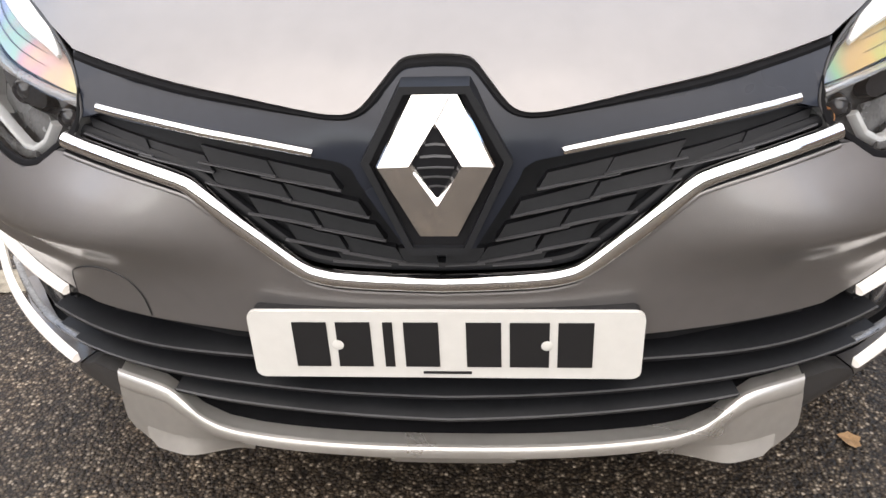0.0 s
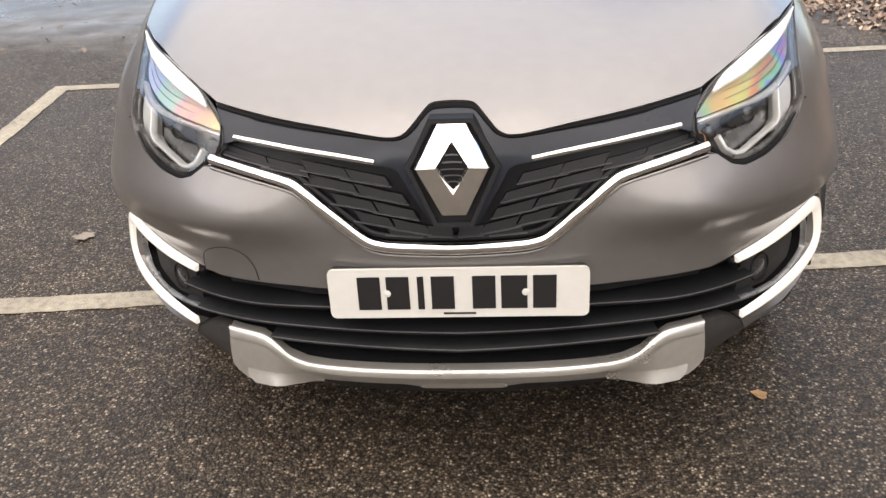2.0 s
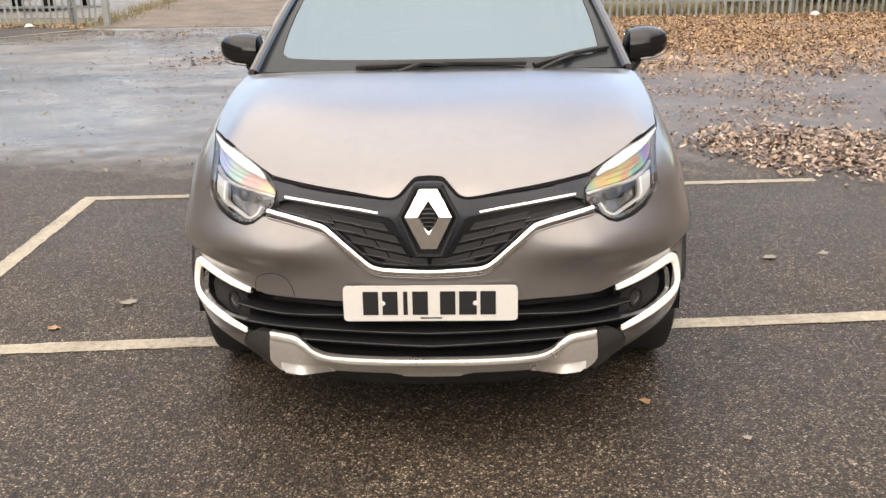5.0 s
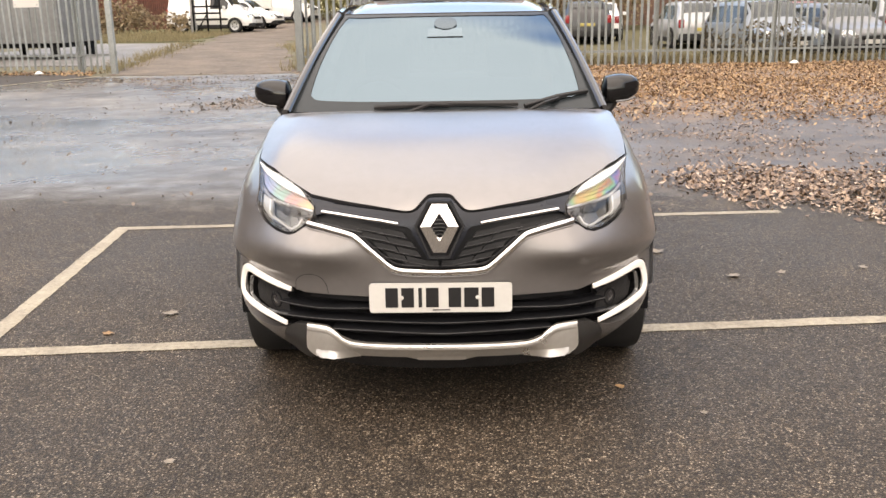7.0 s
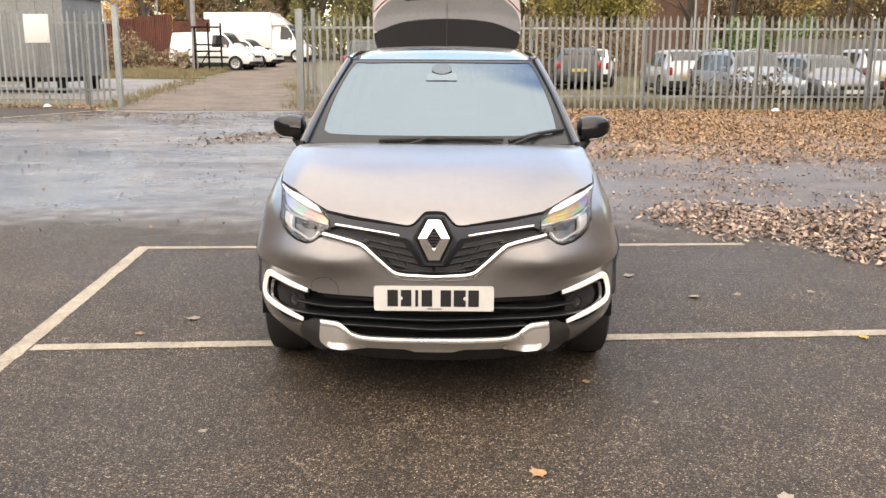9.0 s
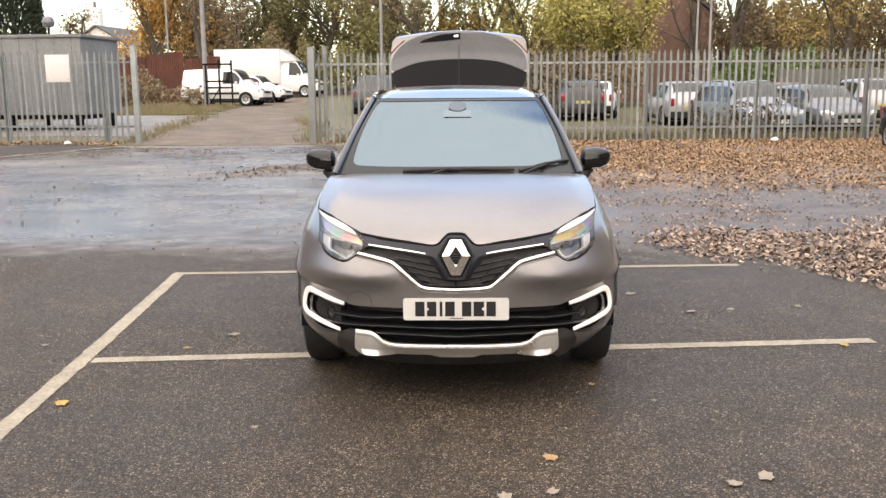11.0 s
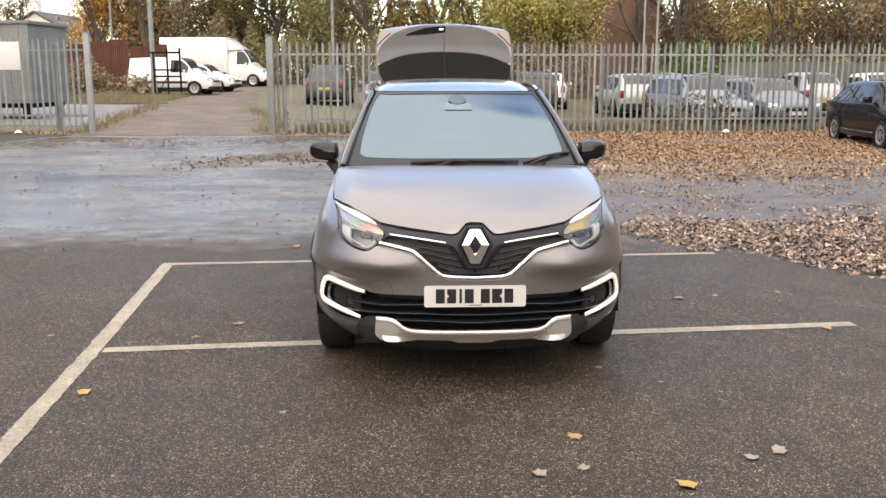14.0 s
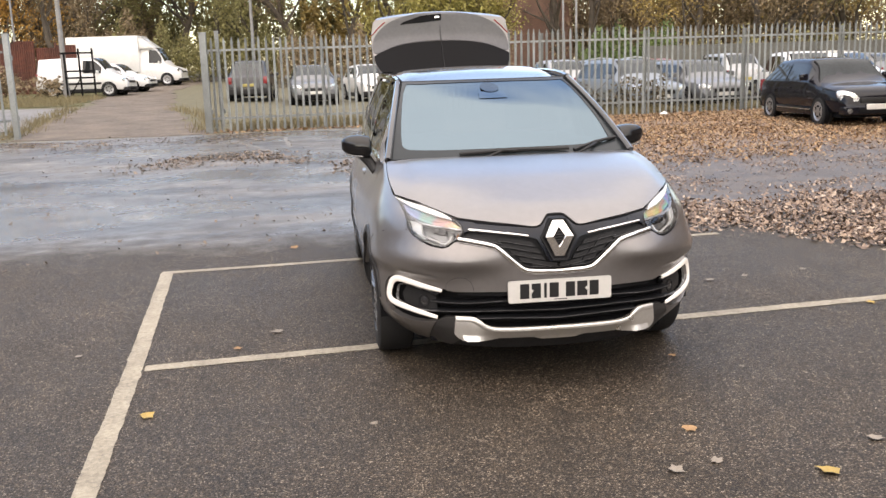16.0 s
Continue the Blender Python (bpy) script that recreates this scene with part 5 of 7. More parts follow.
for s in (1, -1):
    def gh(y, v, off=0.0):
        p = glasshouse(y, v, off)
        return Vector((s * p.x, p.y, p.z))
    part("a_pillar", tubem([(s * (0.737 - 0.155 * t), 1.09 + 0.87 * t - 0.02 * math.sin(math.pi * t), 1.063 + 0.436 * t + 0.018 * math.sin(math.pi * t)) for t in [k / 12 for k in range(13)]], lambda t: 0.021 - 0.003 * t, 10), M_BLACK_PAINT, car, "gloss black windscreen pillar")
    part("screen_seal", tubem([screen_pt(0.5 + 0.5 * s, k / 12) + Vector((0.0, -0.004, 0.006)) for k in range(13)], 0.006, 6), M_DARK, car)
    part("roof_rail", tubem([(s * (rail_x(y) - 0.004), y, rail(y) + 0.004) for y in [1.95 + 0.1 * k for k in range(19)]], 0.024, 8), M_BLACK_PAINT, car)
    lo = [(1.42, 0.03), (2.24, 0.03), (2.22, 0.93), (1.98, 0.93), (1.6, 0.93)]
    g1 = part("side_window", shell(lo, gh, step=0.1, rim=0), M_PRIVACY, car, "dark side window")
    g2 = part("side_window", shell([(2.3, 0.03), (3.1, 0.03), (3.22, 0.5), (3.1, 0.93), (2.3, 0.93)], gh, step=0.1, rim=0), M_PRIVACY, car)
    part("b_pillar", shell([(2.22, 0.0), (2.32, 0.0), (2.32, 0.97), (2.22, 0.97)], gh, step=0.05, rim=0.02, off=0.003), M_BLACK_PAINT, car)
    part("c_pillar", shell([(3.08, 0.0), (3.95, 0.0), (3.72, 1.0), (3.06, 1.0), (3.2, 0.5)], gh, step=0.08, rim=0.02, off=0.003), M_BLACK_PAINT, car)
    part("window_corner", shell([(1.2, 0.0), (1.44, 0.0), (1.6, 0.98), (1.5, 0.98)], gh, step=0.05, rim=0.02, off=0.003), M_BLACK_PAINT, car)
    part("belt_chrome", tubem([gh(1.36 + 0.1 * k, 0.01, 0.008) for k in range(19)], 0.008, 6), M_CHROME, car, "bright belt strip")
    # mirror
    bm = bmesh.new()
    rings = []
    for i in range(13):
        t = i / 12
        x = 0.80 + 0.188 * t
        r = (math.sin(math.pi * (0.12 + 0.86 * t) ** 0.8)) ** 0.3 if 0 < i < 12 else 0.4
        ring = []
        for k in range(18):
            a = 2 * math.pi * k / 18
            cy, cz = math.copysign(abs(math.cos(a)) ** 0.65, math.cos(a)), math.copysign(abs(math.sin(a)) ** 0.65, math.sin(a))
            ring.append(bm.verts.new((s * x, 1.58 + 0.09 * cy * r + 0.03 * t, 1.1 + 0.018 * t + 0.077 * cz * r * (1 if cz > 0 else 0.95 - 0.15 * t))))
        rings.append(ring)
    for a, b in zip(rings, rings[1:]):
        for k in range(18):
            bm.faces.new((a[k], a[(k + 1) % 18], b[(k + 1) % 18], b[k]))
    bm.faces.new(rings[0])
    bm.faces.new(rings[-1])
    mirror = part("door_mirror", bm, M_MIRRORCAP, car, "gloss black door mirror")
    part("mirror_foot", tubem([(s * 0.85, 1.58, 1.05), (s * 0.81, 1.54, 1.0), (s * 0.785, 1.5, 0.955)], lambda t: 0.036 - 0.008 * t, 10), M_PLASTIC, mirror)
    part("mirror_glass", boxm(s * 0.89 - 0.075, s * 0.89 + 0.075, 1.672, 1.678, 1.06, 1.15, 0.002), M_CHROME, mirror)
    part("indicator", tubem([(s * 0.86, 1.49, 1.053), (s * 0.92, 1.505, 1.058), (s * 0.965, 1.545, 1.068)], 0.005, 6), M_LAMPMID, mirror)

# cowl and wipers
part("cowl", grid(lambda u, v: Vector((1.46 * (u - 0.5), 1.015 + 0.12 * v + 0.045 * (2 * u - 1) ** 2, 1.045 + 0.012 * v)), 20, 4), M_PLASTIC, car)


def wiper(hub, tip0, tip1):
    w = part("wiper", tubem([hub, ((hub[0] + tip0[0] * 0.4 + tip1[0] * 0.6) / 2, (hub[1] + tip0[1]) / 2, (hub[2] + tip0[2]) / 2 + 0.03), tuple(a * 0.45 + b * 0.55 for a, b in zip(tip0, tip1))], 0.009, 6), M_PLASTIC, car, "black wiper arm with flat blade")
    part("wiper_blade", tubem([tip0, tuple((a + b) / 2 + (0.008 if i == 2 else 0) for i, (a, b) in enumerate(zip(tip0, tip1))), tip1], 0.011, 6), M_PLASTIC, w)


wiper((-0.2, 0.99, 1.055), (-0.32, 1.035, 1.088), (0.34, 1.045, 1.095))
wiper((0.36, 1.0, 1.055), (0.37, 1.04, 1.085), (0.675, 1.2, 1.135))

# cabin
part("dashboard", prism([(1.08, 1.0), (1.2, 1.055), (1.42, 1.07), (1.55, 1.03), (1.6, 0.85), (1.5, 0.6), (1.08, 0.6)], "x", -0.68, 0.68, 0.02), M_DASH, car)
part("steering_wheel", tubem([(-0.36 + 0.18 * math.cos(a), 1.68 + 0.06 * math.sin(a), 1.0 + 0.17 * math.sin(a)) for a in [2 * math.pi * k / 24 for k in range(25)]], 0.016, 8), M_DASH, car)
for x in (-0.36, 0.36):
    seat = part("front_seat", prism([(2.15, 0.5), (2.3, 1.1), (2.42, 1.1), (2.35, 0.5)], "x", x - 0.24, x + 0.24, 0.05, 3), M_SEAT, car)
    part("headrest", boxm(x - 0.13, x + 0.13, 2.3, 2.4, 1.12, 1.3, 0.04, 3), M_SEAT, seat)
    part("seat_base", boxm(x - 0.25, x + 0.25, 1.75, 2.25, 0.42, 0.6, 0.06, 3), M_SEAT, seat)
part("rear_seat", prism([(2.95, 0.5), (3.15, 1.05), (3.25, 1.05), (3.2, 0.5)], "x", -0.6, 0.6, 0.05, 3), M_SEAT, car)
part("screen_label", shell([(0.425, 0.7), (0.575, 0.7), (0.572, 0.8), (0.428, 0.8)], screen_pt, step=0.05, rim=0, off=0.004), M_LABEL, ws)
part("sensor_print", shell([(0.5 + 0.052 * math.cos(a), 0.865 + 0.08 * math.sin(a)) for a in [2 * math.pi * k / 20 for k in range(20)]], screen_pt, step=0.02, rim=0, off=0.007), M_SENSOR, ws)
part("sensor_pod", lathem([(0.055, 0.0), (0.06, 0.02), (0.05, 0.05), (0.02, 0.06), (0, 0.061)], 20, Matrix.Translation((0, 1.87, 1.44)) @ pose(0, 0, 0, 200)), M_DASH, car)
part("rear_view_mirror", boxm(-0.115, 0.115, 1.86, 1.885, 1.36, 1.415, 0.012), M_LINER, car)

# raised tailgate
gate_run = table([(0, 3.8), (0.3, 3.95), (0.45, 4.02), (0.55, 4.05), (0.75, 4.06), (0.93, 4.065), (1, 4.16)])
gate_rise = table([(0, 1.545), (0.3, 1.725), (0.55, 1.86), (0.75, 1.94), (0.93, 2.005), (1, 2.02)])


def gate_pt(u, v, off=0.0):
    s = 2 * u - 1
    w = 0.572 + 0.05 * math.sin(math.pi * min(v * 0.85, 1)) - 0.01 * v
    crown = 0.05 * (1 - s * s) * v * v
    y = gate_run(v)
    z = gate_rise(v) + crown - 0.05 * (abs(s) ** 4) * math.sin(math.pi * v)
    return Vector((w * s, y - off * 0.75, z + off * 0.66))


gate = part("tailgate", shell([(0.02, 0.0), (0.98, 0.0), (1.0, 0.3), (1.0, 0.9), (0.97, 0.985), (0.5, 1.0), (0.03, 0.985), (0.0, 0.9), (0.0, 0.3)], gate_pt, step=0.05, rim=0.06), M_PAINT, car, "raised tailgate, taupe with dark rear window")
part("tailgate_window", shell([(0.022, 0.0), (0.978, 0.0), (0.999, 0.15), (0.999, 0.3)] + spline([(0.97, 0.32), (0.8, 0.392), (0.5, 0.425), (0.2, 0.392), (0.03, 0.32)], 4) + [(0.001, 0.3), (0.001, 0.15)], gate_pt, step=0.04, rim=0.02, off=0.006), M_REARGLASS, gate, "dark rear window")
part("inner_trim", shell(spline([(0.025, 0.33), (0.2, 0.4), (0.5, 0.435), (0.8, 0.4), (0.975, 0.33), (0.997, 0.47), (0.965, 0.66), (0.87, 0.83), (0.7, 0.93), (0.5, 0.955), (0.3, 0.93), (0.13, 0.83), (0.035, 0.66), (0.003, 0.47)], 3, closed=True), gate_pt, step=0.035, rim=0.004, off=0.005), M_GATE, gate, "satin dark grey tailgate panel")
part("handle_recess", shell([(0.21, 0.74), (0.23, 0.78), (0.36, 0.87), (0.51, 0.9), (0.51, 0.78), (0.38, 0.75)], gate_pt, step=0.03, rim=0.004, off=0.012), M_DARK, gate, "black handle recess")
part("handle", shell([(0.46, 0.81), (0.465, 0.845), (0.495, 0.85), (0.495, 0.81)], gate_pt, step=0.02, rim=0.004, off=0.018), M_LAMPBACK, gate)
part("rear_wiper", tubem([gate_pt(0.5, 0.04 + 0.62 * k / 6, 0.016) for k in range(7)], 0.0025, 6), M_PLASTIC, gate)
for s in (1, -1):
    part("tail_light", band([(0.5 + s * 0.5, 0.66), (0.5 + s * 0.455, 0.76), (0.5 + s * 0.41, 0.84)], 0.013, gate_pt, 0.006, 0.004, sides=4), M_RED, gate, "slim red tail light")
for s in (0, 1):
    part("gate_strut", tubem([(0.55 * (2 * s - 1), 3.75, 1.35), (0.585 * (2 * s - 1), 4.15, 1.75)], 0.011, 8), M_PLASTIC, gate)

# ---- palisade fence, gate posts, cabin ----
M_GALV = mat("weathered_galvanised_steel", (0.3, 0.322, 0.322), 0.55, 0.2, dark=(0.2, 0.218, 0.218), scale=3.5, obj_rand=0.22)
FENCE_A, FENCE_B = Vector((-3.95, 18.35)), Vector((21.5, 19.65))


def pale_mesh():
    bm = bmesh.new()
    prof = [(-0.029, 0.012), (-0.015, -0.006), (0, 0.004), (0.015, -0.006), (0.029, 0.012)]
    rows = []
    for z, k in ((0.1, 1), (2.2, 1), (2.28, 0.5), (2.32, 0.12)):
        rows.append([bm.verts.new((x * k, y, z)) for x, y in prof] + [bm.verts.new((x * k, y + 0.005, z)) for x, y in prof[::-1]])
    for a, b in zip(rows, rows[1:]):
        for i in range(10):
            bm.faces.new((a[i], a[(i + 1) % 10], b[(i + 1) % 10], b[i]))
    bm.faces.new(rows[0])
    bm.faces.new(rows[-1])
    bmesh.ops.recalc_face_normals(bm, faces=bm.faces)
    me = bpy.data.meshes.new("pale")
    bm.to_mesh(me)
    bm.free()
    me.materials.append(M_GALV)
    return me


PALE = pale_mesh()


def palisade(a, b, label, sunk=0.0):
    d = (b - a)
    length = d.length
    d = d / length
    ang = math.degrees(math.atan2(d.y, d.x))
    z0 = ground_z(a.x, a.y) - sunk
    f = tagged(empty("palisade_fence", pose(a.x, a.y, z0, 0, 0, ang)), label, "fence")
    rng = random.Random(int(length * 10))

    def local_z(s):
        p = a + d * s
        return ground_z(p.x, p.y) - sunk - z0
    n = int(length / 0.161)
    for k in range(n):
        s = 0.14 + k * 0.161
        o = new("pale", PALE)
        o.parent = f
        o.matrix_basis = pose(s, -0.03, local_z(s) + rng.uniform(-0.012, 0.012), rng.uniform(-0.5, 0.5), rng.uniform(-0.6, 0.6), rng.uniform(-6, 6))
    for z in (0.42, 2.02):
        bm = bmesh.new()
        box(bm, 0, length, -0.012, -0.005, z - 0.025, z + 0.025)
        box(bm, 0, length, -0.012, 0.035, z + 0.019, z + 0.025)
        part("rail", bm, M_GALV, f, "horizontal steel rail")
    for k in range(int(length / 2.75) + 1):
        s = k * 2.75
        bm = bmesh.new()
        for dx in (-0.028, 0.028):
            box(bm, s + dx - 0.004, s + dx + 0.004, 0.0, 0.08, -0.1, 2.22)
        box(bm, s - 0.028, s + 0.028, 0.036, 0.044, -0.1, 2.22)
        part("post", bm, M_GALV, f, "steel fence post")
    return f


palisade(FENCE_A, FENCE_B, "grey galvanised palisade fence with pointed pales", 0.08)
palisade(Vector((-17.5, 19.6)), Vector((-8.58, 18.55)), "grey palisade fence panel beside the open gateway")



def gate_post(x, y, w, h):
    bm = boxm(-w / 2, w / 2, -w / 2, w / 2, -0.05, h, 0.012)
    cap = boxm(-w / 2 - 0.01, w / 2 + 0.01, -w / 2 - 0.01, w / 2 + 0.01, h, h + 0.02, 0.006)
    p = tagged(link("gate_post", bm, M_GALV, smooth=30), "square grey steel gate post", "post", group="gate posts")
    p.matrix_world = pose(x, y, ground_z(x, y))
    part("cap", cap, M_GALV, p)
    for z in (0.5, 1.9):
        part("hinge", lathem([(0.022, -0.05), (0.022, 0.05)], 10, Matrix.Translation((w / 2 + 0.02, 0.0, z))), M_GALV, p)


gate_post(-8.46, 18.5, 0.13, 2.44)
gate_post(-3.98, 18.3, 0.16, 2.34)
gate_post(-3.68, 18.5, 0.09, 2.37)

sign = tagged(link("notice_board", boxm(-0.33, 0.33, -0.012, 0.0, -0.34, 0.34, 0.004), mat("faded_white_board", (0.66, 0.64, 0.62), 0.5, var=0.06, scale=3), smooth=30), "faded blank white notice board on the fence", "sign")
sign.matrix_world = pose(-10.5, 18.72, 2.04, 0, 0, -6.8)
for k in range(4):
    part("bolt", lathem([(0.012, 0), (0.012, 0.008), (0, 0.01)], 8, pose(-0.28 + 0.56 * (k % 2), -0.012, -0.28 + 0.56 * (k // 2), 90)), M_GALV, sign)

# raised grey site cabin with a red door panel
M_CABIN = mat("grey_cabin_steel", (0.2, 0.205, 0.208), 0.6, 0.1, dark=(0.125, 0.13, 0.132), scale=1.1, bump=0.003, bump_scale=12)
cabin = tagged(empty("site_cabin", pose(-15.5, 23.6, ground_z(-12, 23.4), 0, 0, -3)), "raised grey steel site cabin with red door panel", "cabin")
part("cabin_body", boxm(-3.6, 3.6, 0, 2.6, 0.5, 2.82, 0.03), M_CABIN, cabin)
part("roof_edge", boxm(-3.68, 3.68, -0.06, 2.66, 2.82, 2.92, 0.02), M_CABIN, cabin)
for k in range(13):
    x = -3.3 + 0.55 * k
    part("panel_rib", boxm(x - 0.02, x + 0.02, -0.022, 0.0, 0.55, 2.8, 0.006), M_CABIN, cabin)
part("door_panel", boxm(-0.15, 0.85, -0.05, -0.022, 0.7, 2.7, 0.01), mat("red_panel", (0.3, 0.025, 0.04), 0.45, var=0.12, scale=2), cabin, "red door panel")
for x in (-3.3, -1.1, 1.1, 3.3):
    for y in (0.2, 2.4):
        part("leg", boxm(x - 0.1, x + 0.1, y - 0.1, y + 0.1, 0, 0.5, 0.01), M_DARK, cabin)
part("chassis", boxm(-3.5, 3.5, 0.25, 2.35, 0.36, 0.5), M_DARK, cabin)

part("floodlight_stem", tubem([(2.6, 0.1, 2.9), (2.6, 0.1, 3.15)], 0.035, 8), M_DARK, cabin)
part("floodlight", lathem([(0.05, 3.12), (0.15, 3.15), (0.19, 3.27), (0.15, 3.4), (0.06, 3.46), (0.0, 3.47)], 18, Matrix.Translation((2.6, 0.1, 0.0))), mat("clouded_lamp_glass", (0.12, 0.125, 0.13), 0.2, coat=0.5, var=0.3, scale=6), cabin, "round clouded floodlight on the roof")

# plain unseen wall added opposite the fence, to darken what the car's nose reflects
back = tagged(link("unseen_wall_south", boxm(-45, 45, 0, 0.3, -0.1, 2.2, 0.01), mat("unseen_wall_brick", (0.17, 0.12, 0.095), 0.85, dark=(0.1, 0.075, 0.06), scale=1.2, bump=0.01, bump_scale=12)), "unseen plain brown brick wall that darkens reflections", "wall", kind="structure")
back.matrix_world = pose(0, -14, 0, 0, 0, 4)
# unseen side walls, added to darken what the car's flanks reflect
for side, x, y0, y1 in (("west", -13.0, -16, 15.5), ("east", 16.0, -12, 17.5)):
    tagged(link("unseen_wall_" + side, boxm(x - 0.15, x + 0.15, y0, y1, -0.1, 4.6 if side == "west" else 7.6, 0.01), back.data.materials[0]), "unseen plain brown brick wall that darkens reflections", "wall", kind="structure")

# rusty corrugated fence, telegraph pole, barrier frame, thin lamp posts
M_RUST = mat("rust_brown_sheet", (0.15, 0.05, 0.035), 0.85, dark=(0.07, 0.032, 0.025), scale=0.9, bump=0.01, bump_scale=5)
rf = tagged(empty("rusty_fence", pose(-21.5, 46.5, ground_z(-17, 46.5) - 0.1, 0, 0, 2)), "rust-red corrugated sheet fence", "fence")
for k in range(7):
    part("corrugated_sheet", grid(lambda u, v: Vector((k * 1.05 + 1.03 * u + 0.03 * (k % 3) * v, 0.03 * math.sin(u * 60) + 0.06 * (k % 2) * v, (2.85 - 0.12 * (k * 7 % 4)) * v)), 40, 1), M_RUST, rf)
for k in range(4):
    part("fence_post", boxm(k * 2.1 - 0.05, k * 2.1 + 0.05, 0.04, 0.14, 0, 2.75), M_RUST, rf)
M_POLE = mat("grey_pole", (0.26, 0.26, 0.265), 0.7, dark=(0.17, 0.165, 0.16), scale=2.0)


def pole(x, y, h, r, label, head=False):
    bm = lathem([(r * 1.25, 0), (r * 1.25, 0.5), (r, 0.52), (r * 0.8, h), (0, h + 0.01)], 14)
    p = tagged(link("street_lamp" if head else "utility_pole", bm, M_POLE, smooth=40), label, "pole")
    p.matrix_world = pose(x, y, ground_z(x, y))
    if head:
        part("arm", tubem([(0, 0, h), (0.15, 0, h + 0.15), (0.6, 0, h + 0.2)], 0.03, 8), M_POLE, p)
        part("lamp_head", boxm(0.5, 1.1, -0.12, 0.12, h + 0.13, h + 0.26, 0.05), M_POLE, p)
    else:
        part("band", lathem([(r * 1.06, 2.0), (r * 1.06, 2.08)], 14), M_DARK, p)
    return p


pole(-13.05, 40.0, 9.0, 0.12, "tall grey telegraph pole beside the verge")
pole(-19.5, 54.0, 8.0, 0.07, "thin pale pole behind the rusty fence")
pole(-4.5, 40.0, 8.5, 0.075, "slim grey lamp post behind the fence", True)
pole(11.3, 44.0, 8.0, 0.06, "slim pale lamp post behind parked cars", True)
pole(11.6, 42.5, 8.5, 0.06, "slim pale lamp post behind parked cars", True)
fr = tagged(empty("barrier_frame", pose(-12.85, 39.4, ground_z(-12.5, 39.4), 0, 0, 8)), "dark steel barrier frame beside the track", "barrier")
for x in (0.0, 0.62, 1.2):
    part("upright", boxm(x - 0.04, x + 0.04, -0.04, 0.04, 0, 2.25 if x else 2.0, 0.005), M_DARK, fr)
for z in (0.95, 1.25, 2.05):
    part("crossbar", boxm(-0.05, 1.25, -0.03, 0.03, z - 0.04, z + 0.04, 0.005), M_DARK, fr)
part("brace", tubem([(0.0, 0, 0.0), (0.6, 0, 0.9)], 0.03, 6), M_DARK, fr)

wall = tagged(link("boundary_wall", boxm(2, 30, 0, 0.2, 0, 2.1, 0.01), mat("grey_concrete_panels", (0.12, 0.118, 0.105), 0.8, dark=(0.075, 0.074, 0.066), scale=0.8, bump=0.01, bump_scale=8)), "grey concrete panel wall behind parked cars", "wall", kind="structure")
wall.matrix_world = pose(12, 39, ground_z(12, 39) - 0.05, 0, 0, 3)

# ---- parked vehicles ----
def tint(name, c, metal=0.4):
    return mat(name, c, 0.35, metal, 0.5, var=0.05, scale=1.5, rough_var=0.04)


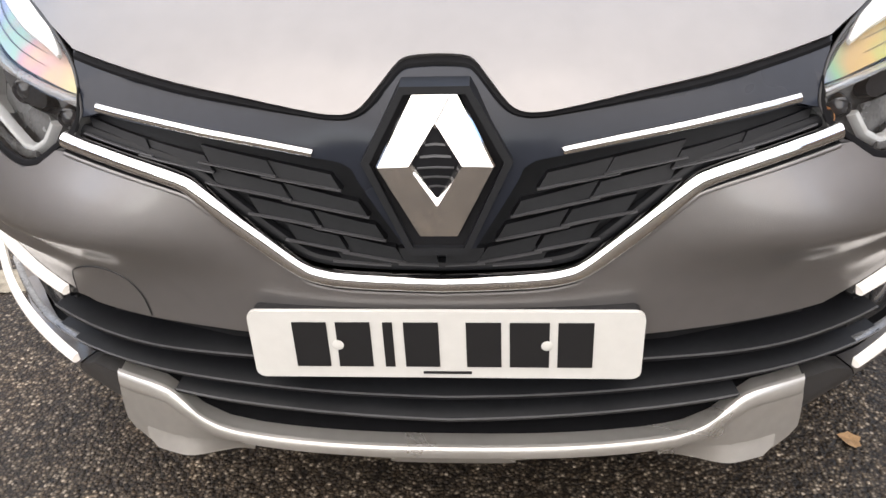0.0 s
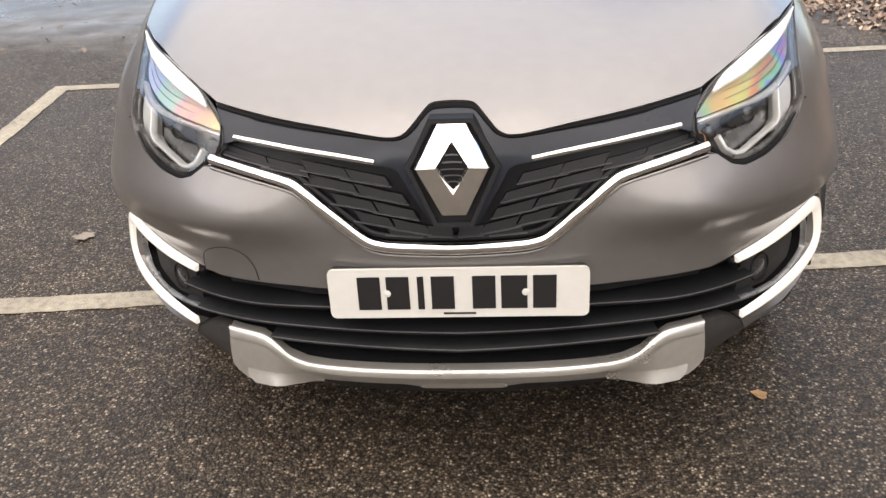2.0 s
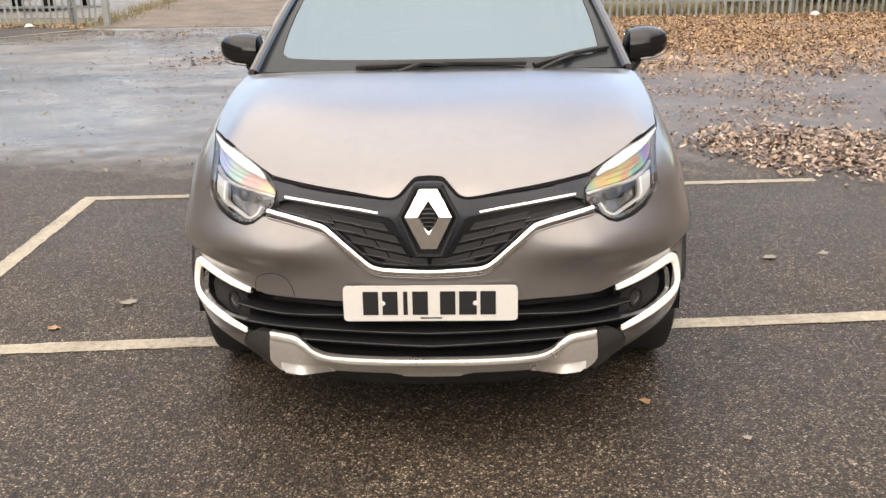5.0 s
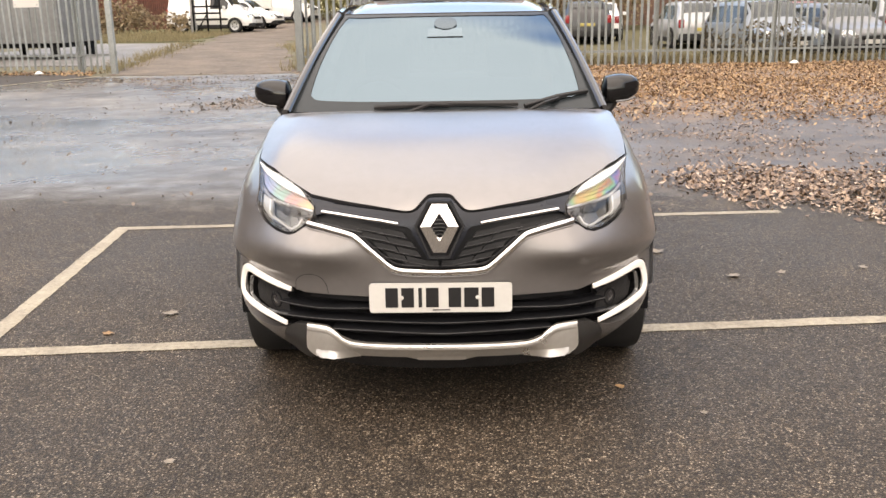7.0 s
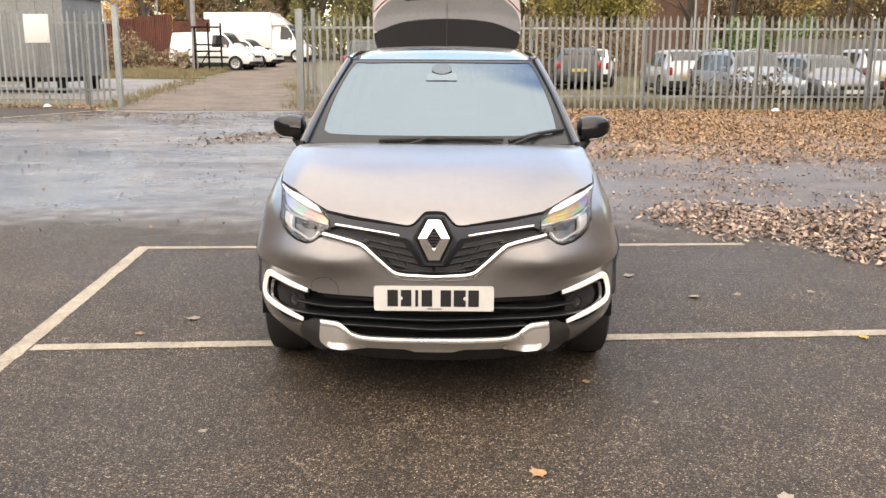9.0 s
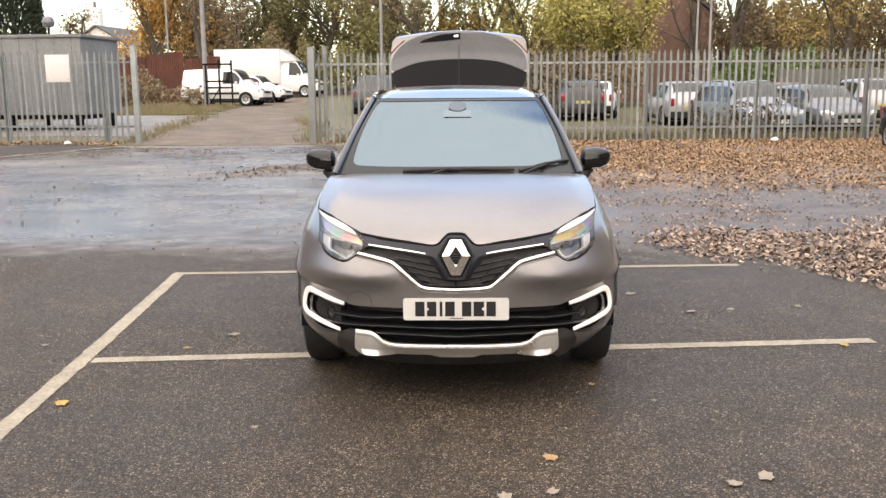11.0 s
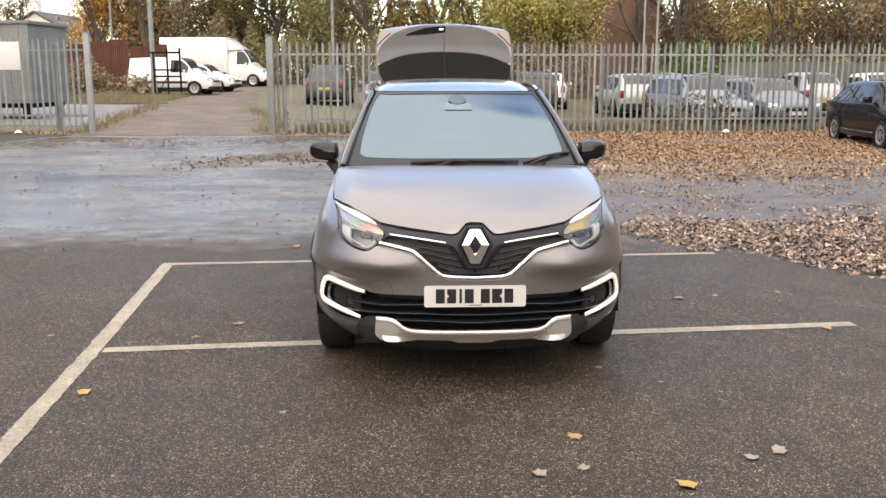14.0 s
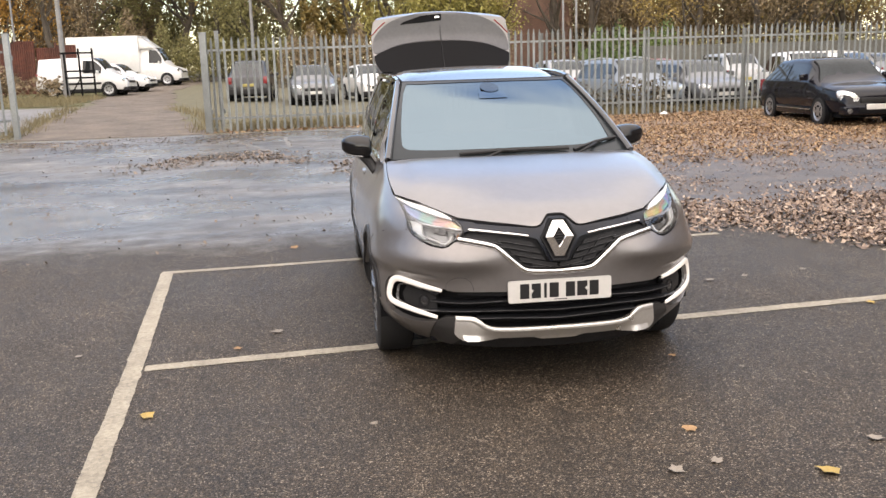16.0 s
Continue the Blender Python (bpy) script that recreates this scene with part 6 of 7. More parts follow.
def vehicle(name, label, category, paint, at, L=4.3, W=1.8, H=1.6, belt=0.98, bonnet=0.95, yc=1.0, yf=1.75, yr=3.4, yt=4.0, tail=1.0, nose_h=0.72, wheel_r=0.33, glass_m=None, rear_glass=True, side_end=None, group="", arches=True, yellow=True, rails=False, axle_r=None, trim=None, plate_z=0.42):
    """A car or van whose nose points along -y at y = 0: one smooth body with window panes, lamps, wheels, bumpers and plates as parts."""
    glass_m = glass_m or M_PANE
    trim = trim or M_PLASTIC
    top = table([(0, nose_h - 0.1), (0.06, nose_h), (0.25, nose_h + 0.08), (yc, bonnet), (yf, H - 0.03), ((yf + yr) / 2, H), (yr, H - 0.05), (yt, tail), (L - 0.04, tail - 0.1), (L, tail - 0.35)])
    hw = W / 2

    def plan(y):
        return hw * (1 - 0.2 * max(0, 1 - y / 0.65) ** 2.2 - 0.1 * max(0, 1 - (L - y) / 0.45) ** 2.2)

    def ring(y):
        w, t = plan(y), top(y)
        k = smooth(belt - 0.08, belt + 0.35, t)
        tw = w * (0.93 - 0.2 * k)
        b = min(belt, t - 0.1)
        low = 0.3
        brow = max(t - 0.07 - 0.02 * k, b + 0.055)
        half = [(w * 0.94, low), (w * 0.995, low + 0.14), (w, (low + b) / 2 + 0.05), (w * 0.985, b - 0.04), (w * 0.965, b), (tw + 0.02, brow), (tw - 0.02, max(t - 0.025, brow + 0.01)), (tw * 0.75, t + 0.012 * (1 - k)), (tw * 0.35, t + 0.012 * k + 0.03 * (1 - k))]
        return half
    ys = sorted({0.0, 0.03, 0.09, 0.18, 0.3, 0.5, 0.7, yc, (yc * 2 + yf) / 3, (yc + 2 * yf) / 3, yf, yf + 0.15, (yf + yr) / 2, yr - 0.15, yr, (yr * 2 + yt) / 3, (yr + 2 * yt) / 3, yt, L - 0.3 if L - 0.3 > yt else yt + 0.02, L - 0.1, L - 0.03, L})
    v = tagged(empty(name, at), label, category, group=group)
    bm = bmesh.new()
    rows = []
    for y in ys:
        h = ring(y)
        rows.append([bm.verts.new((x, y, z)) for x, z in h] + [bm.verts.new((-x, y, z)) for x, z in h[::-1]])
    n = len(rows[0])
    for a, b in zip(rows, rows[1:]):
        for i in range(n):
            bm.faces.new((a[i], a[(i + 1) % n], b[(i + 1) % n], b[i]))
    bm.faces.new(rows[0])
    bm.faces.new(rows[-1][::-1])
    part("body", bm, paint, v, smooth=50)

    def top_pt(u, w, off=0.012):
        y = w
        h = ring(y)
        return Vector((h[6][0] * 0.97 * (2 * u - 1), y, top(y) + off - 0.02 * (2 * u - 1) ** 2))
    part("windscreen_seal", grid(lambda a, c: top_pt(-0.025 + 1.05 * a, yc + 0.06 + (yf - yc - 0.07) * c, 0.006) + Vector((0, -0.006, 0)), 8, 6), M_DARK, v)
    part("windscreen", grid(lambda a, c: top_pt(a, yc + 0.1 + (yf - yc - 0.16) * c) + Vector((0, -0.012, 0)), 8, 6), glass_m, v)
    if rear_glass:
        part("rear_window_seal", grid(lambda a, c: top_pt(0.03 + 0.94 * a, yr + (yt - yr - 0.04) * c * 0.8, 0.006) + Vector((0, 0.006, 0)), 8, 6), M_DARK, v)
        part("rear_window", grid(lambda a, c: top_pt(0.06 + 0.88 * a, yr + 0.03 + (yt - yr - 0.12) * c * 0.8) + Vector((0, 0.012, 0)), 8, 6), glass_m, v)
    panes = [(yc + 0.42, (yf + yr) / 2 - 0.04), ((yf + yr) / 2 + 0.04, side_end or yr + 0.02)] if side_end is None or side_end > (yf + yr) / 2 else [(yc + 0.35, side_end)]
    for s in (1, -1):
        def side(y, f, off=0.012):
            h = ring(y)
            a, b = h[4], h[5]
            return Vector((s * (a[0] + (b[0] - a[0]) * f + off), y, a[1] + (b[1] - a[1]) * f))
        for y0, y1 in panes:
            part("side_window", grid(lambda a, c: side(y0 + (y1 - y0) * a, 0.06 + 0.88 * c), 8, 2), M_CARGLASS, v)
        part("headlight", shell(spline([(hw * 0.5, nose_h - 0.13), (hw * 0.68, nose_h - 0.18), (hw * 0.86, nose_h - 0.14), (hw * 0.94, nose_h - 0.02), (hw * 0.88, nose_h + 0.055), (hw * 0.7, nose_h + 0.03), (hw * 0.55, nose_h - 0.04)], 3, closed=True), lambda a, b, off: Vector((s * a, 0.62 * max(0, a / hw - 0.48) ** 1.5 - 0.035 - off * 0.5 + 0.12 * max(b - nose_h + 0.06, 0), b)), step=0.06, rim=0.08), M_LAMPBACK, v, "clear headlight")
        part("tail_light", boxm(min(s * hw * 0.72, s * hw * 0.93), max(s * hw * 0.72, s * hw * 0.93), L - 0.13, L + 0.012, tail - 0.32, tail - 0.04, 0.03), M_RED, v, "red tail light")
        part("door_mirror", boxm(s * (hw + 0.08) - 0.09, s * (hw + 0.08) + 0.09, yc + 0.42, yc + 0.52, belt + 0.02, belt + 0.16, 0.035), paint, v)
        if rails:
            part("roof_bar", tubem([(s * hw * 0.66, yf + 0.1, H + 0.0), (s * hw * 0.67, (yf + yr) / 2, H + 0.05), (s * hw * 0.66, yr - 0.05, H - 0.01)], 0.018, 6), M_SATIN, v)
        part("sill", boxm(s * hw * 0.97 - 0.03, s * hw * 0.97 + 0.03, 0.9, L - 0.9, 0.2, 0.36, 0.02), trim, v)
        for y in (0.82, axle_r or L - 0.78):
            m = Matrix.Translation((s * (hw - 0.1), y, wheel_r)) @ pose(0, 0, 0, 0, 90 * s)
            if arches:
                part("arch", lathem([(wheel_r + 0.045, 0.0), (wheel_r + 0.045, 0.107), (wheel_r - 0.02, 0.107)], 26, m, False), M_DARK, v)
            w = part("wheel", lathem([(wheel_r * 0.6, -0.1), (wheel_r * 0.95, -0.1), (wheel_r, -0.07), (wheel_r, 0.09), (wheel_r * 0.95, 0.118), (wheel_r * 0.66, 0.12), (wheel_r * 0.64, 0.1)], 26, m, False), M_RUBBER, v, "wheel with black tyre")
            part("rim", lathem([(wheel_r * 0.67, 0.02), (wheel_r * 0.7, 0.122), (wheel_r * 0.64, 0.124), (wheel_r * 0.56, 0.11), (wheel_r * 0.2, 0.12), (0, 0.122)], 26, m), M_ALLOY, w, "silver wheel trim")
            for k in range(6):
                a = 2 * math.pi * k / 6
                c = m @ Vector((wheel_r * 0.36 * math.cos(a), wheel_r * 0.36 * math.sin(a), 0.114))
                part("rim_slot", boxm(-0.004, 0.004, -0.02, 0.02, -0.045, 0.045), M_DARK, w).matrix_basis = Matrix.Translation(c) @ pose(0, 0, 0, math.degrees(a) + 90)
    part("front_bumper", boxm(-hw * 0.86, hw * 0.86, -0.045, 0.3, 0.24, 0.42, 0.05, 3), trim, v)
    part("grille", boxm(-hw * 0.45, hw * 0.45, -0.03, 0.1, nose_h - 0.2, nose_h - 0.09, 0.02), M_PLASTIC, v)
    part("air_intake", boxm(-hw * 0.5, hw * 0.5, -0.052, 0.1, 0.27, 0.38, 0.02), M_DARK, v)
    part("front_plate", boxm(-0.26, 0.26, -0.056, -0.03, plate_z, plate_z + 0.11, 0.004), M_PLATE, v)
    part("rear_plate", boxm(-0.26, 0.26, L - 0.02, L + 0.02, tail - 0.42, tail - 0.31, 0.004), M_YPLATE, v)
    part("rear_bumper", boxm(-hw * 0.9, hw * 0.9, L - 0.22, L + 0.045, 0.26, 0.5, 0.05, 3), trim, v)
    part("underside", boxm(-hw * 0.8, hw * 0.8, 0.2, L - 0.2, 0.18, 0.36), M_DARK, v)
    return v


def at(x, y, rz):
    return pose(x, y, ground_z(x, y), 0, 0, rz)


SUV = dict(L=4.3, W=1.78, H=1.5, belt=0.96, bonnet=0.95, nose_h=0.74, yc=1.05, yf=1.75, yr=3.85, yt=4.25, tail=1.05, wheel_r=0.33, rails=True)
HATCH = dict(L=4.05, W=1.74, H=1.48, belt=0.94, bonnet=0.93, yc=0.95, yf=1.7, yr=3.3, yt=3.85, tail=1.0)
P_BLACK = mat("black_car_paint", (0.006, 0.006, 0.01), 0.08, spec=0.35, rough_var=0.04, scale=2)
P_SILVER = tint("silver_car_paint", (0.34, 0.345, 0.35), 0.4)
P_BLUE = tint("pale_blue_grey_paint", (0.2, 0.23, 0.26), 0.4)
P_GREY = tint("mid_grey_paint", (0.16, 0.165, 0.17), 0.4)
P_DARK = tint("dark_slate_paint", (0.016, 0.017, 0.02), 0.1)
P_WHITE = tint("white_car_paint", (0.72, 0.72, 0.71), 0.0)
P_RED = tint("dull_red_paint", (0.25, 0.06, 0.05), 0.2)
G = "cars parked behind the fence"
black_hatch = vehicle("parked_hatchback", "black small hatchback parked on fallen leaves before the fence", "car", P_BLACK, at(9.86, 13.1, -3.4), **{**HATCH, "H": 1.38, "W": 1.67, "belt": 0.9, "bonnet": 0.87, "nose_h": 0.68, "tail": 0.95, "wheel_r": 0.29}, trim=P_BLACK, glass_m=M_SMOKED, plate_z=0.35)
for s in (1, -1):
    part("sill_strip", boxm(s * 0.845 - 0.008, s * 0.845 + 0.008, 1.2, 2.85, 0.305, 0.325, 0.004), M_CHROME, black_hatch, "thin chrome strip along the sill")
    part("door_handle", boxm(s * 0.838 - 0.012, s * 0.838 + 0.012, 2.2, 2.36, 0.735, 0.765, 0.008), P_BLACK, black_hatch)
    part("fog_lamp", lathem([(0.055, 0.0), (0.05, 0.012), (0.0, 0.016)], 14, Matrix.Translation((s * 0.6, -0.045, 0.33)) @ pose(0, 0, 0, 90)), M_LAMPMID, black_hatch)
vehicle("parked_suv", "dark slate off-roader seen from behind the fence", "car", P_DARK, at(4.0, 34.4, 180), group=G, **SUV)
vehicle("parked_hatchback", "silver hatchback with red tail lights behind the fence", "car", P_SILVER, at(7.4, 32.7, 184), group=G, **{**HATCH, "H": 1.55})
vehicle("parked_suv", "pale blue-grey off-roader facing the fence", "car", P_BLUE, at(8.35, 21.2, 9), group=G, **{**SUV, "H": 1.56})
vehicle("parked_suv", "mid-grey estate car facing the fence", "car", P_GREY, at(10.45, 21.6, 6), group=G, **{**HATCH, "H": 1.46, "L": 4.4, "yr": 3.7, "yt": 4.2})
vehicle("parked_hatchback", "white hatchback between other parked cars", "car", P_WHITE, at(5.5, 37.5, 170), group=G, **HATCH)
vehicle("parked_hatchback", "dark hatchback with red tail lights behind the fence", "car", P_DARK, at(-4.2, 37.8, 178), group=G, **{**HATCH, "H": 1.62})
vehicle("parked_suv", "grey off-roader with black grille behind the fence", "car", P_GREY, at(-1.6, 30.6, 4), group=G, **SUV)
vehicle("parked_hatchback", "white hatchback behind the fence", "car", P_WHITE, at(1.0, 33.0, 10), group=G, **HATCH)
vehicle("parked_hatchback", "white hatchback seen end-on behind the fence", "car", P_WHITE, at(14.6, 27.0, 170), group=G, **{**HATCH, "H": 1.6})
vehicle("parked_suv", "white off-roader behind the fence", "car", P_WHITE, at(16.6, 22.6, 30), group=G, **{**SUV, "H": 1.55})
vehicle("parked_hatchback", "dull red hatchback in the back row", "car", P_RED, at(11.8, 33.5, 175), group=G, **HATCH)
vehicle("parked_hatchback", "silver hatchback in the back row", "car", P_SILVER, at(14.6, 33.5, 182), group=G, **{**HATCH, "H": 1.6})
vehicle("parked_suv", "blue-grey off-roader in the back row", "car", P_BLUE, at(9.3, 34.5, 178), group=G, **SUV)
vehicle("parked_hatchback", "grey hatchback in the back row", "car", P_GREY, at(17.6, 30.5, 200), group=G, **HATCH)

vehicle("parked_hatchback", "white car half hidden behind the panel van", "car", P_WHITE, at(-10.2, 45.6, 82), **HATCH)
van = vehicle("delivery_van", "small white panel van parked on the verge", "van", M_WHITE_VAN, pose(-10.5, 41.9, ground_z(-12.5, 42), 0, 0.4, 84), L=4.25, W=1.83, H=1.82, belt=1.05, bonnet=1.08, nose_h=0.8, yc=0.8, yf=1.55, yr=4.1, yt=4.2, tail=1.15, wheel_r=0.32, rear_glass=False, side_end=2.0)
for s in (1, -1):
    part("side_moulding", boxm(s * 0.915 - 0.02, s * 0.915 + 0.02, 1.15, 3.1, 0.56, 0.66, 0.01), M_PLASTIC, van, "black rubbing strip")
    part("door_handle", boxm(s * 0.9 - 0.03, s * 0.9 + 0.03, 2.0, 2.16, 0.9, 0.94, 0.01), M_PLASTIC, van)
truck = vehicle("box_truck", "white box truck parked on the verge", "truck", M_WHITE_VAN, pose(-9.9, 54.6, ground_z(-12, 55), 0, 0.4, 84), L=2.6, W=2.05, H=2.3, belt=1.3, bonnet=1.2, nose_h=0.95, yc=0.75, yf=1.5, yr=2.45, yt=2.52, tail=1.6, wheel_r=0.36, rear_glass=False, side_end=1.85, axle_r=5.4)
part("cargo_box", boxm(-1.1, 1.1, 2.4, 6.7, 0.85, 3.0, 0.05), M_WHITE_VAN, truck, "white cargo box")
part("wind_deflector", prism([(1.5, 2.25), (2.4, 2.9), (2.4, 2.2)], "x", -0.95, 0.95, 0.05), M_WHITE_VAN, truck)
part("chassis", boxm(-0.5, 0.5, 2.2, 6.6, 0.5, 0.85), M_DARK, truck)
part("tail_board", boxm(-1.05, 1.05, 6.68, 6.76, 0.7, 1.6, 0.02), M_SATIN, truck)

# ---- trees, hedges, far buildings ----
M_BARK = mat("bark", (0.11, 0.09, 0.07), 0.9, dark=(0.05, 0.042, 0.035), scale=3, bump=0.02, bump_scale=18)


def leaf_mat(name, c):
    return mat(name, c, 0.7, island=0.45)


LEAF = {
    "orange": leaf_mat("orange_leaves", (0.42, 0.235, 0.06)),
    "gold": leaf_mat("gold_leaves", (0.3, 0.215, 0.07)),
    "olive": leaf_mat("olive_leaves", (0.2, 0.185, 0.075)),
    "yellowgreen": leaf_mat("yellow_green_leaves", (0.3, 0.265, 0.08)),
    "brown": leaf_mat("brown_leaves", (0.2, 0.148, 0.088)),
    "dark": leaf_mat("dark_evergreen_leaves", (0.022, 0.035, 0.02)),
    "bramble": leaf_mat("dull_bramble_leaves", (0.12, 0.095, 0.055)),
    "green": leaf_mat("green_hedge_leaves", (0.1, 0.145, 0.045)),
}


def from_arrays(name, verts, faces, material, parent=None, smooth=False):
    me = bpy.data.meshes.new(name)
    me.from_pydata(verts, [], faces)
    me.materials.append(material)
    ob = new(name, me)
    if parent:
        ob.parent = parent
    return ob


def sprays(rng, pts, size, fold=0.2):
    """A small bent leaf spray at each point, turned at random."""
    n = len(pts)
    a = rng.normal(0, 1, (n, 3))
    a /= np.linalg.norm(a, axis=1)[:, None]
    b = np.cross(a, rng.normal(0, 1, (n, 3)))
    b /= np.linalg.norm(b, axis=1)[:, None] + 1e-9
    c = np.cross(a, b)
    s = (size * rng.uniform(0.6, 1.4, n))[:, None]
    v = np.stack([pts - a * s, pts + b * s * 0.5 + c * s * fold, pts + a * s, pts - b * s * 0.5 + c * s * fold], 1).reshape(-1, 3)
    k = np.arange(n)[:, None] * 4
    f = np.concatenate([k + np.array([[0, 1, 2]]), k + np.array([[0, 2, 3]])])
    return v.tolist(), f.tolist()


def leaf_cloud(rng, centres, per, spread, size):
    pts = np.repeat(np.array(centres), per, 0)
    return sprays(rng, pts + rng.normal(0, spread, pts.shape), size)


def tree(x, y, h, kind, seed, density=1.0, spread=1.0, label="", trunk_r=0.16, low=0.25):
    rng = np.random.default_rng(seed)
    bm = bmesh.new()
    tips = []

    def limb(p, d, length, r, depth):
        pts, q = [p], Vector(p)
        for k in range(4):
            d = (d + Vector(rng.normal(0, 0.16, 3)) + Vector((0, 0, 0.05))).normalized()
            q = q + d * length / 4
            pts.append(q.copy())
        tube(bm, pts, lambda t: r * (1 - 0.6 * t), 5 if depth else 8, caps=False)
        if depth >= 3:
            tips.append(tuple(q))
            tips.append(tuple(pts[2]))
            return
        n = 3 if depth else int(5 + 3 * spread)
        for k in range(n):
            t = rng.uniform(0.35 if depth else low, 1.0)
            i = min(int(t * 4), 3)
            base = pts[i].lerp(pts[i + 1], t * 4 - i)
            out = Vector(rng.normal(0, 1, 3))
            out.z = abs(out.z) * 0.5 + 0.25
            limb(base, (d * 0.55 + out.normalized() * 0.8).normalized(), length * rng.uniform(0.42, 0.62) * (spread if not depth else 1), r * 0.42, depth + 1)
    limb(Vector((0, 0, -0.1)), Vector((0, 0, 1)), h * 0.72, trunk_r, 0)
    t = tagged(empty("tree", pose(x, y, ground_z(x, y))), label, "tree", group="trees beyond the yard")
    part("trunk", bm, M_BARK, t, smooth=60)
    if density > 0:
        vs, fs = leaf_cloud(rng, tips, int(30 * density), h * 0.055, 0.11)
        from_arrays("crown", vs, fs, LEAF[kind], t)
    return t


def shrub(name, x, y, w, d, h, kind, seed, n, label, category="hedge", size=0.095):
    rng = np.random.default_rng(seed)
    g = tagged(empty(name, pose(x, y, ground_z(x, y))), label, category)
    m = n // 22 + 1
    cu, cv_, cz = (np.repeat(q, 22)[:n] for q in (rng.uniform(-1, 1, m), rng.uniform(-1, 1, m), rng.uniform(0, 1, m) ** 0.6))
    u = np.clip(cu + rng.normal(0, 0.5, n) / w, -1, 1)
    v = np.clip(cv_ + rng.normal(0, 0.2, n), -1, 1)
    top = h * (0.75 + 0.25 * np.sin(u * w * 1.7 + seed) * np.cos(u * w * 0.63 + 2 * seed)) * (1 - 0.35 * np.abs(v) ** 3)
    z = np.clip(top * cz + rng.normal(0, 0.25, n), 0.02, top * 1.08)
    vs, fs = sprays(rng, np.stack([u * w / 2, v * d / 2 + rng.normal(0, 0.1, n), z], 1), size)
    from_arrays("foliage", vs, fs, LEAF[kind], g)
    bm = bmesh.new()
    for k in range(max(4, int(w * 1.2))):
        x0 = rng.uniform(-w / 2, w / 2)
        tube(bm, [(x0, 0, -0.05), (x0 + rng.normal(0, 0.2), rng.normal(0, 0.2), h * 0.45), (x0 + rng.normal(0, 0.45), rng.normal(0, 0.3), h * 0.95)], lambda t: 0.03 * (1 - 0.8 * t), 5)
    tagged(part("brushwood", bm, M_BARK, g), kind="stuff")
    return g


T = [
    (-21.0, 58, 9, "orange", 1.2, "orange autumn tree behind the rusty fence"),
    (-20.5, 64, 10, "gold", 1.0, "tall gold-leaved autumn tree"),
    (-20.0, 66, 12, "brown", 0.8, "tall half-bare brown tree"),
    (-16.5, 70, 12, "olive", 1.0, "olive-leaved tree behind the box truck"),
    (-12.5, 68, 12, "olive", 1.3, "olive-leaved tree behind the box truck"),
    (-9.0, 66, 11, "gold", 1.1, "tall gold-leaved autumn tree"),
    (-6.0, 62, 12, "olive", 1.2, "tall olive-leaved autumn tree"),
    (-2.5, 60, 11, "brown", 0.6, "tall half-bare brown tree"),
    (0.5, 64, 12, "olive", 0.7, "tall half-bare olive tree"),
    (3.5, 57, 10, "yellowgreen", 1.0, "leafy yellow-green autumn tree"),
    (6.3, 54, 9.5, "yellowgreen", 1.9, "bushy yellow-green autumn tree"),
    (9.0, 56, 9, "yellowgreen", 1.7, "bushy yellow-green autumn tree"),
    (15.5, 60, 11, "brown", 0.0, "bare winter tree with fine branches"),
    (18.0, 62, 12, "brown", 0.15, "bare winter tree with fine branches"),
    (23.2, 55, 11, "gold", 1.0, "tall gold-leaved autumn tree"),
    (26.8, 53, 11, "brown", 1.6, "tall brown-leaved autumn tree"),
    (28.0, 56, 12, "orange", 0.8, "tall orange autumn tree"),
    (32.5, 58, 12, "olive", 1.3, "tall olive-leaved autumn tree"),
    (37.0, 60, 12, "gold", 1.3, "tall gold-leaved autumn tree"),
    (-29.2, 64, 5.5, "brown", 0.2, "small bare tree beyond the yard"),
    (-18.0, 58, 9, "brown", 0.5, "tall half-bare brown tree"),
    (13.0, 70, 12, "olive", 1.0, "olive-leaved tree behind the brick building"),
]
for k, (x, y, h, kind, dens, lab) in enumerate(T):
    tree(x, y, h, kind, 40 + k, density=dens * 1.6, spread=1.0, label=lab, trunk_r=0.15 + 0.012 * h, low=0.12)

shrub("hedge", 15.4, 46, 5.2, 2.0, 3.6, "green", 3, 7000, "clipped green hedge behind the wall")
shrub("hedge", 26.5, 48, 14, 3.0, 3.2, "olive", 4, 5200, "rough olive hedge beyond the wall")
shrub("thicket", -9.0, 60, 12, 3.0, 4.2, "olive", 5, 12000, "dense olive undergrowth beneath trees", "bush")
shrub("thicket", 3.0, 52, 14, 3.0, 4.0, "brown", 6, 12000, "dense brown undergrowth beneath trees", "bush")
shrub("thicket", -18.0, 60, 10, 3.0, 5.0, "brown", 7, 12000, "dense brown undergrowth beneath trees", "bush")
shrub("thicket", 30, 64, 30, 3.0, 9.5, "brown", 9, 34000, "dense brown undergrowth beneath trees", "bush", 0.13)
for k, (x, w, h, kind) in enumerate([(-19, 10, 9, "brown"), (-12, 10, 9.5, "olive"), (-5, 10, 10, "olive"), (2, 10, 9, "gold"), (21, 9, 9, "brown"), (27, 10, 11, "brown"), (33, 10, 11.5, "gold"), (39, 11, 10.5, "olive")]):
    shrub("thicket", x, 72 + k % 3, w, 3.0, h, kind, 60 + k, 10000, {"brown": "tall brown far thicket", "olive": "tall olive far thicket", "gold": "tall golden far thicket"}[kind], "bush", 0.17)
shrub("bramble", -15.6, 40.2, 4.6, 1.2, 1.3, "brown", 11, 1700, "scrubby brambles before the rusty fence", "bush", 0.08)
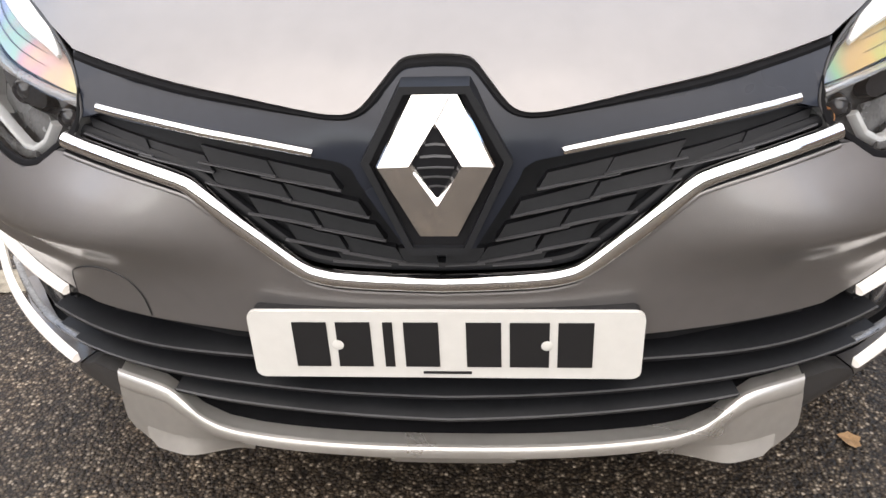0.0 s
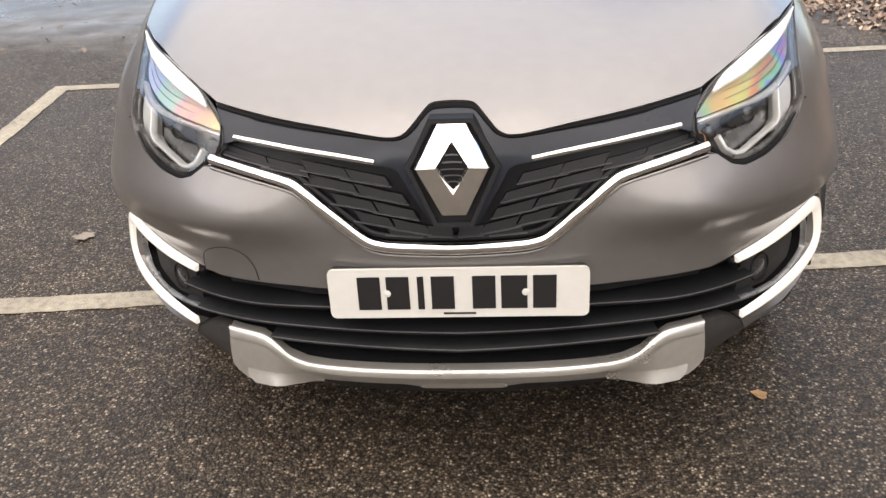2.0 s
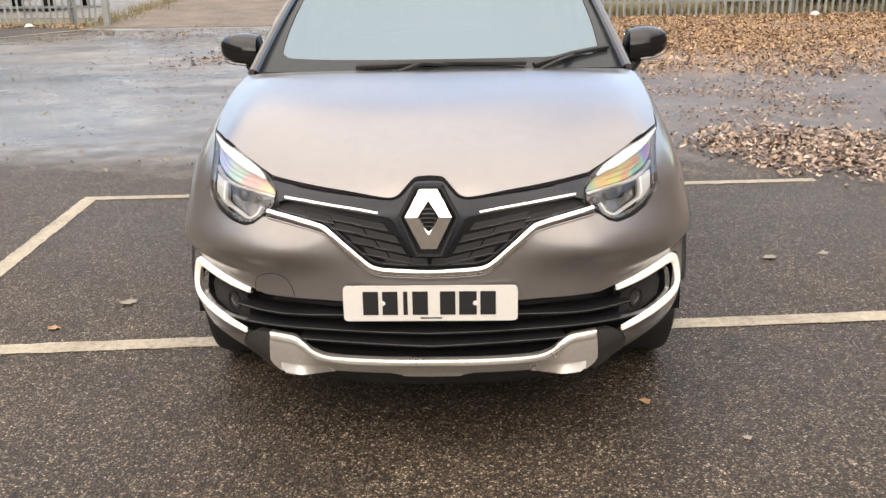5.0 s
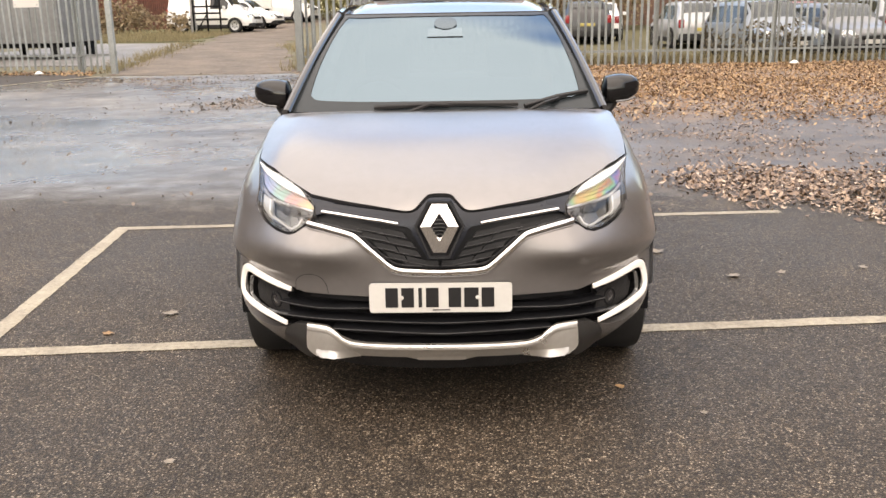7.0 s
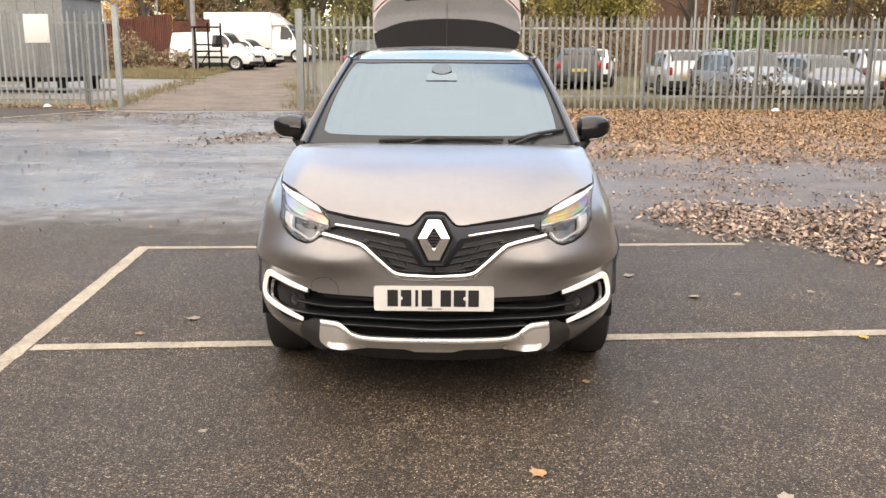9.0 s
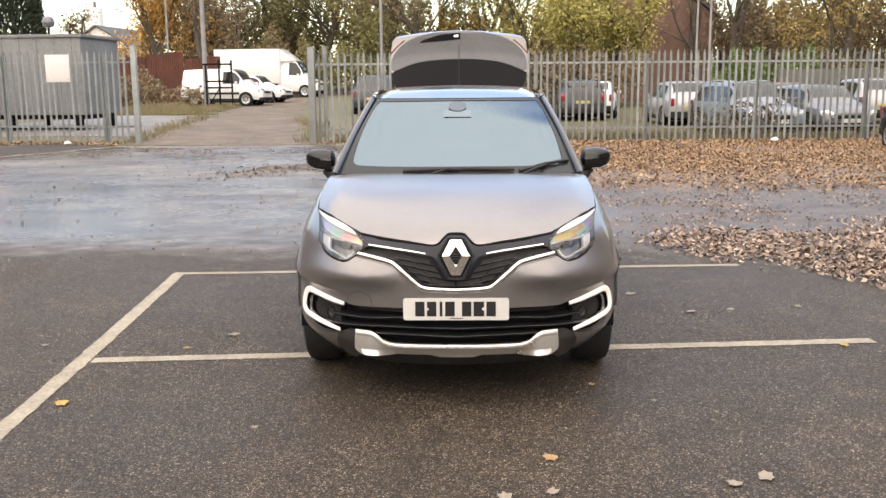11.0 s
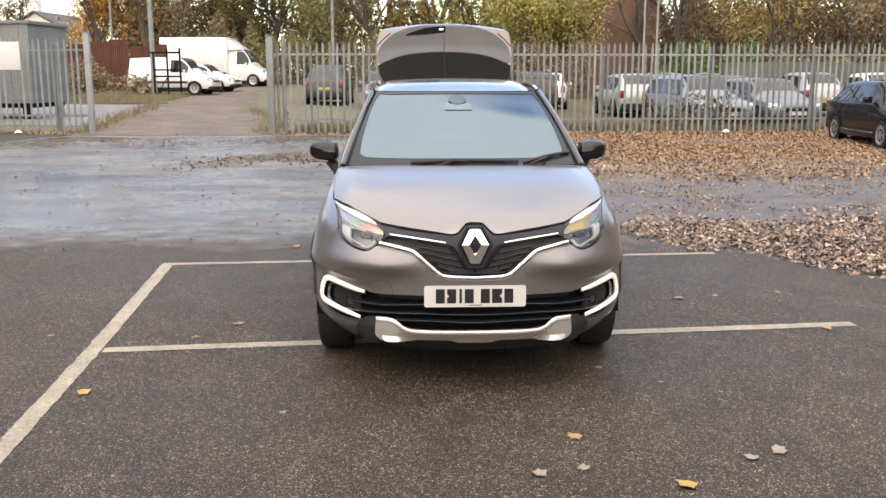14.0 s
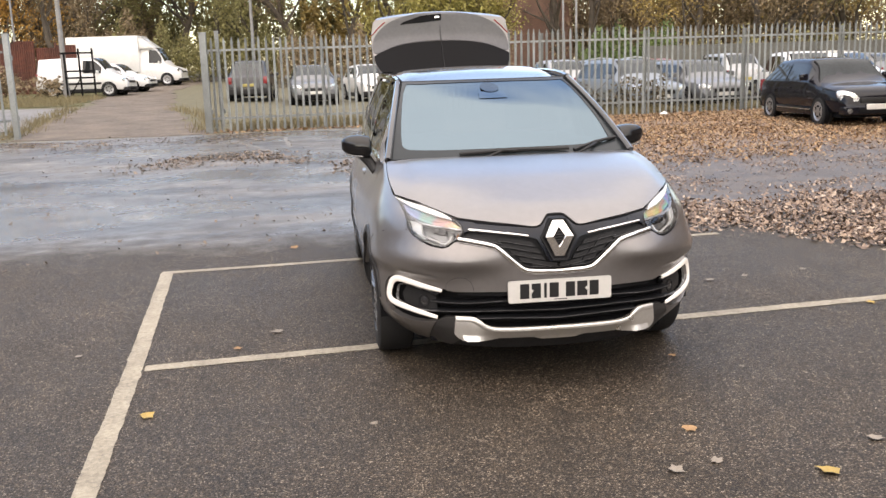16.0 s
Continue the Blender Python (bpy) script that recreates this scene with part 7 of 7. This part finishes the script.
shrub("bramble", -17.0, 40.5, 3.0, 1.5, 2.0, "brown", 12, 1600, "scrubby brown brambles before the rusty fence", "bush", 0.08)
shrub("bramble", 6.9, 20.3, 2.3, 0.8, 1.1, "bramble", 13, 1300, "dry brown brambles at the fence foot", "bush", 0.05)
# conifer
rng = np.random.default_rng(77)
con = tagged(empty("conifer", pose(-31.3, 58, ground_z(-32, 58))), "dark clipped evergreen conifer behind the cabin", "tree")
part("trunk", lathem([(0.25, -0.1), (0.2, 3.0), (0.05, 11.0)], 10), M_BARK, con)
cv, cf = [], []
for k in range(12000):
    z = rng.uniform(0.4, 11.5)
    r = 2.0 * (1 - (z / 11.8) ** 3) ** 0.7 * rng.uniform(0.75, 1.03)
    a = rng.uniform(0, 2 * math.pi)
    p = np.array((r * math.cos(a), r * math.sin(a), z))
    d = np.array((math.cos(a) * 0.5, math.sin(a) * 0.5, 0.8)) + rng.normal(0, 0.3, 3)
    d /= np.linalg.norm(d)
    b = np.cross(d, rng.normal(0, 1, 3))
    b /= np.linalg.norm(b)
    i = len(cv)
    cv += [tuple(p - d * 0.2), tuple(p + b * 0.07), tuple(p + d * 0.25), tuple(p - b * 0.07)]
    cf += [(i, i + 1, i + 2), (i, i + 2, i + 3)]
from_arrays("crown", cv, cf, LEAF["dark"], con)

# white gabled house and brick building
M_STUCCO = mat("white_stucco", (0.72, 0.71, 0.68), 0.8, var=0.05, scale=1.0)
M_SLATE = mat("slate_roof", (0.09, 0.088, 0.09), 0.7, dark=(0.055, 0.055, 0.06), scale=1.5, bump=0.01, bump_scale=6)
M_BRICK = mat("brown_brick", (0.2, 0.115, 0.085), 0.85, dark=(0.13, 0.08, 0.065), scale=1.4, bump=0.01, bump_scale=10)


def house(x, y, w, d, eaves, ridge, unseen_wall_m, label, rz, chimney, windows):
    hs = tagged(empty("house", pose(x, y, ground_z(x, y) - 0.1, 0, 0, rz)), label, "house")
    part("wall", prism([(-w / 2, 0), (w / 2, 0), (w / 2, eaves), (0, ridge), (-w / 2, eaves)], "y", 0, d), unseen_wall_m, hs)
    for s in (1, -1):
        k = (ridge - eaves) / (w / 2)
        part("roof", prism([(0, ridge + 0.05), (s * (w / 2 + 0.35), eaves - 0.35 * k + 0.05), (s * (w / 2 + 0.35), eaves - 0.35 * k + 0.2), (0, ridge + 0.22)], "y", -0.3, d + 0.3), M_SLATE, hs, "slate roof slope")
    for cx, cy, cw, ch in chimney:
        c = part("chimney", boxm(cx - cw / 2, cx + cw / 2, cy - 0.4, cy + 0.4, eaves, ch, 0.02), unseen_wall_m, hs)
        part("chimney_pot", lathem([(0.16, 0), (0.13, 0.5), (0.15, 0.55), (0.1, 0.55)], 12, Matrix.Translation((cx, cy, ch))), M_BRICK, c)
    for wx, wz in windows:
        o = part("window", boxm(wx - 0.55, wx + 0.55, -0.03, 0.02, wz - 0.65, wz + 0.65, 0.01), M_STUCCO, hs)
        part("pane", boxm(wx - 0.45, wx + 0.45, -0.045, -0.03, wz - 0.55, wz + 0.55), M_PRIVACY, o)
    return hs


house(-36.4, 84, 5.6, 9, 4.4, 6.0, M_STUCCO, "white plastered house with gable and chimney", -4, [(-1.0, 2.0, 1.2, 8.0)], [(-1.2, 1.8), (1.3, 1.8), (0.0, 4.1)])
house(11.2, 63, 11.5, 14, 6.2, 10.5, M_BRICK, "brown brick building with dark pitched roof", 2, [(4.9, 1.5, 1.1, 10.5)], [])

# ---- fallen leaves ----
def leaf_shape(seed, lobes=5, size=0.05):
    """A lobed dry leaf with a curled blade and a stalk."""
    rng = random.Random(seed)
    bm = bmesh.new()
    c = bm.verts.new((0, 0, 0.004))
    ring = []
    n = lobes * 2 + 2
    for k in range(n):
        a = -math.pi / 2 + 2 * math.pi * (k + 0.5) / n
        r = size * ((1.0 if k % 2 else 0.74) + rng.uniform(-0.12, 0.12)) * (1.15 if math.sin(a) > 0.5 else 0.9)
        ring.append(bm.verts.new((r * math.cos(a), r * math.sin(a), 0.006 + 0.35 * r * rng.uniform(0.0, 0.55))))
    for k in range(n):
        bm.faces.new((c, ring[k], ring[(k + 1) % n]))
    t0, t1 = bm.verts.new((0.002, -size * 0.4, 0.005)), bm.verts.new((-0.002, -size * 0.4, 0.005))
    t2 = bm.verts.new((rng.uniform(-0.02, 0.02), -size * 1.4, 0.006))
    bm.faces.new((t0, t1, t2))
    me = bpy.data.meshes.new("leaf")
    bmesh.ops.recalc_face_normals(bm, faces=bm.faces)
    bm.to_mesh(me)
    bm.free()
    return me


LEAF_LOOKS = {
    "yellow": ("bright yellow fallen leaf on damp tarmac", mat("yellow_dry_leaf", (0.38, 0.26, 0.07), 0.6, var=0.2, scale=40)),
    "tan": ("tan curled fallen leaf on damp tarmac", mat("tan_dry_leaf", (0.33, 0.2, 0.1), 0.7, var=0.25, scale=40)),
    "grey": ("pale grey-brown fallen leaf on damp tarmac", mat("grey_dry_leaf", (0.25, 0.215, 0.175), 0.7, var=0.2, scale=40)),
}
shapes = {k: [] for k in LEAF_LOOKS}
for i, k in enumerate(LEAF_LOOKS):
    for j in range(2):
        me = leaf_shape(10 * i + j, 5 if j else 4)
        me.materials.append(LEAF_LOOKS[k][1])
        shapes[k].append(me)
SINGLE = [
    (-2.02, 0.0, "yellow", 1.1), (0.42, -0.64, "tan", 1.0), (-1.69, 1.0, "tan", 0.8), (-1.47, 1.3, "grey", 1.2), (1.14, -0.88, "grey", 1.0), (1.29, -0.81, "grey", 1.2), (0.21, -1.02, "grey", 1.0),
    (1.61, 1.93, "grey", 1.2), (1.27, 2.47, "grey", 1.2), (2.35, 1.11, "yellow", 0.9), (0.79, -1.14, "yellow", 1.3), (0.4, -0.97, "grey", 0.9), (-1.47, 4.02, "tan", 1.3), (-2.6, 1.05, "grey", 0.8),
    (1.9, 2.0, "grey", 0.8), (2.4, 2.1, "grey", 0.9), (0.72, 0.35, "tan", 0.6), (-0.95, -0.3, "grey", 0.6), (1.0, 0.1, "grey", 0.5), (-2.9, -0.2, "grey", 0.7),
]
rng = random.Random(5)
for k, (x, y, look_, s) in enumerate(SINGLE):
    ob = new("fallen_leaf", shapes[look_][k % 2])
    tagged(ob, LEAF_LOOKS[look_][0], "leaf", group="single fallen leaves")
    ob.matrix_world = pose(x, y, ground_z(x, y) + 0.001, rng.uniform(-4, 4), rng.uniform(-4, 4), rng.uniform(0, 360)) @ Matrix.Diagonal((s * 0.8, s * 0.62, s * 0.8, 1))



def litter_material(name, stops, rough):
    """Fallen leaves, each with a colour of its own."""
    m = mat(name, stops[0][1], rough)
    nt = m.node_tree
    geo = nt.nodes.new("ShaderNodeNewGeometry")
    r = nt.nodes.new("ShaderNodeValToRGB")
    r.color_ramp.elements[0].position, r.color_ramp.elements[0].color = stops[0][0], (*stops[0][1], 1)
    r.color_ramp.elements[1].position, r.color_ramp.elements[1].color = stops[-1][0], (*stops[-1][1], 1)
    for p, c in stops[1:-1]:
        r.color_ramp.elements.new(p).color = (*c, 1)
    nt.links.new(geo.outputs["Random Per Island"], r.inputs["Fac"])
    nt.links.new(r.outputs["Color"], nt.nodes["Principled BSDF"].inputs["Base Color"])
    return m


M_LITTER = litter_material("leaf_litter", [(0.0, (0.08, 0.052, 0.036)), (0.3, (0.185, 0.112, 0.072)), (0.55, (0.29, 0.17, 0.088)), (0.8, (0.37, 0.232, 0.12)), (1.0, (0.47, 0.35, 0.215))], 0.75)
M_LITTER_WET = litter_material("wet_leaf_litter", [(0.0, (0.06, 0.042, 0.034)), (0.3, (0.16, 0.11, 0.085)), (0.6, (0.26, 0.18, 0.13)), (0.85, (0.36, 0.26, 0.19)), (1.0, (0.5, 0.4, 0.32))], 0.6)
M_CRUMB = mat("leaf_crumbs", (0.16, 0.125, 0.1), 0.7, island=0.6)


def litter(name, n, where, size, material, label, seed):
    rng = np.random.default_rng(seed)
    vs, fs = [], []
    made = 0
    while made < n:
        x, y, keep = where(rng)
        if rng.uniform() > keep:
            continue
        made += 1
        s = size * rng.uniform(0.5, 1.35)
        a = rng.uniform(0, 2 * math.pi)
        ca, sa = math.cos(a), math.sin(a)
        tilt = rng.normal(0, 0.42, 2)
        z0 = ground_z(x, y) + 0.004 + abs(rng.normal(0, 0.012))
        k = len(vs)
        for u, v, c in ((-1, 0.1, 0.3), (-0.2, 0.62, 0.5), (0.3, 0.3, 0.05), (1.25, 0, 0.5), (0.35, -0.38, 0.1), (-0.35, -0.6, 0.35)):
            dx, dy = s * (u * ca - v * sa), s * (u * sa + v * ca)
            vs.append((x + dx, y + dy, max(z0 + tilt[0] * dx + tilt[1] * dy + s * c * rng.uniform(0, 1.2), z0 - 0.003)))
        fs += [(k, k + 1, k + 5), (k + 1, k + 2, k + 4, k + 5), (k + 2, k + 3, k + 4)]
    ob = from_arrays(name, vs, fs, material)
    return tagged(ob, label, "leaves", kind="stuff")


def near_drift(r):
    # a drift that tapers off towards the parked car
    x, y = r.uniform(1.7, 9.0), r.uniform(0.6, 6.4)
    low = max(4.35 - 1.25 * (x - 1.9), 1.2) + 0.15 * math.sin(x * 5)
    high = 5.2 + 0.12 * (x - 2) + 0.2 * math.sin(x * 3.1)
    d = smooth(low - 0.35, low + 1.1, y) ** 1.3 * (1 - smooth(high - 0.6, high + 0.5, y))
    return x, y, d * (0.55 + 0.45 * noise.noise((x * 1.3, y * 1.6, 5))) 


def far_drift(r):
    x, y = r.uniform(1.2, 20), r.uniform(7.2, 19.0)
    lo = 8.2 + 0.18 * (x - 2) + 0.5 * math.sin(x * 0.9) + 0.25 * math.sin(x * 2.7)
    gap = 0.25 + 0.75 * noise.noise((x * 0.4, y * 0.5, 3)) + 0.5
    d = smooth(lo, lo + 1.6, y) * (0.5 + 0.5 * smooth(lo + 1.2, lo + 5.0, y))
    return x, y, d * min(max(gap, 0.12), 1) * smooth(0.8, 3.0, x + 0.2 * (y - 9)) 


def fence_foot(r):
    s = r.uniform(0, 1)
    if r.uniform() < 0.62:
        p = FENCE_A.lerp(FENCE_B, s)
    else:
        p = Vector((-17.5, 19.6)).lerp(Vector((-8.8, 18.55)), s)
    return p.x + r.normal(0, 0.1), p.y + r.normal(-0.05, 0.3), 1.0


def scattered(r):
    x, y = r.uniform(-13, 9), r.uniform(3.6, 17.5)
    streak = noise.noise((x * 0.35, y * 0.9, 9)) + 0.15
    return x, y, 0.03 + 0.5 * max(streak, 0) ** 1.5


def wet_debris(r):
    x, y = r.uniform(1.4, 12), r.uniform(4.5, 10.5)
    return x, y, 0.06 + 0.9 * max(noise.noise((x * 0.8, y * 1.5, 1)) + 0.15 * noise.noise((x * 3, y * 4, 2)) + 0.1, 0)


def gate_mud(r):
    x, y = r.uniform(-8.5, -2.5), r.normal(16.0, 0.7)
    return x, y, max(0.1, noise.noise((x * 1.2, y * 1.5, 2)) + 0.3)


def yard_patch(r):
    # a ragged drift of leaves left on the wet tarmac between car and gateway
    s = r.uniform(0, 1)
    x = -4.2 + 3.6 * s + r.normal(0, 0.25)
    y = 11.4 + 1.2 * math.sin(s * 3.0) - 1.6 * s * s + r.normal(0, 0.55)
    return x, y, max(0.05, 0.5 + 1.2 * noise.noise((x * 1.1, y * 1.1, 7)))


litter("leaf_litter", 25000, near_drift, 0.027, M_LITTER_WET, "brown wet leaf drift on the tarmac", 1)
litter("leaf_litter", 80000, far_drift, 0.028, M_LITTER, "orange-brown fallen leaves before the fence", 2)
litter("leaf_litter", 4000, fence_foot, 0.042, M_LITTER, "brown leaves banked along the fence foot", 3)
litter("leaf_crumbs", 3000, scattered, 0.02, M_CRUMB, "scattered leaf crumbs on wet tarmac", 4)
litter("leaf_crumbs", 11000, wet_debris, 0.017, M_LITTER_WET, "dark wet leaf crumbs on tarmac", 5)
litter("leaf_litter", 1500, yard_patch, 0.03, M_CRUMB, "ragged patch of brown leaves on wet tarmac", 8)
litter("leaf_crumbs", 1800, gate_mud, 0.022, M_CRUMB, "muddy leaf crumbs before the gateway", 6)
# dry grass behind the fence
def grass(n, seed):
    rng = np.random.default_rng(seed)
    vs, fs = [], []
    for _ in range(n):
        pick = rng.uniform()
        if pick < 0.07:
            # tufts along the edges of the track and round the gate posts
            s = rng.uniform(0, 1)
            x, y = (-8.8 - 1.7 * s, 18.9 + 12 * s) if rng.uniform() < 0.6 else (-4.15 - 2.4 * s ** 2, 18.2 + 11 * s)
            x, y = x + rng.normal(0, 0.22), y + rng.normal(0, 0.2)
        elif pick < 0.7:
            x = rng.uniform(-3.5, 20)
            y = 18.75 + 0.05 * x + abs(rng.normal(0, 1.3))
        else:
            x = rng.uniform(-16, -11.2)
            y = rng.uniform(33, 39.5)
        h, a = rng.uniform(0.08, 0.32), rng.uniform(0, 2 * math.pi)
        z = ground_z(x, y)
        dx, dy = 0.01 * math.cos(a), 0.01 * math.sin(a)
        lx, ly = rng.normal(0, 0.35, 2) * h
        k = len(vs)
        vs += [(x - dx, y - dy, z), (x + dx, y + dy, z), (x + lx, y + ly, z + h)]
        fs.append((k, k + 1, k + 2))
    return tagged(from_arrays("dry_grass", vs, fs, mat("dry_grass_blades", (0.2, 0.165, 0.09), 0.8, island=0.4)), "dry yellow-green grass behind the fence", "grass", kind="stuff")


grass(22000, 21)
# small white litter at the fence foot
rag = tagged(link("plastic_bag", lathem([(0.0, 0.0), (0.12, 0.01), (0.15, 0.05), (0.09, 0.1), (0.04, 0.13), (0.0, 0.14)], 9), mat("white_plastic_bag", (0.75, 0.75, 0.74), 0.5, var=0.08, scale=20), smooth=60), "crumpled white plastic bag among leaves", "bag")
rag.matrix_world = pose(7.42, 18.55, ground_z(7.42, 18.55), 0, 0, 20) @ Matrix.Diagonal((0.8, 0.6, 0.7, 1))
rag2 = copy_thing(rag, pose(-10.3, 18.5, ground_z(-10.3, 18.5), 0, 0, 70))
